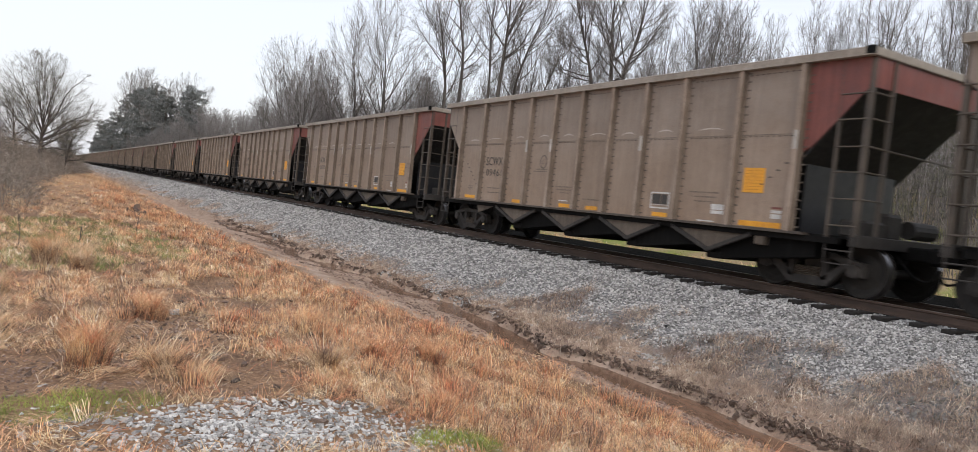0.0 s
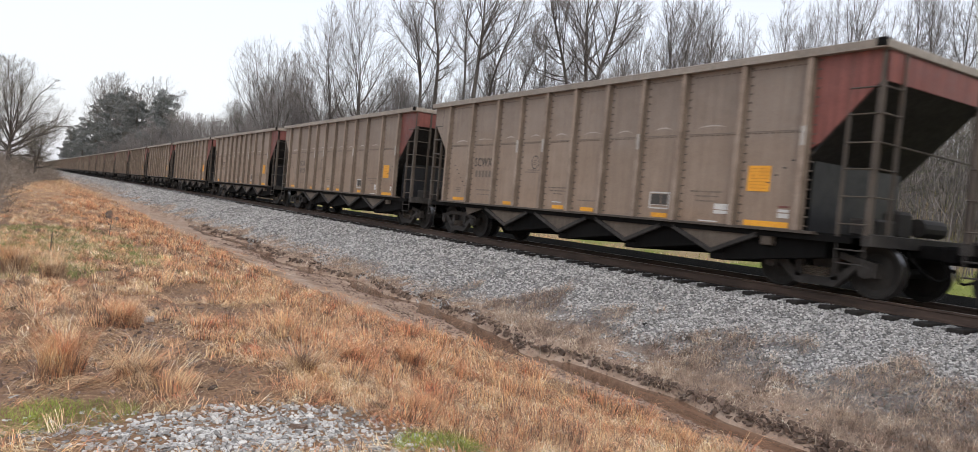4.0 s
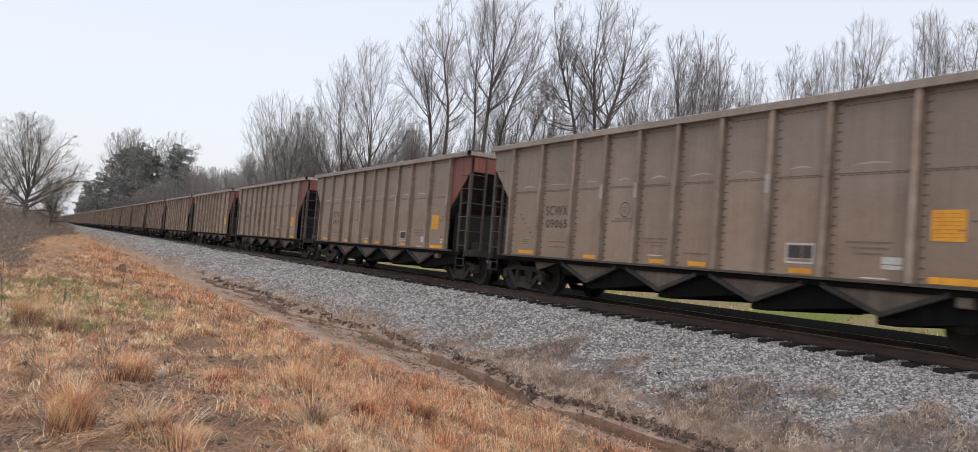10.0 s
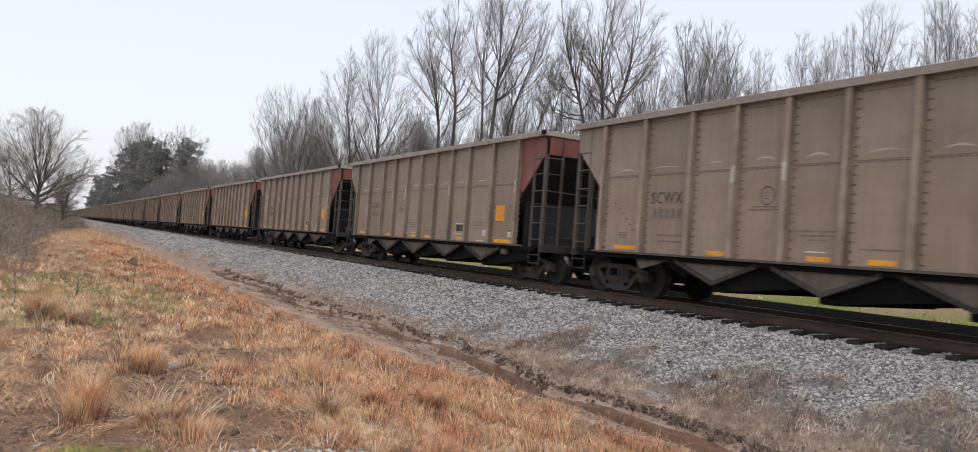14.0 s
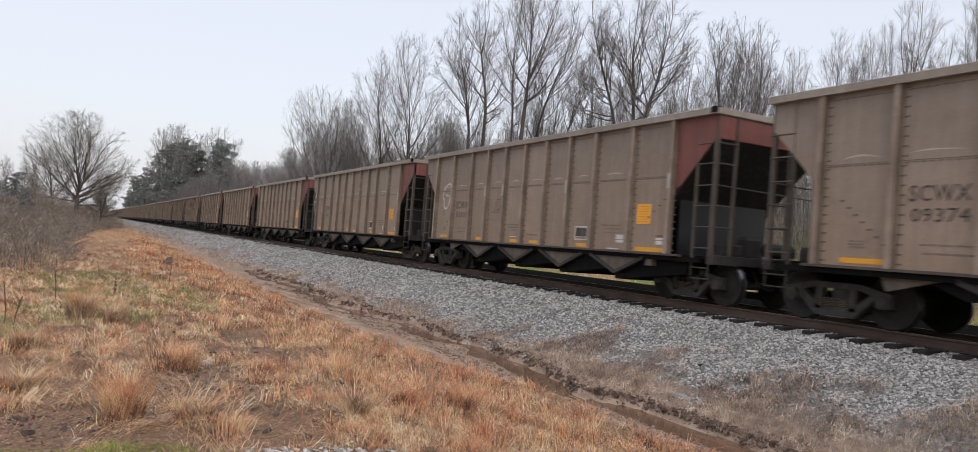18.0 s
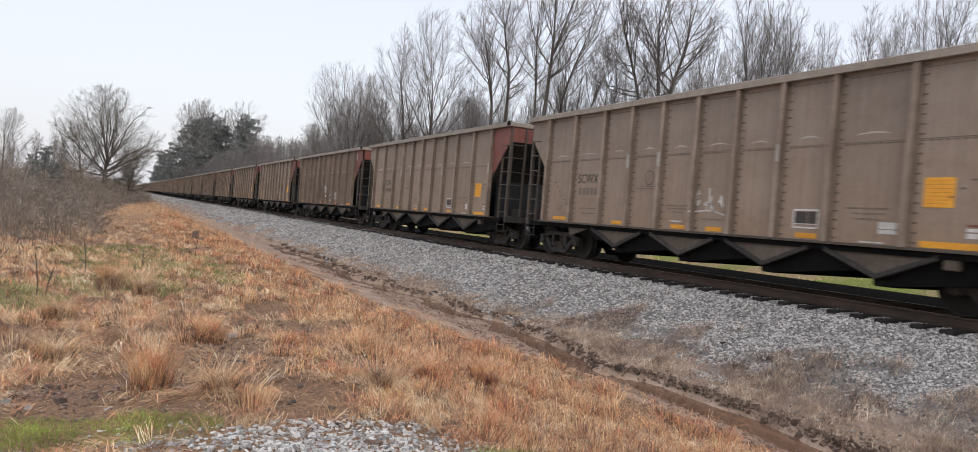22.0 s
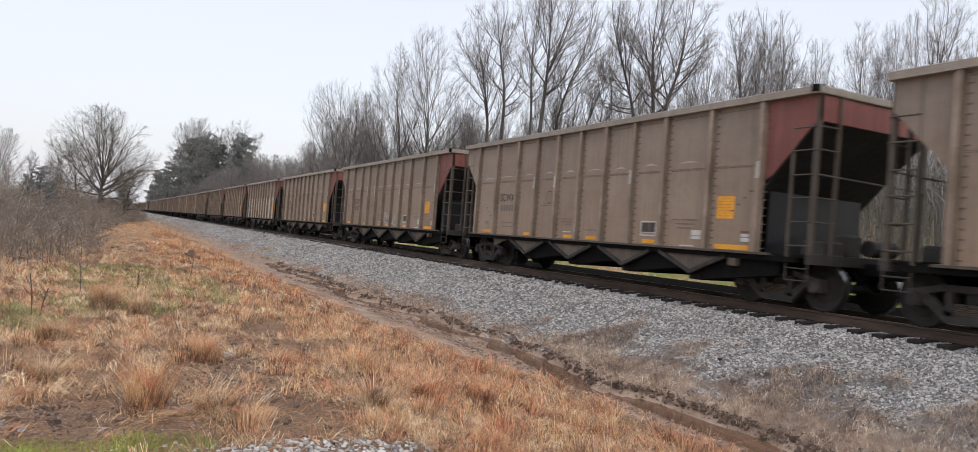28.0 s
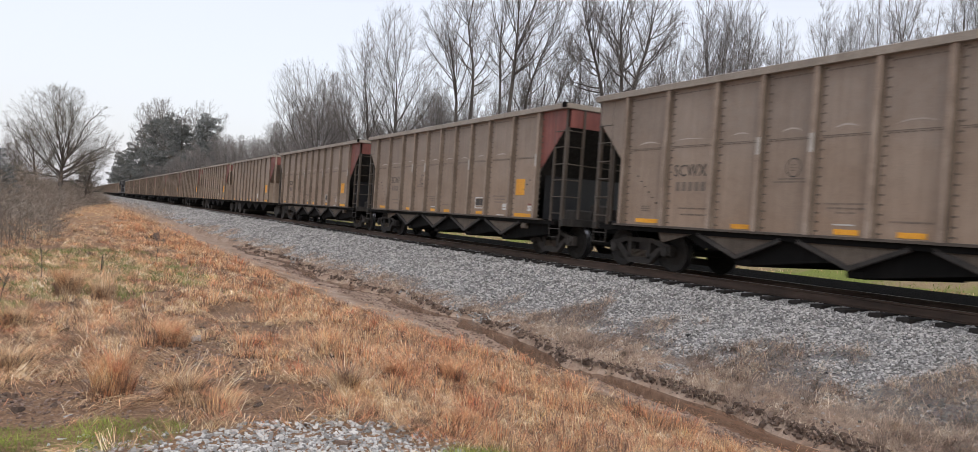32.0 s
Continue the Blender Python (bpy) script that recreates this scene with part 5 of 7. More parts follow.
def pine(seed, height, low=0.22):
    """A pine: a straight trunk, limbs, and flattened clumps of needles of uneven size that hang together in lobes."""
    rng = np.random.default_rng(seed)
    t = np.linspace(0, 1, 7)
    bars = [tubes(np.stack([0.2 * np.sin(t * 4 + seed), 0.2 * np.cos(t * 3), t * height * 0.97], -1)[None], (0.27 * (1 - t) + 0.02)[None], 7)]
    clumps = []
    count = 38
    for k in range(count):
        f = k / count
        z = height * (low + (0.97 - low) * f)
        a = k * 2.4 + rng.normal(0, 0.5)
        reach = height * 0.25 * (1.02 - f) ** 0.55 * (0.7 + 0.3 * math.sin(f * 9 + seed)) * rng.uniform(0.65, 1.15) + 0.35
        tip = np.array([math.cos(a) * reach, math.sin(a) * reach, z + reach * rng.uniform(-0.15, 0.3)])
        line = np.linspace((0, 0, z - 0.2), tip, 3)
        bars.append(tubes(line[None], np.array([[0.055, 0.04, 0.015]]), 4))
        for s in ((1.0, 0.62) if reach > 1.6 else (1.0,)):
            clumps.append((*(np.array([0, 0, z]) * (1 - s) + tip * s + rng.normal(0, 0.15, 3)), height * 0.052 * rng.uniform(0.55, 1.35)))
    clumps = np.array(clumps)
    per = 170
    N = len(clumps) * per
    p = unit(rng.normal(0, 1, (N, 3))) * (rng.uniform(0.15, 1, N) ** 0.4)[:, None]
    c = np.repeat(clumps, per, 0)
    at = c[:, :3] + p * c[:, 3:4] * (1.2, 1.2, 0.5)
    d = unit(p + rng.normal(0, 0.6, (N, 3)) + (0, 0, 0.45))
    s = unit(np.cross(d, rng.normal(0, 1, (N, 3))))
    ln = rng.uniform(0.2, 0.46, (N, 1))
    v = np.stack([at - s * 0.065, at + s * 0.065, at + d * ln], 1).reshape(-1, 3)
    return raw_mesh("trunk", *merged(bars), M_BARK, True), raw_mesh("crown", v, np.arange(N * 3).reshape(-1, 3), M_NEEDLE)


def plant_tree(kind, meshes, x, y, turn, size, label, group, wide=1.0):
    t = new(kind)
    # on the bank the trunks' feet are buried by its fill
    t.location = (x, y, float(land(x, y)) - 0.08 - float(np.interp(x, (20.5, 28, 33, 45, 60), (0, 1.7, 2.1, 1.8, 1.6))))
    t.rotation_euler = (0, 0, turn)
    t.scale = (size * wide, size * wide, size)
    part("trunk", meshes[0], M_BARK, t)
    part("crown", meshes[1], M_TWIG, t)
    return tagged(t, label, "tree", group)


def across(x, y):
    """The turn that lays a tree's bends across the view from the field."""
    return math.atan2(-x, y)


# the tall hardwoods right behind the line: place, height, half width, and each one's own habit
straight = ((0, 0), (0, 1))
for x, y, tall_to, half, text, habit in (
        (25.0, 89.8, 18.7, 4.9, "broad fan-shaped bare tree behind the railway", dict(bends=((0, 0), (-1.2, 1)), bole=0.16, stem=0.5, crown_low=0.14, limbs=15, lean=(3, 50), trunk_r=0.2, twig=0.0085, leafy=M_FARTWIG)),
        (26.0, 66.3, 20.3, 3.6, "bare tree with many straight rising limbs behind the railway", dict(bends=((0, 0), (0.2, 0.3), (-0.4, 1)), bole=0.24, stem=0.6, crown_low=0.2, limbs=14, lean=(2, 40), trunk_r=0.2)),
        (25.5, 70.0, 18.6, 2.9, "bare tree with many straight rising limbs behind the railway", dict(bends=((0, 0), (-1.5, 1)), bole=0.24, stem=0.6, crown_low=0.2, limbs=11, lean=(2, 42), trunk_r=0.17)),
        (28.0, 57.6, 20.2, 2.6, "bare hardwood forking low behind the railway", dict(bends=((0, 0), (0.1, 0.5), (-0.4, 0.7), (-1.4, 1)), bole=0.42, crown_low=0.36, limbs=11, lean=(14, 40), trunk_r=0.2)),
        (29.0, 57.0, 23.6, 2.1, "tall bare hardwood with a crooked trunk behind the railway", dict(bends=((0, 0), (0.3, 0.45), (0.2, 0.6), (-0.7, 0.72), (0.4, 0.84), (-0.5, 1)), bole=0.45, crown_low=0.42, limbs=11, lean=(16, 48), trunk_r=0.22, crook=0.004)),
        (28.0, 48.4, 21.2, 2.9, "tall straight bare hardwood with a fan-shaped crown", dict(bends=((0, 0), (0.2, 0.5), (0.1, 1)), bole=0.5, crown_low=0.42, limbs=11, lean=(3, 44), trunk_r=0.24)),
        (28.4, 50.6, 20.4, 1.9, "tall straight bare hardwood behind the railway", dict(bends=straight, bole=0.45, crown_low=0.45, limbs=10, lean=(14, 42), trunk_r=0.15)),
        (30.0, 49.5, 19.6, 1.9, "slanting bare hardwood behind the railway", dict(bends=((-1.0, 0), (0.3, 0.5), (1.9, 0.8), (2.2, 1)), bole=0.4, crown_low=0.4, limbs=11, lean=(15, 45), trunk_r=0.17)),
        (30.6, 46.0, 15.4, 1.6, "slanting slender bare hardwood behind the railway", dict(bends=((-1.4, 0), (-0.2, 0.5), (1.9, 1)), bole=0.4, crown_low=0.4, limbs=9, lean=(15, 48), trunk_r=0.11)),
        (31.0, 40.9, 17.9, 2.0, "leaning bare hardwood with a dark trunk and dense twigs", dict(bends=((0.5, 0), (0.1, 0.5), (-0.7, 0.65), (-1.9, 0.85), (-2.2, 1)), bole=0.5, crown_low=0.42, limbs=12, lean=(22, 60), trunk_r=0.2, orders=(7, 7, 8), droop=0.12, crook=0.004)),
        (32.0, 40.0, 18.4, 1.9, "bare hardwood with a dense twiggy crown", dict(bends=((0, 0), (-0.1, 0.5), (-0.4, 1)), bole=0.47, crown_low=0.42, limbs=13, lean=(14, 44), trunk_r=0.22, orders=(7, 7, 8), droop=0.06)),
        (31.0, 38.0, 17.2, 2.0, "bare hardwood with a crooked trunk and drooping dense twigs", dict(bends=((-0.4, 0), (0, 0.5), (1.0, 0.68), (1.1, 0.78), (1.7, 0.9), (1.3, 1)), bole=0.46, crown_low=0.42, limbs=14, lean=(25, 66), trunk_r=0.21, orders=(7, 7, 8), droop=0.22, crook=0.004)),
        (36.0, 36.4, 15.2, 1.6, "bare tree with an oval crown of rising limbs", dict(bends=straight, bole=0.4, stem=0.66, crown_low=0.36, limbs=10, lean=(2, 36), trunk_r=0.12)),
        (37.0, 35.2, 14.6, 1.2, "bare tree with an oval crown of rising limbs", dict(bends=straight, bole=0.4, stem=0.66, crown_low=0.36, limbs=9, lean=(2, 38), trunk_r=0.09))):
    plant_tree("tree", hardwood(int(x * 7 + y * 3), tall_to, half, **habit), x, y, across(x, y), 1, text, "hardwoods behind the line")

# the row further back on the rise: oval crowns of rising limbs
vase = [hardwood(201 + k, 16, 1.6, straight, 0.46, 0.44, 0.10, 11, (2, 42), (6, 7, 7), twig=0.0058, stem=0.7) for k in range(4)]
for k, (x, y, tall_to, wide) in enumerate(((50, 42.1, 16.3, 0.85), (50, 38.1, 16.9, 1.0), (52, 37.0, 16.9, 0.72), (50, 33.8, 16.5, 0.72), (48, 30.7, 17.1, 1.05), (50, 29.6, 14.4, 0.75), (48, 26.9, 16.4, 0.8), (48, 25.9, 16.2, 0.8), (48, 23.7, 15.1, 1.05), (48, 21.4, 15.1, 1.0), (48, 19.2, 15.6, 1.0), (49, 17.0, 15.0, 1.0), (48, 14.5, 15.6, 1.0), (50, 35.9, 15.2, 0.7), (51, 44.5, 14.8, 0.8), (51, 46.5, 14.4, 0.8))):
    plant_tree("tree", vase[k % 4], x, y, k * 1.7, tall_to / 16, "bare tree with an oval crown on the rise", "trees on the rise", wide * 16 / tall_to)
rng = random.Random(4)
slim = [hardwood(231 + k, 13, 0.95, straight, 0.4, 0.35, 0.055, 8, (3, 38), (4, 5, 6), twig=0.0052) for k in range(4)]
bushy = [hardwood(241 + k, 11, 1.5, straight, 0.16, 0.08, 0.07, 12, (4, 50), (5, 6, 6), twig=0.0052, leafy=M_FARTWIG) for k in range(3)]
for k in range(44):
    plant_tree("tree", bushy[k % 3], rng.uniform(29.5, 37), 31 + k * 1.05 + rng.uniform(-0.6, 0.6), rng.uniform(0, 6.28), rng.uniform(0.68, 1.0), "many-stemmed bare young tree in the wood", "young trees of the wood")
for k in range(80):
    y = 30 + k * 0.6 + rng.uniform(-1, 1)
    x = rng.uniform(31, 43)
    plant_tree("tree", slim[k % 4], x, y, rng.uniform(0, 6.28), rng.uniform(0.8, 1.18), "slender bare young tree in the wood", "young trees of the wood")
for k in range(34):
    plant_tree("tree", slim[k % 4], rng.uniform(46, 56), 14 + k * 0.95 + rng.uniform(-0.5, 0.5), rng.uniform(0, 6.28), rng.uniform(0.92, 1.1), "slender bare young tree in the wood", "young trees of the wood")

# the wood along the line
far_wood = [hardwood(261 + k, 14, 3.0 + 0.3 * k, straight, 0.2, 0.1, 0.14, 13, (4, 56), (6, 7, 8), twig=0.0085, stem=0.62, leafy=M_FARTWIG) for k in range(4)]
for k in range(46):
    y = 74 + k * 3.1 + rng.uniform(-1.5, 1.5)
    x = rng.uniform(20.5, 29)
    top_to = np.interp(y, (74, 82, 97, 105, 116, 125, 142, 160, 230), (14.5, 15, 14, 12.5, 12.6, 11.8, 13.2, 14.5, 17.0)) * rng.uniform(0.78, 1.03) * (0.65 + 0.35 * x / 24)
    plant_tree("tree", far_wood[k % 4], x, y, rng.uniform(0, 6.28), top_to / 14, "bare tree in the wood along the line", "wood along the line")
for k in range(12):
    plant_tree("tree", far_wood[k % 4], rng.uniform(27, 34), 62 + k * 2.4, rng.uniform(0, 6.28), rng.uniform(0.68, 0.85), "bare tree in the wood along the line", "wood along the line")
for k in range(16):
    plant_tree("tree", far_wood[k % 4], rng.uniform(17.5, 19.5), 128 + k * 7, rng.uniform(0, 6.28), rng.uniform(0.55, 0.8), "bare tree in the wood along the line", "wood along the line")
for x, y, s in ((22, 245, 2.2), (24, 262, 2.3), (22.5, 196, 1.66), (25, 176, 1.62)):
    plant_tree("tree", far_wood[int(y) % 4], x, y, rng.uniform(0, 6.28), s, "bare tree standing above the pines", "wood along the line")

# the oak by the field, with a second stem beside it
oak = hardwood(53, 13.0, 5.0, ((0, 0), (0.1, 0.4), (-0.5, 1)), 0.2, -0.06, 0.3, 30, (2, 84), (8, 9, 11), rise=0.06, sag=-0.02, twig=0.006, leafy=M_BUD, stem=0.4)
plant_tree("tree", oak, -1.4, 95, across(-1.4, 95), 1.0, "broad open-grown bare oak with fine twigs", "trees by the field")
side_oak = hardwood(57, 9.4, 2.9, ((0, 0), (-0.6, 0.5), (-1.2, 1)), 0.2, 0.0, 0.16, 15, (4, 80), (8, 8, 9), rise=0.1, sag=0.04, twig=0.0066, leafy=M_BUD, stem=0.55)
plant_tree("tree", side_oak, -3.4, 96, across(-3.4, 96), 1.0, "smaller bare oak beside the broad one", "trees by the field")
plant_tree("tree", side_oak, 1.0, 97, across(1.0, 97) + 2.6, 0.72, "low bare tree under the oak", "trees by the field")
pines = [pine(61 + k, 16, 0.2 + 0.05 * k) for k in range(3)]
for k, (x, y, s) in enumerate(((21.5, 152, 1.06), (24.5, 172, 1.22), (20.0, 176, 1.1), (20, 198, 1.3), (21.5, 212, 1.46), (19.5, 232, 1.5), (18.5, 262, 1.42), (17.5, 300, 1.25), (17, 340, 1.2), (16.8, 375, 1.15), (20, 390, 0.95), (24, 400, 1.0), (17.5, 430, 0.9), (28, 410, 1.0), (6, 420, 0.7), (3, 440, 0.8))):
    plant_tree("pine_tree", pines[k % 3], x, y, rng.uniform(0, 6.28), s, "dark green pine tree beside the line", "pines beside the line")
for k in range(10):
    plant_tree("tree", far_wood[k % 4], rng.uniform(17, 26), 360 + 9 * k, rng.uniform(0, 6.28), rng.uniform(0.8, 1.1), "bare tree far down the line", "wood along the line")
for k in range(6):
    plant_tree("tree", far_wood[k % 4], rng.uniform(-9, 2.5), 108 + 12 * k, rng.uniform(0, 6.28), rng.uniform(0.4, 0.6), "bare tree behind the field oak", "trees by the field")
for x, y, s in ((-4.6, 60, 0.26), (-5.4, 61, 0.22), (-4.0, 61.5, 0.2)):
    plant_tree("evergreen_shrub", pines[0], x, y, rng.uniform(0, 6.28), s, "dark evergreen shrub in the brush", "shrubs by the field")
for k in range(20):
    x = rng.uniform(-40, -10)
    y = rng.uniform(90, 170)
    plant_tree("tree", far_wood[k % 4], x, y, rng.uniform(0, 6.28), rng.uniform(0.5, 0.75), "bare tree beyond the brushy field", "trees by the field")


def bramble(name, xs, ys, heights, seed, mat, label, thick=0.008, sway=0.75):
    """Dense thin arching stems with side twigs, one joined mass."""
    g = np.random.default_rng(seed)
    n = len(xs)
    z = land(xs, ys)
    a = g.uniform(0, 6.28, n)
    lean = g.uniform(0.03, sway, n) * heights
    p0 = np.stack([xs, ys, z - 0.05], -1)
    p2 = p0 + np.stack([np.cos(a) * lean, np.sin(a) * lean, heights], -1)
    p1 = (p0 + p2) / 2 + np.stack([-np.cos(a) * lean * 0.25, -np.sin(a) * lean * 0.25, heights * 0.12], -1)
    w = np.cross(p2 - p0, g.normal(0, 1, (n, 3)))
    w /= np.linalg.norm(w, axis=1, keepdims=True)
    r = (thick * g.uniform(0.6, 1.5, n))[:, None]
    v = np.stack([p0 - w * r, p0 + w * r, p1 + w * r * 0.8, p1 - w * r * 0.8, p2 + w * r * 0.4, p2 - w * r * 0.4], 1).reshape(-1, 3)
    k = np.arange(n)[:, None] * 6
    f = np.concatenate([k + [0, 1, 2, 3], k + [3, 2, 4, 5]])
    ob = new(name, raw_mesh(name, v, f, mat))
    return tagged(ob, label, "undergrowth", kind="stuff")


def scatter(n, x0, x1, y0, y1, seed, near=1.0):
    """Places, denser towards the camera."""
    g = np.random.default_rng(seed)
    y = y0 * (y1 / y0) ** g.uniform(0, 1, n) if near else g.uniform(y0, y1, n)
    return g.uniform(x0, x1, n), y


# brush at the field's edge, and undergrowth in the wood behind the line
def brush_height(x, y):
    edge = 0.022 * (y - 20) + 0.05 * np.clip(y - 75, 0, 60) - x
    return 1.3 * (0.35 + 1.5 * value_noise(x * 0.35, y * 0.25, 6)) * np.clip(edge * 0.33 + 0.2, 0.25, 1.6)


bx, by = scatter(120000, -18, 6.5, 19, 260, 1)
keep = bx < -0.3 + 0.022 * (by - 20) + 0.05 * np.clip(by - 75, 0, 60) - 1.2 * value_noise(by * 0.3, bx * 0, 9) - np.clip((24 - by) * 0.15, 0, 5)
bx, by = bx[keep], by[keep]
few = slice(0, len(bx), 7)
bramble("brush", bx[few], by[few], brush_height(bx[few], by[few]) * np.random.default_rng(2).uniform(0.5, 1.25, len(bx[few])), 3, M_BRUSH, "grey-brown leafless brambles and brush at the field edge", 0.006, 0.9)
most = np.arange(len(bx)) % 7 > 1
tangle("brush", bx[most], by[most], 0.02, brush_height(bx[most], by[most]), 0.22 + 0.01 * by[most], 21, M_BRUSH, "tangled grey-brown twigs of the brush at the field edge", 0.0035 + 0.00013 * by[most])
ux, uy = scatter(16000, 21.5, 40, 10, 150, 4)
uh = np.random.default_rng(5).uniform(0.8, 3.6, len(ux)) * np.clip((ux - 20) / 5, 0.4, 1.3)
bramble("undergrowth", ux, uy, uh, 6, M_TWIG, "dense grey leafless undergrowth below the wood", 0.012, 0.5)
ux, uy = scatter(38000, 23, 42, 10, 150, 44)
tangle("undergrowth", ux, uy, 0.1, (1.2 + 6.5 * value_noise(ux * 0.22, uy * 0.22, 46)) * np.clip((ux - 21) / 6, 0.3, 1.2), 0.55 + 0 * ux, 45, M_TWIG, "tangled grey twigs of young growth below the wood", 0.0085, 0.5)
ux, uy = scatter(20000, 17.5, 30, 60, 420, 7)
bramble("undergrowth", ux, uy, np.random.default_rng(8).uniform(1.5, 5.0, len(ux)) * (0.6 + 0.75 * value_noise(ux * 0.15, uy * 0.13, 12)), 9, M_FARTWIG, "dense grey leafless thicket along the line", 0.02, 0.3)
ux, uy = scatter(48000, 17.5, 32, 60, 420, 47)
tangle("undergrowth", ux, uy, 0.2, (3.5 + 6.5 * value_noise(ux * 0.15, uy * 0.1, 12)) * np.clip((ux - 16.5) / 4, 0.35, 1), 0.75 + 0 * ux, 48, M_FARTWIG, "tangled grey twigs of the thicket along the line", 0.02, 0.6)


hx, hy = scatter(26000, 23.5, 32, 5, 60, 13)
tangle("hedge", hx, hy, 0.05, (1.2 + 3.2 * value_noise(hx * 0.3, hy * 0.3, 16)) * np.clip((hx - 22.5) / 3, 0.3, 1), 0.5 + 0 * hx, 15, M_HEDGE, "greenish scrub on the bank below the wood", 0.011, 0.5)


# ---- grass, weeds and stones ----
def blades(name, x, y, high, lean, wide, mat, label, seed, category="grass", flat=0.0, parent_kind="stuff"):
    """Bent tapering blades rooted in the ground at x, y."""
    g = np.random.default_rng(seed)
    n = len(x)
    a = g.uniform(0, 6.28, n)
    h = high * g.uniform(0.55, 1.25, n)
    out = lean * h * g.uniform(0.3, 1.4, n)
    up = h * np.where(g.uniform(0, 1, n) < flat, 0.12, 1.0)
    out = np.where(up < h * 0.5, h, out)
    p0 = np.stack([x, y, land(x, y) - 0.02], -1)
    d = np.stack([np.cos(a), np.sin(a), a * 0], -1)
    p1 = p0 + d * (out * 0.35)[:, None] + np.stack([x * 0, x * 0, up * 0.6], -1)
    p2 = p0 + d * out[:, None] + np.stack([x * 0, x * 0, up], -1)
    p2[:, 2] = np.maximum(p2[:, 2], land(p2[:, 0], p2[:, 1]) + 0.01)
    b = g.uniform(0, 6.28, n)
    w = np.stack([np.cos(b), np.sin(b), b * 0], -1) * (wide * g.uniform(0.6, 1.4, n))[:, None]
    v = np.stack([p0 - w, p0 + w, p1 + w * 0.75, p1 - w * 0.75, p2 + w * 0.12, p2 - w * 0.12], 1).reshape(-1, 3)
    k = np.arange(n)[:, None] * 6
    f = np.concatenate([k + [0, 1, 2, 3], k + [3, 2, 4, 5]])
    me = raw_mesh(name, v, f, mat)
    if parent_kind == "stuff":
        return tagged(new(name, me), label, category, kind="stuff")
    return tagged(new(name, me), label, category, parent_kind)


def clumped(x, y, seed, scale, cut):
    return value_noise(x * scale, y * scale, seed) * 0.65 + value_noise(x * scale * 3.1, y * scale * 3.1, seed + 1) * 0.35 > cut


def field_edge(x, y):
    """How far the field's grass reaches towards the ditch: a mud flat lies between them further off."""
    return 6.7 - 1.75 * np.clip((y - 8.5) / 5, 0, 1) + 1.4 * np.clip((y - 26) / 20, 0, 1) + (value_noise(x * 0 + 7, y * 0.9, 22) - 0.5) * 0.9


def orange_zone(x, y):
    edge = 1.75 + 0.06 * y - 2.6 * np.clip((y - 14) / 12, 0, 1)
    return (x > edge + (value_noise(x * 0 + 1, y * 0.7, 21) - 0.5) * 1.2) & (x < field_edge(x, y))


def weed_reach(x, y):
    return 8.5 + np.clip((19 - y) * 0.095, 0, 1.35) + (value_noise(x * 0 + 2, y * 0.8, 33) - 0.45) * 1.3 + (value_noise(x * 1.5, y * 2.1, 32) - 0.5) * 0.7


def weedy(x, y):
    reach = weed_reach(x, y)
    return (x < reach) & (clumped(x, y, 34, 1.3, 0.45) | ((x < reach - 0.7) & (y < 14) & clumped(x, y, 36, 2.2, 0.36)))


def cover(x, y):
    """How well straw covers the field, from 0 on bare soil to 1."""
    b = value_noise(x * 0.85, y * 0.6, 101) * 0.55 + value_noise(x * 2.4, y * 1.8, 102) * 0.45
    for cx, cy, rx, ry in ((1.75, 7.4, 1.0, 2.0), (-0.8, 6.3, 1.0, 0.5), (1.4, 10.6, 0.9, 0.9), (-0.4, 8.6, 0.6, 0.5)):
        b = b - 0.2 * np.clip(1.3 - ((x - cx) / rx) ** 2 - ((y - cy) / ry) ** 2, 0, 1)
    b = b + 0.14 * np.clip((x - 2.6 - 0.1 * y) / 1.0, 0, 1) + 0.1 * np.clip((y - 16) / 10, 0, 1)
    return np.clip((b - 0.34) / 0.12, 0, 1)


def covered(x, y, seed, least=0.05):
    return np.random.default_rng(seed).uniform(0, 1, len(x)) < np.maximum(cover(x, y), least)


def clear_of(x, y, soil_too=False):
    """Away from the fresh green spots and the spilt gravel."""
    wob = 0.35 + 1.1 * value_noise(x * 2.5, y * 2.5, 31)
    out = np.ones(len(x), bool)
    for cx, cy, rx, ry in (CLEAR[:4] if soil_too else CLEAR):
        out &= ((x - cx) / rx) ** 2 + ((y - cy) / ry) ** 2 > wob
    return out


CLEAR = ((0.0, 5.4, 0.7, 0.4), (2.55, 4.35, 0.4, 0.28), (-0.7, 5.2, 0.5, 0.45), (1.35, 4.8, 0.95, 0.6), (1.5, 6.2, 0.6, 0.6), (1.2, 8.6, 0.45, 0.9), (-0.3, 6.25, 0.4, 0.25), (2.4, 7.3, 0.4, 0.4), (-1.2, 8.0, 0.4, 0.6), (2.2, 11.5, 0.4, 0.8))


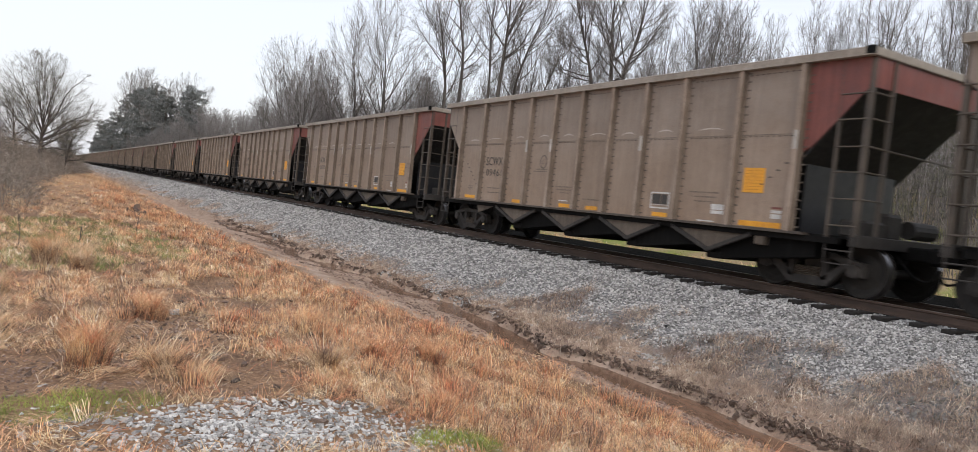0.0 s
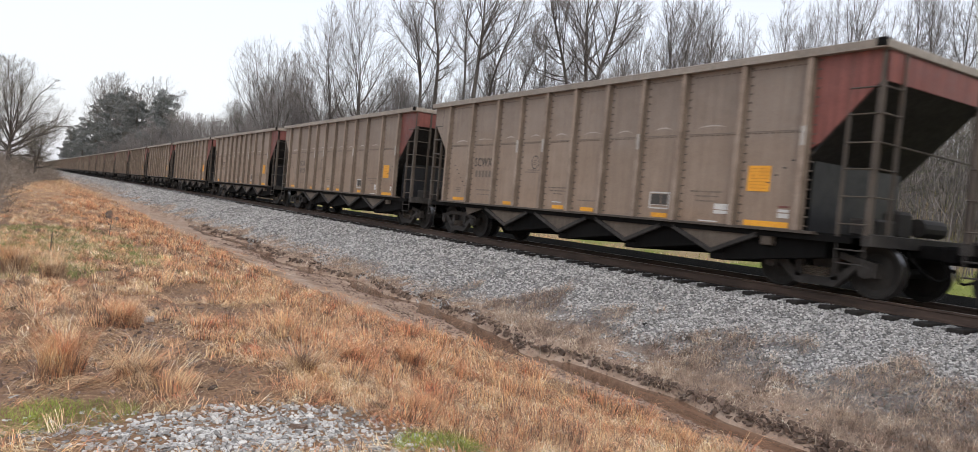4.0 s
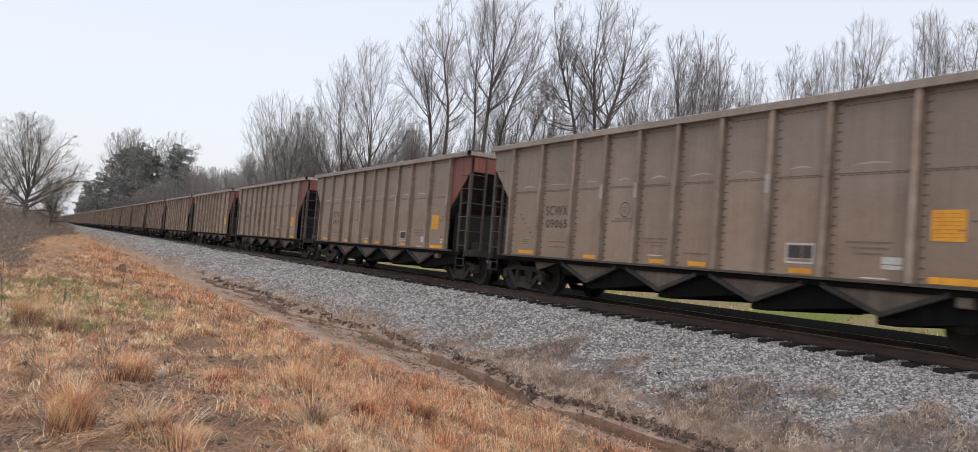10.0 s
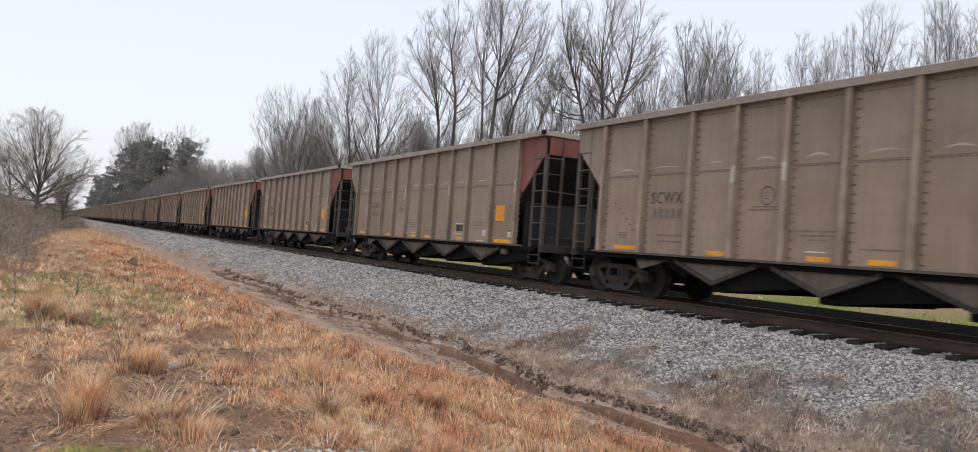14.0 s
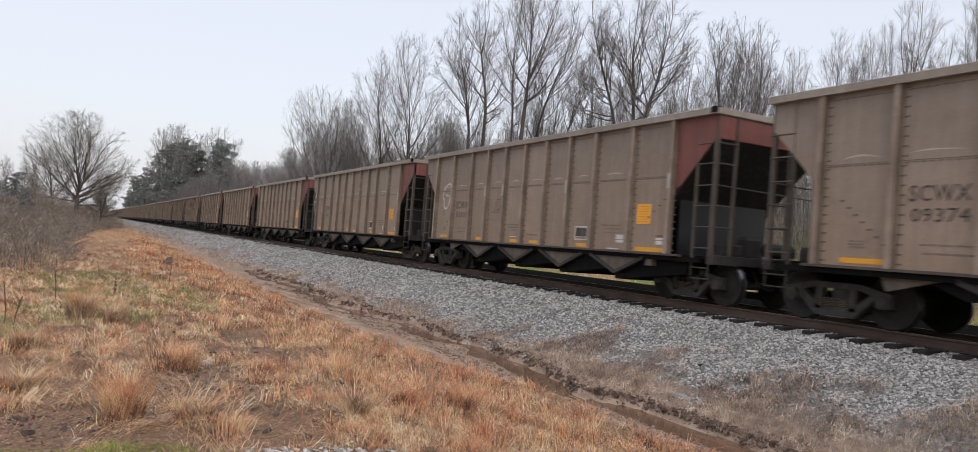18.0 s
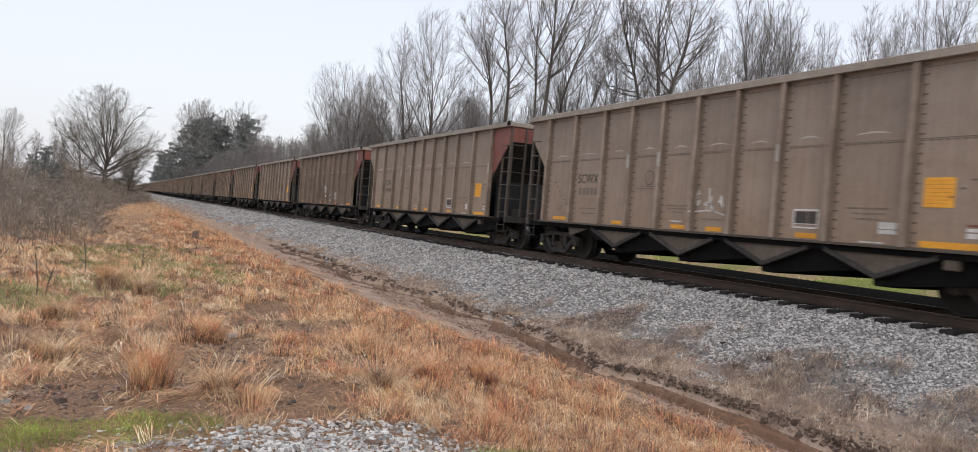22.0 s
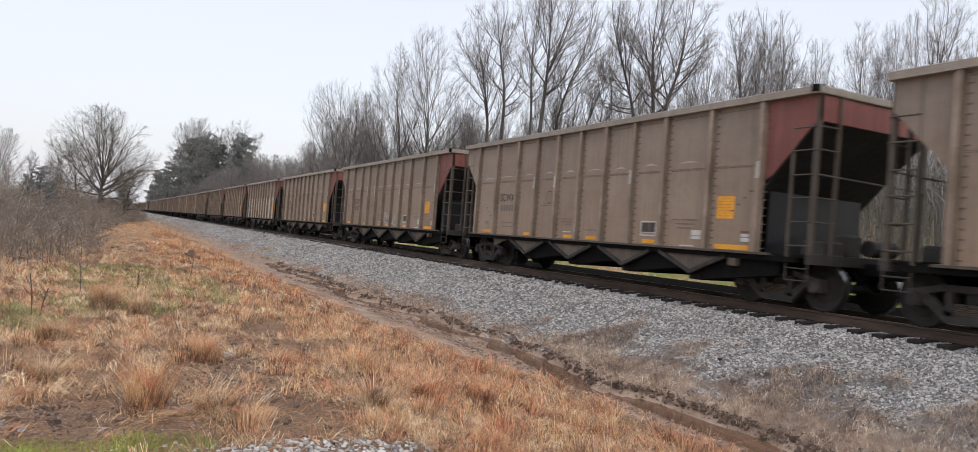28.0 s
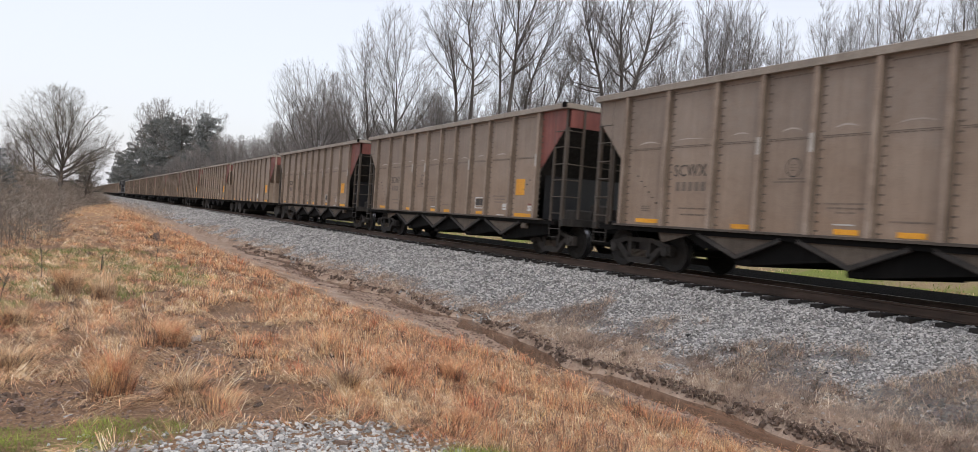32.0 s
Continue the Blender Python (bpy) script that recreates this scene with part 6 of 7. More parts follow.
def tufts(name, x, y, high, lean, mat, label, seed, per=14, spread=0.05, wide=0.0013, droop=0.35):
    """Clumps of blades: every clump leans its own way, some are beaten down."""
    g = np.random.default_rng(seed)
    n = len(x)
    way = g.uniform(0, 6.28, n)
    down = g.uniform(0, 1, n) < droop
    rep = lambda v: np.repeat(v, per)
    N = n * per
    r, a = spread * np.sqrt(g.uniform(0, 1, N)) * (1 + rep(y) * 0.03), g.uniform(0, 6.28, N)
    bx, by = rep(x) + r * np.cos(a), rep(y) + r * np.sin(a)
    h = rep(high * g.uniform(0.6, 1.35, n)) * g.uniform(0.5, 1.15, N)
    d = rep(way) + g.normal(0, 0.75, N)
    out = h * np.where(rep(down), g.uniform(0.8, 1.4, N), lean * g.uniform(0.1, 1.3, N))
    up = h * np.where(rep(down), g.uniform(0.05, 0.45, N), g.uniform(0.75, 1.0, N))
    z = land(bx, by)
    p0 = np.stack([bx, by, z - 0.02], -1)
    dv = np.stack([np.cos(d), np.sin(d), d * 0], -1)
    zz = np.zeros(N)
    p1 = p0 + dv * (out * 0.4)[:, None] + np.stack([zz, zz, up * 0.68], -1)
    p2 = p0 + dv * (out * g.uniform(0.9, 1.5, N))[:, None] + np.stack([zz, zz, up * g.uniform(0.45, 1.05, N)], -1)
    p2[:, 2] = np.maximum(p2[:, 2], land(p2[:, 0], p2[:, 1]) + 0.01)
    b = g.uniform(0, 6.28, N)
    w = np.stack([np.cos(b), np.sin(b), b * 0], -1) * ((wide * 0.72 + 0.00013 * by) * g.uniform(0.5, 1.5, N))[:, None]
    v = np.stack([p0 - w, p0 + w, p1 + w * 0.8, p1 - w * 0.8, p2 + w * 0.15, p2 - w * 0.15], 1).reshape(-1, 3)
    k = np.arange(N)[:, None] * 6
    f = np.concatenate([k + [0, 1, 2, 3], k + [3, 2, 4, 5]])
    return tagged(new(name, raw_mesh(name, v, f, mat)), label, "grass", kind="stuff")


def lying(name, x, y, length, mat, label, seed, wide=0.0008):
    """Single straws lying across one another close to the ground."""
    g = np.random.default_rng(seed)
    n = len(x)
    a = g.uniform(0, 6.28, n)
    ln = length * g.uniform(0.4, 1.3, n)
    ex, ey = x + np.cos(a) * ln, y + np.sin(a) * ln
    z0, z1 = land(x, y) + g.uniform(0.0, 0.05, n), land(ex, ey) + g.uniform(0.0, 0.09, n)
    p0, p2 = np.stack([x, y, z0], -1), np.stack([ex, ey, z1], -1)
    p1 = (p0 + p2) / 2 + np.stack([a * 0, a * 0, g.uniform(0.01, 0.06, n)], -1)
    w = np.stack([-np.sin(a), np.cos(a), a * 0], -1) * ((wide + 0.00013 * y) * g.uniform(0.6, 1.5, n))[:, None]
    v = np.stack([p0 - w, p0 + w, p1 + w, p1 - w, p2 + w * 0.4, p2 - w * 0.4], 1).reshape(-1, 3)
    k = np.arange(n)[:, None] * 6
    return tagged(new(name, raw_mesh(name, v, np.concatenate([k + [0, 1, 2, 3], k + [3, 2, 4, 5]]), mat)), label, "grass", kind="stuff")


# dense orange grass along the ditch and over the rise
x, y = scatter(15000, -2.5, 7.3, 3.3, 130, 41)
k = orange_zone(x, y) & clumped(x, y, 23, 1.5, 0.46) & clear_of(x, y) & covered(x, y, 111)
size = (0.09 + 0.32 * value_noise(x * 1.1, y * 1.1, 24) ** 1.4) * np.clip((6.4 - x) / 1.6, 0.16, 1)
tufts("dry_grass", x[k], y[k], size[k], 0.75, M_STRAW, "tall dry orange grass beside the ditch", 42, 17, 0.075, 0.0012, 0.66)
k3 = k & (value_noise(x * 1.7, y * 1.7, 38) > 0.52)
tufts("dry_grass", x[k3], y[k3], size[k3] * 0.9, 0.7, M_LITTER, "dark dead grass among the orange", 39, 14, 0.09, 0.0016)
k2 = orange_zone(x, y) & (value_noise(x * 2, y * 2, 27) > 0.5) & clear_of(x, y)
tufts("dry_grass", x[k2], y[k2], size[k2] * 0.9, 0.8, M_TAN, "bleached dry grass among the orange", 43, 6, 0.1, droop=0.55)
# thin tan grass and litter over the rest of the field
x, y = scatter(9000, -9, 4.5, 3.3, 60, 44)
bare = ~covered(x, y, 112)
k = ~orange_zone(x, y) & clumped(x, y, 25, 1.2, 0.53) & ~bare & clear_of(x, y)
tufts("dry_grass", x[k], y[k], 0.11 + 0.17 * value_noise(x[k] * 0.7, y[k] * 0.7, 26), 0.8, M_TAN, "thin tan dry grass over the field", 45, 16, 0.07, 0.0011, droop=0.65)
k2 = ~orange_zone(x, y) & ~clumped(x, y, 29, 1.3, 0.44) & clear_of(x, y) & ~bare
tufts("dry_grass", x[k2], y[k2], 0.09 + 0.12 * value_noise(x[k2], y[k2], 30), 0.8, M_OCHRE, "low ochre grass over the field", 48, 14, 0.08, 0.0011, droop=0.7)
x, y = scatter(52000, -8, 6.2, 3.2, 40, 46)
k = clear_of(x, y, True) & covered(x, y, 113, 0.4) & (x < field_edge(x, y) + 0.15) & (clumped(x, y, 37, 1.6, 0.42) | (np.random.default_rng(6).uniform(0, 1, len(x)) < 0.3)) & (clear_of(x, y) | (np.random.default_rng(5).uniform(0, 1, len(x)) < 0.45))
x, y = x[k], y[k]
lying("grass_litter", x[::3], y[::3], 0.24, M_TAN, "flattened straw lying over the field", 47, 0.0009)
lying("grass_litter", x[2::3], y[2::3], 0.22, M_STRAW, "flattened orange straw lying over the field", 50)
lying("grass_litter", x[1::3], y[1::3], 0.16, M_LITTER, "flattened brown grass litter on bare soil", 49)


def hummocks(n, x0, x1, y0, y1, seed, high, mats, label):
    """Tussocks of radiating bent blades over a dark dead base, which also paints the shade between them."""
    g = np.random.default_rng(seed)
    cx, cy = g.uniform(x0, x1, n * 3), y0 * (y1 / y0) ** g.uniform(0, 1, n * 3)
    keep = np.where(clear_of(cx, cy) & covered(cx, cy, 114, 0.12) & (cx < field_edge(cx, cy) - 0.2))[0][:n]
    cx, cy = cx[keep], cy[keep]
    r = g.uniform(0.07, 0.2, len(cx))
    h = high * g.uniform(0.5, 1.4, len(cx))
    tilt, tilt_way = g.uniform(0, 0.6, len(cx)), g.uniform(0, 6.28, len(cx))
    for mat, per, tall_by, spread_by, wide in mats:
        rep = lambda v: np.repeat(v, per)
        N = len(cx) * per
        a, f = g.uniform(0, 6.28, N), np.sqrt(g.uniform(0, 1, N))
        bx, by = rep(cx) + np.cos(a) * rep(r) * f, rep(cy) + np.sin(a) * rep(r) * f
        hh = rep(h) * tall_by * g.uniform(0.4, 1.2, N)
        out = hh * spread_by * (0.15 + f) * g.uniform(0.4, 1.2, N)
        ox = np.cos(a + g.normal(0, 0.4, N)) * out + np.cos(rep(tilt_way)) * rep(tilt) * hh
        oy = np.sin(a + g.normal(0, 0.4, N)) * out + np.sin(rep(tilt_way)) * rep(tilt) * hh
        up = hh * (1 - 0.45 * f * g.uniform(0.3, 1.2, N))
        z = land(bx, by)
        p0 = np.stack([bx, by, z - 0.02], -1)
        p1 = p0 + np.stack([ox * 0.35, oy * 0.35, up * 0.75], -1)
        p2 = p0 + np.stack([ox, oy, up * g.uniform(0.6, 1.05, N)], -1)
        p2[:, 2] = np.maximum(p2[:, 2], land(p2[:, 0], p2[:, 1]) + 0.01)
        b = g.uniform(0, 6.28, N)
        w = np.stack([np.cos(b), np.sin(b), b * 0], -1) * ((wide + 0.00015 * by) * g.uniform(0.5, 1.5, N))[:, None]
        v = np.stack([p0 - w, p0 + w, p1 + w * 0.8, p1 - w * 0.8, p2 + w * 0.15, p2 - w * 0.15], 1).reshape(-1, 3)
        k = np.arange(N)[:, None] * 6
        tagged(new("grass_hummocks", raw_mesh("grass_hummocks", v, np.concatenate([k + [0, 1, 2, 3], k + [3, 2, 4, 5]]), mat)), label, "grass", kind="stuff")


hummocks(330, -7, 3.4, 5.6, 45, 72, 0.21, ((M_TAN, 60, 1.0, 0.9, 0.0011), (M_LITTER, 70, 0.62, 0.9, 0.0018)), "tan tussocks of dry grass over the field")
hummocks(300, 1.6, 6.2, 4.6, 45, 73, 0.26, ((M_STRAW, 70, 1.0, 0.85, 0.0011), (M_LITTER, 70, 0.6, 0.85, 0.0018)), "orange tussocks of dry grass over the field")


def mats(name, x, y, per, length, mat, label, seed, wide=0.0011):
    """Swathes of straw beaten down one way, a hand above the soil."""
    g = np.random.default_rng(seed)
    n = len(x)
    way = g.uniform(0, 6.28, n)
    rep = lambda v: np.repeat(v, per)
    N = n * per
    d = rep(way) + g.normal(0, 0.28, N)
    side = g.normal(0, 0.055, N)
    bx, by = rep(x) - np.sin(rep(way)) * side + g.normal(0, 0.03, N), rep(y) + np.cos(rep(way)) * side + g.normal(0, 0.03, N)
    ln = length * rep(g.uniform(0.6, 1.4, n)) * g.uniform(0.5, 1.1, N)
    ex, ey = bx + np.cos(d) * ln, by + np.sin(d) * ln
    p0 = np.stack([bx, by, land(bx, by) - 0.01], -1)
    p2 = np.stack([ex, ey, land(ex, ey) + g.uniform(0.005, 0.06, N)], -1)
    p1 = p0 * 0.55 + p2 * 0.45
    p1[:, 2] += rep(g.uniform(0.02, 0.11, n)) * g.uniform(0.5, 1.2, N)
    w = np.stack([-np.sin(d), np.cos(d), d * 0], -1) * ((wide + 0.00013 * by) * g.uniform(0.5, 1.5, N))[:, None]
    v = np.stack([p0 - w, p0 + w, p1 + w, p1 - w, p2 + w * 0.2, p2 - w * 0.2], 1).reshape(-1, 3)
    k = np.arange(N)[:, None] * 6
    return tagged(new(name, raw_mesh(name, v, np.concatenate([k + [0, 1, 2, 3], k + [3, 2, 4, 5]]), mat)), label, "grass", kind="stuff")


x, y = scatter(9500, -6, 6.3, 3.4, 26, 91)
k = clear_of(x, y) & covered(x, y, 115, 0.15) & (x < field_edge(x, y) - 0.1) & (value_noise(x * 0.9, y * 0.9, 92) * 0.6 + value_noise(x * 2.3, y * 2.3, 93) * 0.4 > 0.40)
x, y = x[k], y[k]
pick = np.random.default_rng(94).uniform(0, 1, len(x))
for lo, hi, m, lab, s in ((0, 0.38, M_TAN, "matted tan straw beaten flat on the field", 95), (0.38, 0.62, M_STRAW, "matted orange straw beaten flat on the field", 89), (0.62, 0.82, M_OCHRE, "matted ochre straw beaten flat on the field", 96), (0.82, 1.0, M_LITTER, "matted brown dead grass on the field", 97)):
    q = (pick >= lo) & (pick < hi)
    mats("straw_mat", x[q], y[q], 17, 0.33, m, lab, s, 0.0008)


# sheaves of long bleached straw combed down
g = np.random.default_rng(131)
for sx, sy in ((2.2, 5.85), (2.75, 5.5), (0.65, 6.2), (-0.35, 7.2), (1.05, 5.95), (3.3, 6.5), (2.0, 9.0), (-1.0, 9.4)):
    mats("straw_sheaf", sx + g.normal(0, 0.07, 5), sy + g.normal(0, 0.07, 5), 55, 0.5, M_TAN, "combed-down sheaf of long bleached straw", int(sx * 100 + sy * 10) + 900, 0.0008)

# short turf between the tufts
x, y = scatter(10000, -8, 6.6, 3.3, 34, 60)
k = clear_of(x, y) & covered(x, y, 116, 0.1) & (x < field_edge(x, y)) & clumped(x, y, 61, 1.8, 0.46)
tufts("turf", x[k], y[k], 0.05 + 0.06 * value_noise(x[k] * 1.5, y[k] * 1.5, 62), 0.9, M_TURF, "short dull turf of mixed straw and green", 63, 4, 0.08, 0.0014, 0.3)


# green patches
def spots(x, y, places):
    out = np.zeros(len(x), bool)
    for cx, cy, rx, ry in places:
        out |= ((x - cx) / rx) ** 2 + ((y - cy) / ry) ** 2 < 0.5 + 0.9 * value_noise(x * 2.5, y * 2.5, 31)
    return out


x, y = scatter(110000, -3, 3.5, 3.4, 28, 51)
gx2, gy2 = np.random.default_rng(64).uniform((-2.2, 3.9), (3.2, 6.2), (60000, 2)).T
k = spots(gx2, gy2, ((0.0, 5.4, 0.75, 0.42), (2.6, 4.35, 0.42, 0.28), (-0.8, 5.2, 0.55, 0.45)))
blades("green_grass", gx2[k], gy2[k], 0.03 + 0.06 * value_noise(gx2[k] * 5, gy2[k] * 5, 74), 0.8, 0.0016 + 0 * gx2[k], M_GREEN, "low fresh green grass", 52)
k = spots(x, y, ((0.6, 19.5, 1.9, 4.4), (1.8, 16.0, 0.9, 1.8), (0.2, 13.5, 1.1, 1.2), (-1.4, 11.5, 0.9, 1.6), (2.9, 13.6, 0.5, 0.6))) & (np.random.default_rng(59).uniform(0, 1, len(x)) < 0.3 + 0.75 * value_noise(x * 1.9, y * 0.9, 69))
blades("green_grass", x[k], y[k], 0.10 + 0 * x[k], 0.8, 0.0028 + 0.00022 * y[k], M_DULLGREEN, "dull green grass patch in the field", 53)
# grey weeds over the lower ballast
x, y = scatter(16000, 7.72, 10.8, 3.5, 90, 54)
k = weedy(x, y)
tufts("dead_weeds", x[k], y[k], 0.05 + 0.24 * value_noise(x[k] * 1.6, y[k] * 1.6, 35) ** 2, 0.8, M_WEED, "grey dead weeds on the foot of the ballast", 55, 14, 0.08, 0.0013, 0.7)
k2 = k & (value_noise(x * 1.6, y * 1.6, 75) > 0.6)
tufts("dead_weeds", x[k2], y[k2], 0.08 + 0.1 * value_noise(x[k2], y[k2], 76), 0.8, M_LITTER, "dark matted weeds on the foot of the ballast", 77, 8, 0.1, 0.0025, 0.7)
x, y = scatter(7600, 7.0, 8.9, 3.5, 40, 103)
k = (value_noise(x * 1.8, y * 1.4, 104) > 0.22) & (x + ditch_bend(x, y) > 7.78)
tufts("dead_weeds", x[k], y[k], 0.05 + 0.13 * value_noise(x[k] * 1.7, y[k] * 1.7, 105) ** 1.5, 0.9, M_WEED, "low grey dead weeds on the ditch bank", 106, 12, 0.09, 0.0013, 0.75)
k2 = k & (value_noise(x * 2.2, y * 2.2, 107) > 0.5)
tufts("dead_weeds", x[k2], y[k2], 0.05 + 0.08 * value_noise(x[k2], y[k2], 108), 0.9, M_LITTER, "dark matted weeds on the ditch bank", 109, 10, 0.1, 0.0016, 0.75)
x, y = scatter(30000, 7.1, 10.3, 3.5, 60, 78)
k = (weedy(x - 0.12, y) | ((x < 8.6) & (y < 30))) & (x + ditch_bend(x, y) > 7.76)
lying("weed_litter", x[k], y[k], 0.2, M_WEED, "fallen grey weed stems on the ballast foot", 79, 0.0011)
x, y = scatter(3400, 5.6, 7.3, 3.5, 60, 65)
k = clumped(x, y, 66, 1.2, 0.42) & (x + ditch_bend(x, y) < 6.8 - 0.9 * np.clip((y - 9) / 5, 0, 1))
tufts("bank_grass", x[k], y[k], 0.04 + 0.06 * value_noise(x[k], y[k], 67), 0.8, M_STRAW, "short orange grass hanging over the ditch bank", 68, 9, 0.08, 0.0018, 0.4)
x, y = scatter(1500, 7.4, 9.0, 80, 330, 135)
tufts("dead_weeds", x, y, 0.2 + 0.25 * value_noise(x, y * 0.4, 136), 0.8, M_WEED, "grey dead weeds far down the line", 137, 10, 0.2, 0.002, 0.6)
x, y = scatter(2600, -1.0, 7.0, 60, 330, 138)
tufts("dry_grass", x, y, 0.12 + 0.2 * value_noise(x * 0.6, y * 0.3, 139), 0.8, M_OCHRE, "dry ochre grass far down the line", 140, 10, 0.25, 0.002, 0.6)
# meadow beyond the line
x, y = scatter(30000, 17.9, 30, 3, 80, 56, 0)
k = clumped(x, y, 36, 0.5, 0.4)
blades("meadow_grass", x[k], y[k], 0.1 + 0 * x[k], 0.7, 0.012 + 0 * x[k], M_GREEN, "green meadow grass beyond the line", 57)
blades("meadow_grass", x[~k], y[~k], 0.14 + 0 * x[~k], 0.7, 0.012 + 0 * x[~k], M_TAN, "pale dry meadow grass beyond the line", 58)


def tussock(x, y, count, high, lean, mat, label, seed, spread=0.13):
    g = np.random.default_rng(seed)
    count = int(count * 2.2)
    r = spread * g.uniform(0, 1, count)
    a = g.uniform(0, 6.28, count)
    blades("grass_tussock", x + r * np.cos(a), y + r * np.sin(a), high * g.uniform(0.25, 1.1, count), lean + 0.15, np.full(count, 0.0009), mat, label, seed, "grass", 0.0, "tussocks in the field")
    return x + r * np.cos(a), y + r * np.sin(a), high


roots = []
for k, (tx, ty, c, h, ln, m, lab) in enumerate((
        (0.32, 6.35, 700, 0.5, 0.28, M_STRAW, "upright orange tussock of dry grass"), (1.0, 8.6, 520, 0.42, 0.4, M_STRAW, "orange tussock of dry grass"),
        (0.0, 12.9, 700, 0.7, 0.35, M_TAN, "tall pale tussock of dry grass"), (0.45, 12.4, 500, 0.55, 0.4, M_TAN, "pale tussock of dry grass"),
        (2.9, 6.9, 600, 0.36, 0.6, M_STRAW, "low spreading orange tussock"), (2.15, 6.2, 260, 0.5, 1.3, M_TAN, "flattened pale tussock of straw"),
        (0.85, 6.2, 320, 0.38, 1.1, M_TAN, "bent pale tussock of straw"), (2.55, 8.0, 350, 0.4, 0.4, M_STRAW, "orange tussock of dry grass"),
        (-0.5, 9.6, 500, 0.42, 0.7, M_TAN, "pale tussock of dry grass"), (-0.4, 7.6, 420, 0.35, 0.9, M_TAN, "low bent tussock of straw"),
        (3.6, 7.0, 500, 0.4, 0.5, M_STRAW, "orange tussock of dry grass"), (2.9, 5.3, 420, 0.36, 0.6, M_STRAW, "orange tussock of dry grass"))):
    roots.append(tussock(tx, ty, c, h, ln, m, lab, 70 + k, 0.16 if k != 5 else 0.1))

# dead blades at the tussocks' feet, dark enough to carry the shade there
rx, ry = np.concatenate([q[0] for q in roots]), np.concatenate([q[1] for q in roots])
rh = np.concatenate([np.full(len(q[0]), q[2] * 0.42) for q in roots])
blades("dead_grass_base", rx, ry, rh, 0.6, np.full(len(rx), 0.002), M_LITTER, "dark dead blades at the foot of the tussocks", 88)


def stone_mesh(name, x, y, size, mat, seed, sink=0.3):
    """Angular crushed stones, each a bent block of twelve triangles' worth of faces."""
    g = np.random.default_rng(seed)
    n = len(x)
    cube = np.array([(-1, -1, -1), (1, -1, -1), (1, 1, -1), (-1, 1, -1), (-1, -1, 1), (1, -1, 1), (1, 1, 1), (-1, 1, 1)], float)
    v = cube[None] * g.uniform(0.45, 1.0, (n, 8, 3)) * (size * g.uniform(0.55, 1.6, n))[:, None, None] * np.stack([g.uniform(0.8, 1.5, n), g.uniform(0.5, 0.9, n), g.uniform(0.4, 0.8, n)], -1)[:, None]
    q = np.stack([np.ones(n), g.normal(0, 0.25, n), g.normal(0, 0.25, n), np.tan(g.uniform(-1.5, 1.5, n))], -1)
    q /= np.linalg.norm(q, axis=1, keepdims=True)
    w, a, b, c = q.T
    R = np.stack([np.stack([1 - 2 * (b * b + c * c), 2 * (a * b - c * w), 2 * (a * c + b * w)], -1), np.stack([2 * (a * b + c * w), 1 - 2 * (a * a + c * c), 2 * (b * c - a * w)], -1), np.stack([2 * (a * c - b * w), 2 * (b * c + a * w), 1 - 2 * (a * a + b * b)], -1)], 1)
    v = np.einsum("nij,nkj->nki", R, v)
    v += np.stack([x, y, land(x, y) + size * g.uniform(-sink, 0.35, n)], -1)[:, None]
    quads = np.array([(4, 5, 6, 7), (0, 1, 5, 4), (1, 2, 6, 5), (2, 3, 7, 6), (3, 0, 4, 7)])
    f = (np.arange(n)[:, None, None] * 8 + quads[None]).reshape(-1, 4)
    return raw_mesh(name, v.reshape(-1, 3), f, mat)


x, y = scatter(104000, 7.9, 11.9, 3.9, 105, 81)
on_tie = (np.abs((y + 0.265) % 0.53 - 0.265) < 0.135) & (x > 11.3)
k = ((~weedy(x, y) & (x > 7.95)) | (np.random.default_rng(3).uniform(0, 1, len(x)) < 0.03)) & ~on_tie
tagged(new("ballast", stone_mesh("ballast", x[k], y[k], 0.0158 + 0.00055 * y[k], M_STONE, 82, 0.15)), "grey crushed-stone ballast bank", "ballast", kind="stuff")
x, y = scatter(15000, 8.1, 11.9, 100, 520, 133)
tagged(new("ballast", stone_mesh("ballast", x, y, 0.02 + 0.0005 * y, M_STONE, 134, 0.15)), "grey crushed-stone ballast far down the line", "ballast", kind="stuff")
g = np.random.default_rng(83)
x, y = g.normal(1.35, 0.62, 3400), g.normal(4.75, 0.42, 3400)
k = y < 5.45 + 0.12 * np.sin(x * 5)
tagged(new("gravel", stone_mesh("gravel", x[k], y[k], g.uniform(0.009, 0.018, k.sum()), M_PATCH, 84, 0.1)), "pale crushed gravel spilt on the grass", "gravel", kind="stuff")
for sx, sy, s in ((0.06, 6.0, 0.05), (0.18, 7.2, 0.04), (-0.6, 6.2, 0.05), (-0.45, 6.0, 0.035), (1.35, 9.3, 0.07)):
    tagged(new("stone", stone_mesh("stone", np.array([sx]), np.array([sy]), np.array([s]), M_PATCH, int(sx * 100) + 90)), "pale stone lying in the grass", "stone", "loose stones")
for sx, sy, s in ((10.68, 7.2, 0.075), (9.2, 9.3, 0.05)):
    tagged(new("stone", stone_mesh("stone", np.array([sx]), np.array([sy]), np.array([s]), M_DARKSTONE, int(sx * 10), -0.3)), "dark lump of coal on the ballast", "stone", "loose stones")

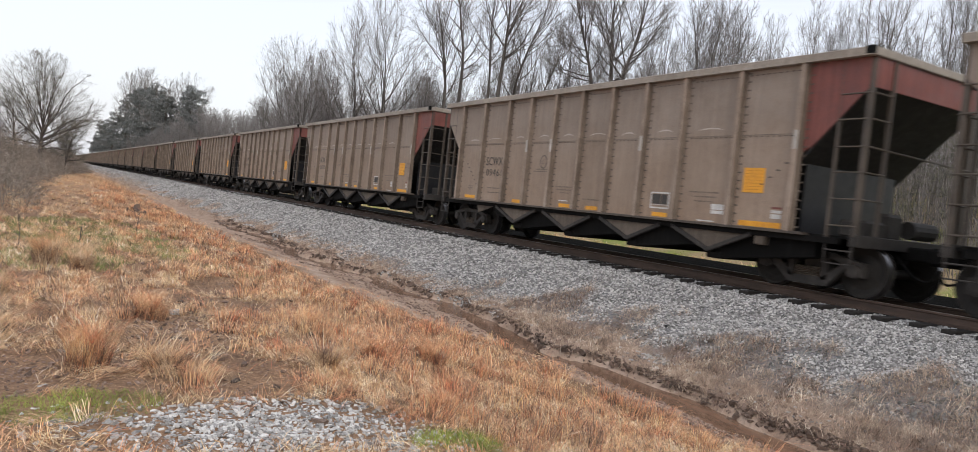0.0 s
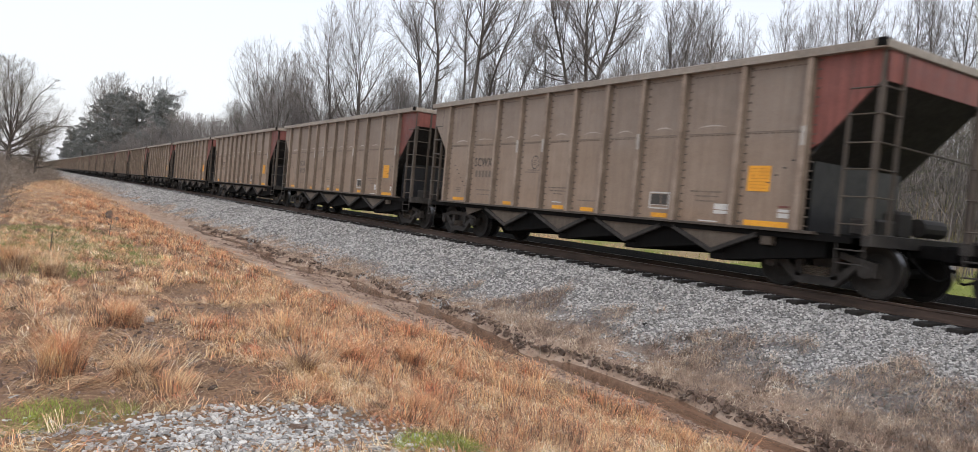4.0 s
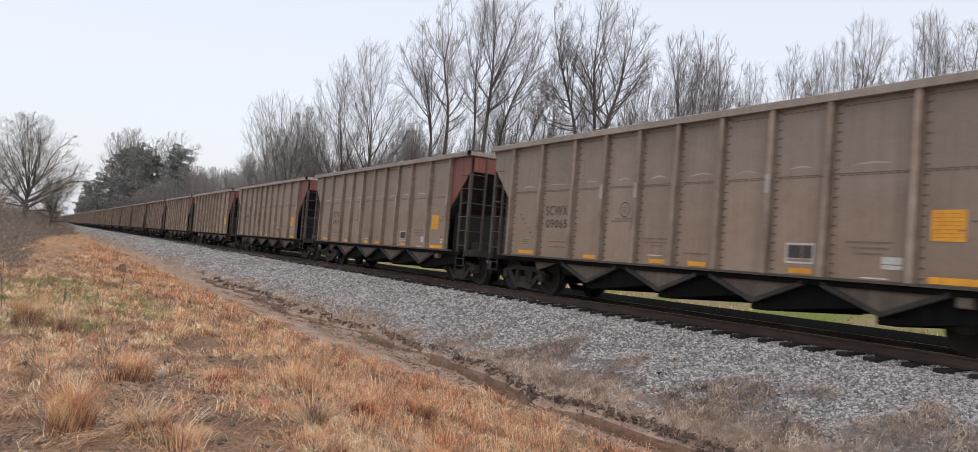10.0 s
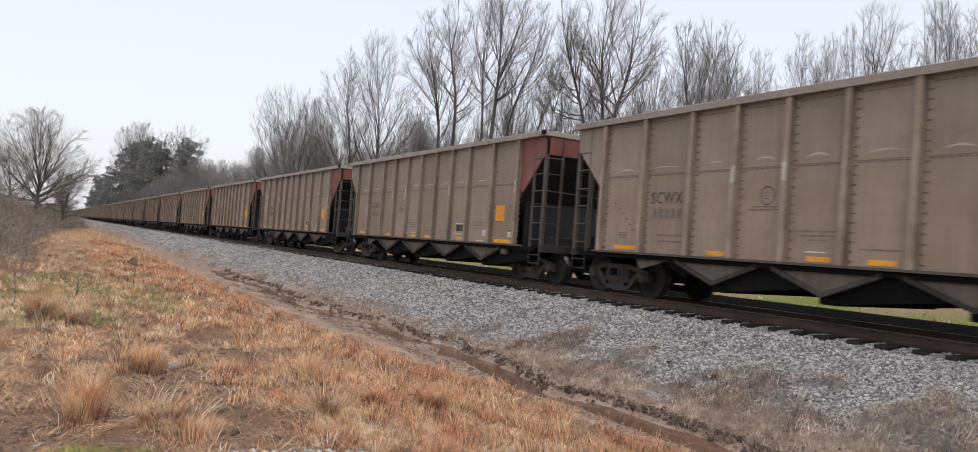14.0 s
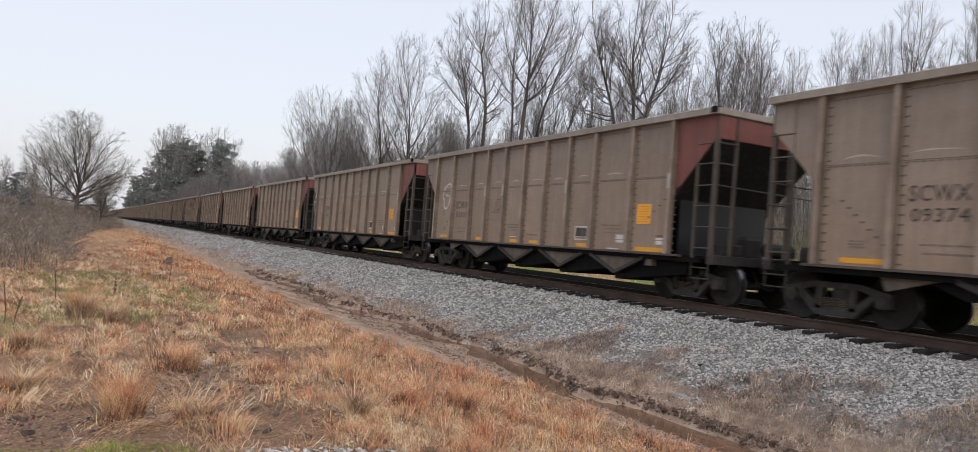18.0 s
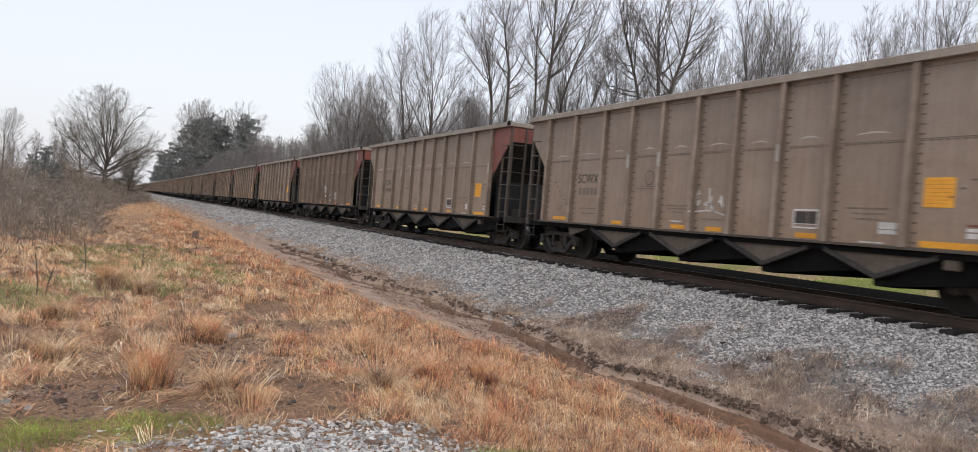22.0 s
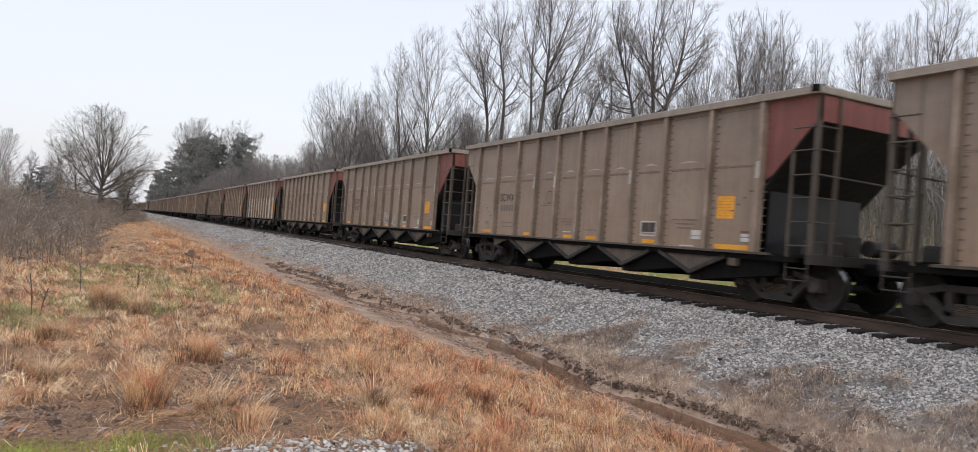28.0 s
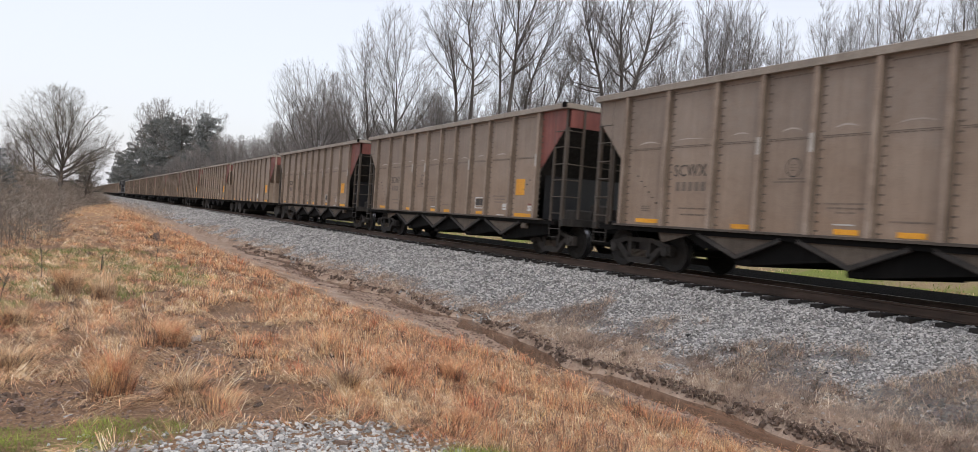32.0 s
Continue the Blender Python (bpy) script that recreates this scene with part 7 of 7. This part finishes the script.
g = np.random.default_rng(86)
x, y = np.concatenate([g.normal((1.5, 7.8), (0.6, 1.5), (130, 2)), g.normal((-0.7, 6.6), (0.4, 0.5), (60, 2)), g.normal((2.4, 9.5), (0.5, 0.8), (50, 2))]).T
tagged(new("clods", stone_mesh("clods", x, y, g.uniform(0.012, 0.04, len(x)), M_CLOD, 87, 0.4)), "dark clods of turned soil", "soil", kind="stuff")

g = np.random.default_rng(98)
x, y = np.concatenate([g.normal((cx, cy), (rx * 0.75, ry * 0.75), (420, 2)) for cx, cy, rx, ry in CLEAR[4:]]).T
tagged(new("soil_crumbs", stone_mesh("soil_crumbs", x, y, g.uniform(0.004, 0.011, len(x)), M_SOIL, 99, 0.2)), "crumbs of dark soil on the bare spots", "soil", kind="stuff")

x, y = scatter(26000, -4, 4.5, 4.0, 18, 117)
k = (cover(x, y) < 0.35) & clear_of(x, y, True)
tagged(new("soil_crumbs", stone_mesh("soil_crumbs", x[k], y[k], np.random.default_rng(118).uniform(0.004, 0.014, k.sum()) * (1 + 0.04 * y[k]), M_SOIL, 119, 0.25)), "crumbs of brown soil between the straw", "soil", kind="stuff")
x, y = scatter(5200, 6.2, 8.0, 3.6, 30, 121)
k = land(x, y) > -0.755
tagged(new("soil_crumbs", stone_mesh("soil_crumbs", x[k], y[k], np.random.default_rng(122).uniform(0.006, 0.022, k.sum()) * (1 + 0.03 * y[k]), M_SOIL, 123, 0.3)), "lumps of mud along the ditch", "soil", kind="stuff")

g = np.random.default_rng(151)
y = 3.6 * (40 / 3.6) ** g.uniform(0, 1, 1500)
x = 7.74 + g.normal(0, 0.06, 1500)
x = x - ditch_bend(x, y)
tagged(new("clods", stone_mesh("clods", x, y, g.uniform(0.012, 0.04, 1500) * (1 + 0.02 * y), M_CLOD, 152, 0.4)), "dark clods along the cut bank of the ditch", "soil", kind="stuff")

g = np.random.default_rng(161)
x, y = g.normal(2.55, 0.26, 150), g.normal(30.4, 0.3, 150)
tagged(new("soil_heap", stone_mesh("soil_heap", x, y, g.uniform(0.05, 0.15, 150) * (1.2 - np.clip(np.abs(x - 2.55), 0, 0.6)), M_CLOD, 162, 0.1)), "low heap of dark soil clods in the field", "soil", kind="stuff")


def dead_stalk(x, y, high, seed):
    """A dry weed stalk with a few bent side shoots, standing in the grass."""
    r = random.Random(seed)
    base = Vector((x, y, float(land(x, y)) - 0.02))
    bend = Vector((r.uniform(-0.08, 0.08), r.uniform(-0.05, 0.05), 0))
    line = [base + Vector((0, 0, high * t)) + bend * t * t for t in (0, 0.35, 0.7, 1.0)]
    stalk = part("stem", pipe(bmesh.new(), line, 0.007, 5), M_BARK)
    thing = new("dead_stalk")
    stalk.parent = thing
    for k in range(4):
        t = 0.35 + 0.16 * k
        p = base + Vector((0, 0, high * t)) + bend * t * t
        a = r.uniform(0, 6.28)
        q = p + Vector((math.cos(a) * 0.12, math.sin(a) * 0.12, r.uniform(0.08, 0.2)))
        part("side_shoot", pipe(bmesh.new(), [p, (p + q) / 2 + Vector((0, 0, -0.015)), q], 0.004, 4), M_BARK, thing)
    return tagged(thing, "dark dry weed stalk standing in the grass", "weed", "dry stalks")


for x, y, high, seed in ((-0.89, 11.9, 0.62, 1), (-0.8, 12.1, 0.42, 2), (-1.5, 13.2, 0.5, 3), (-0.4, 14.6, 0.55, 4), (0.5, 15.2, 0.45, 5), (1.9, 20.5, 0.6, 6)):
    dead_stalk(x, y, high, seed)

# ---- ties: each its own block, the far ones joined ----
tie = None
for k in range(-10, 290):
    if tie is None:
        tie = part("tie", boxes((-1.37, 1.37, -0.115, 0.115, -0.2, 0.0, 0.012)), M_TIE, track).data
        ob = bpy.data.objects["tie"]
    else:
        ob = part("tie", tie, M_TIE, track)
    h = (k * 7919 % 101) / 101 - 0.5
    ob.location = (TRACK_X + h * 0.16, k * 0.53, RAIL_Z - 0.178)
    ob.rotation_euler = (0, 0, h * 0.03)
bm = bmesh.new()
for k in range(290, 1100):
    box(bm, TRACK_X - 1.3, TRACK_X + 1.3, k * 0.53 - 0.115, k * 0.53 + 0.115, RAIL_Z - 0.37, RAIL_Z - 0.178)
tagged(part("far_ties", bm, M_TIE, track), kind="stuff")


# ---- what moves ----
def motions():
    seconds = [k * 1.0 for k in range(0, 33)]
    for n, car in cars.items():
        walk(car, [(t, at_time(n, t)) for t in seconds])
    # wheels turn while their car goes by
    for n in range(FIRST, LAST_FULL + 1):
        turning = [k / FPS for k in range(0, 32 * FPS + 1) if -24 < run(k / FPS) + PITCH * n < 34]
        if len(turning) < 2:
            continue
        for truck in cars[n].children:
            if not truck.name.startswith("truck"):
                continue
            for ws in truck.children:
                if ws.name.startswith("wheelset"):
                    base = ws.location.copy()
                    rows = [(t, Matrix.Translation(base) @ Matrix.Rotation((run(turning[0]) - run(t)) / 0.457, 4, "X")) for t in turning]
                    if turning[0] > 0:
                        rows.insert(0, (0.0, rows[0][1]))
                    if turning[-1] < 32:
                        rows.append((32.0, rows[-1][1]))
                    walk(ws, rows)


motions()
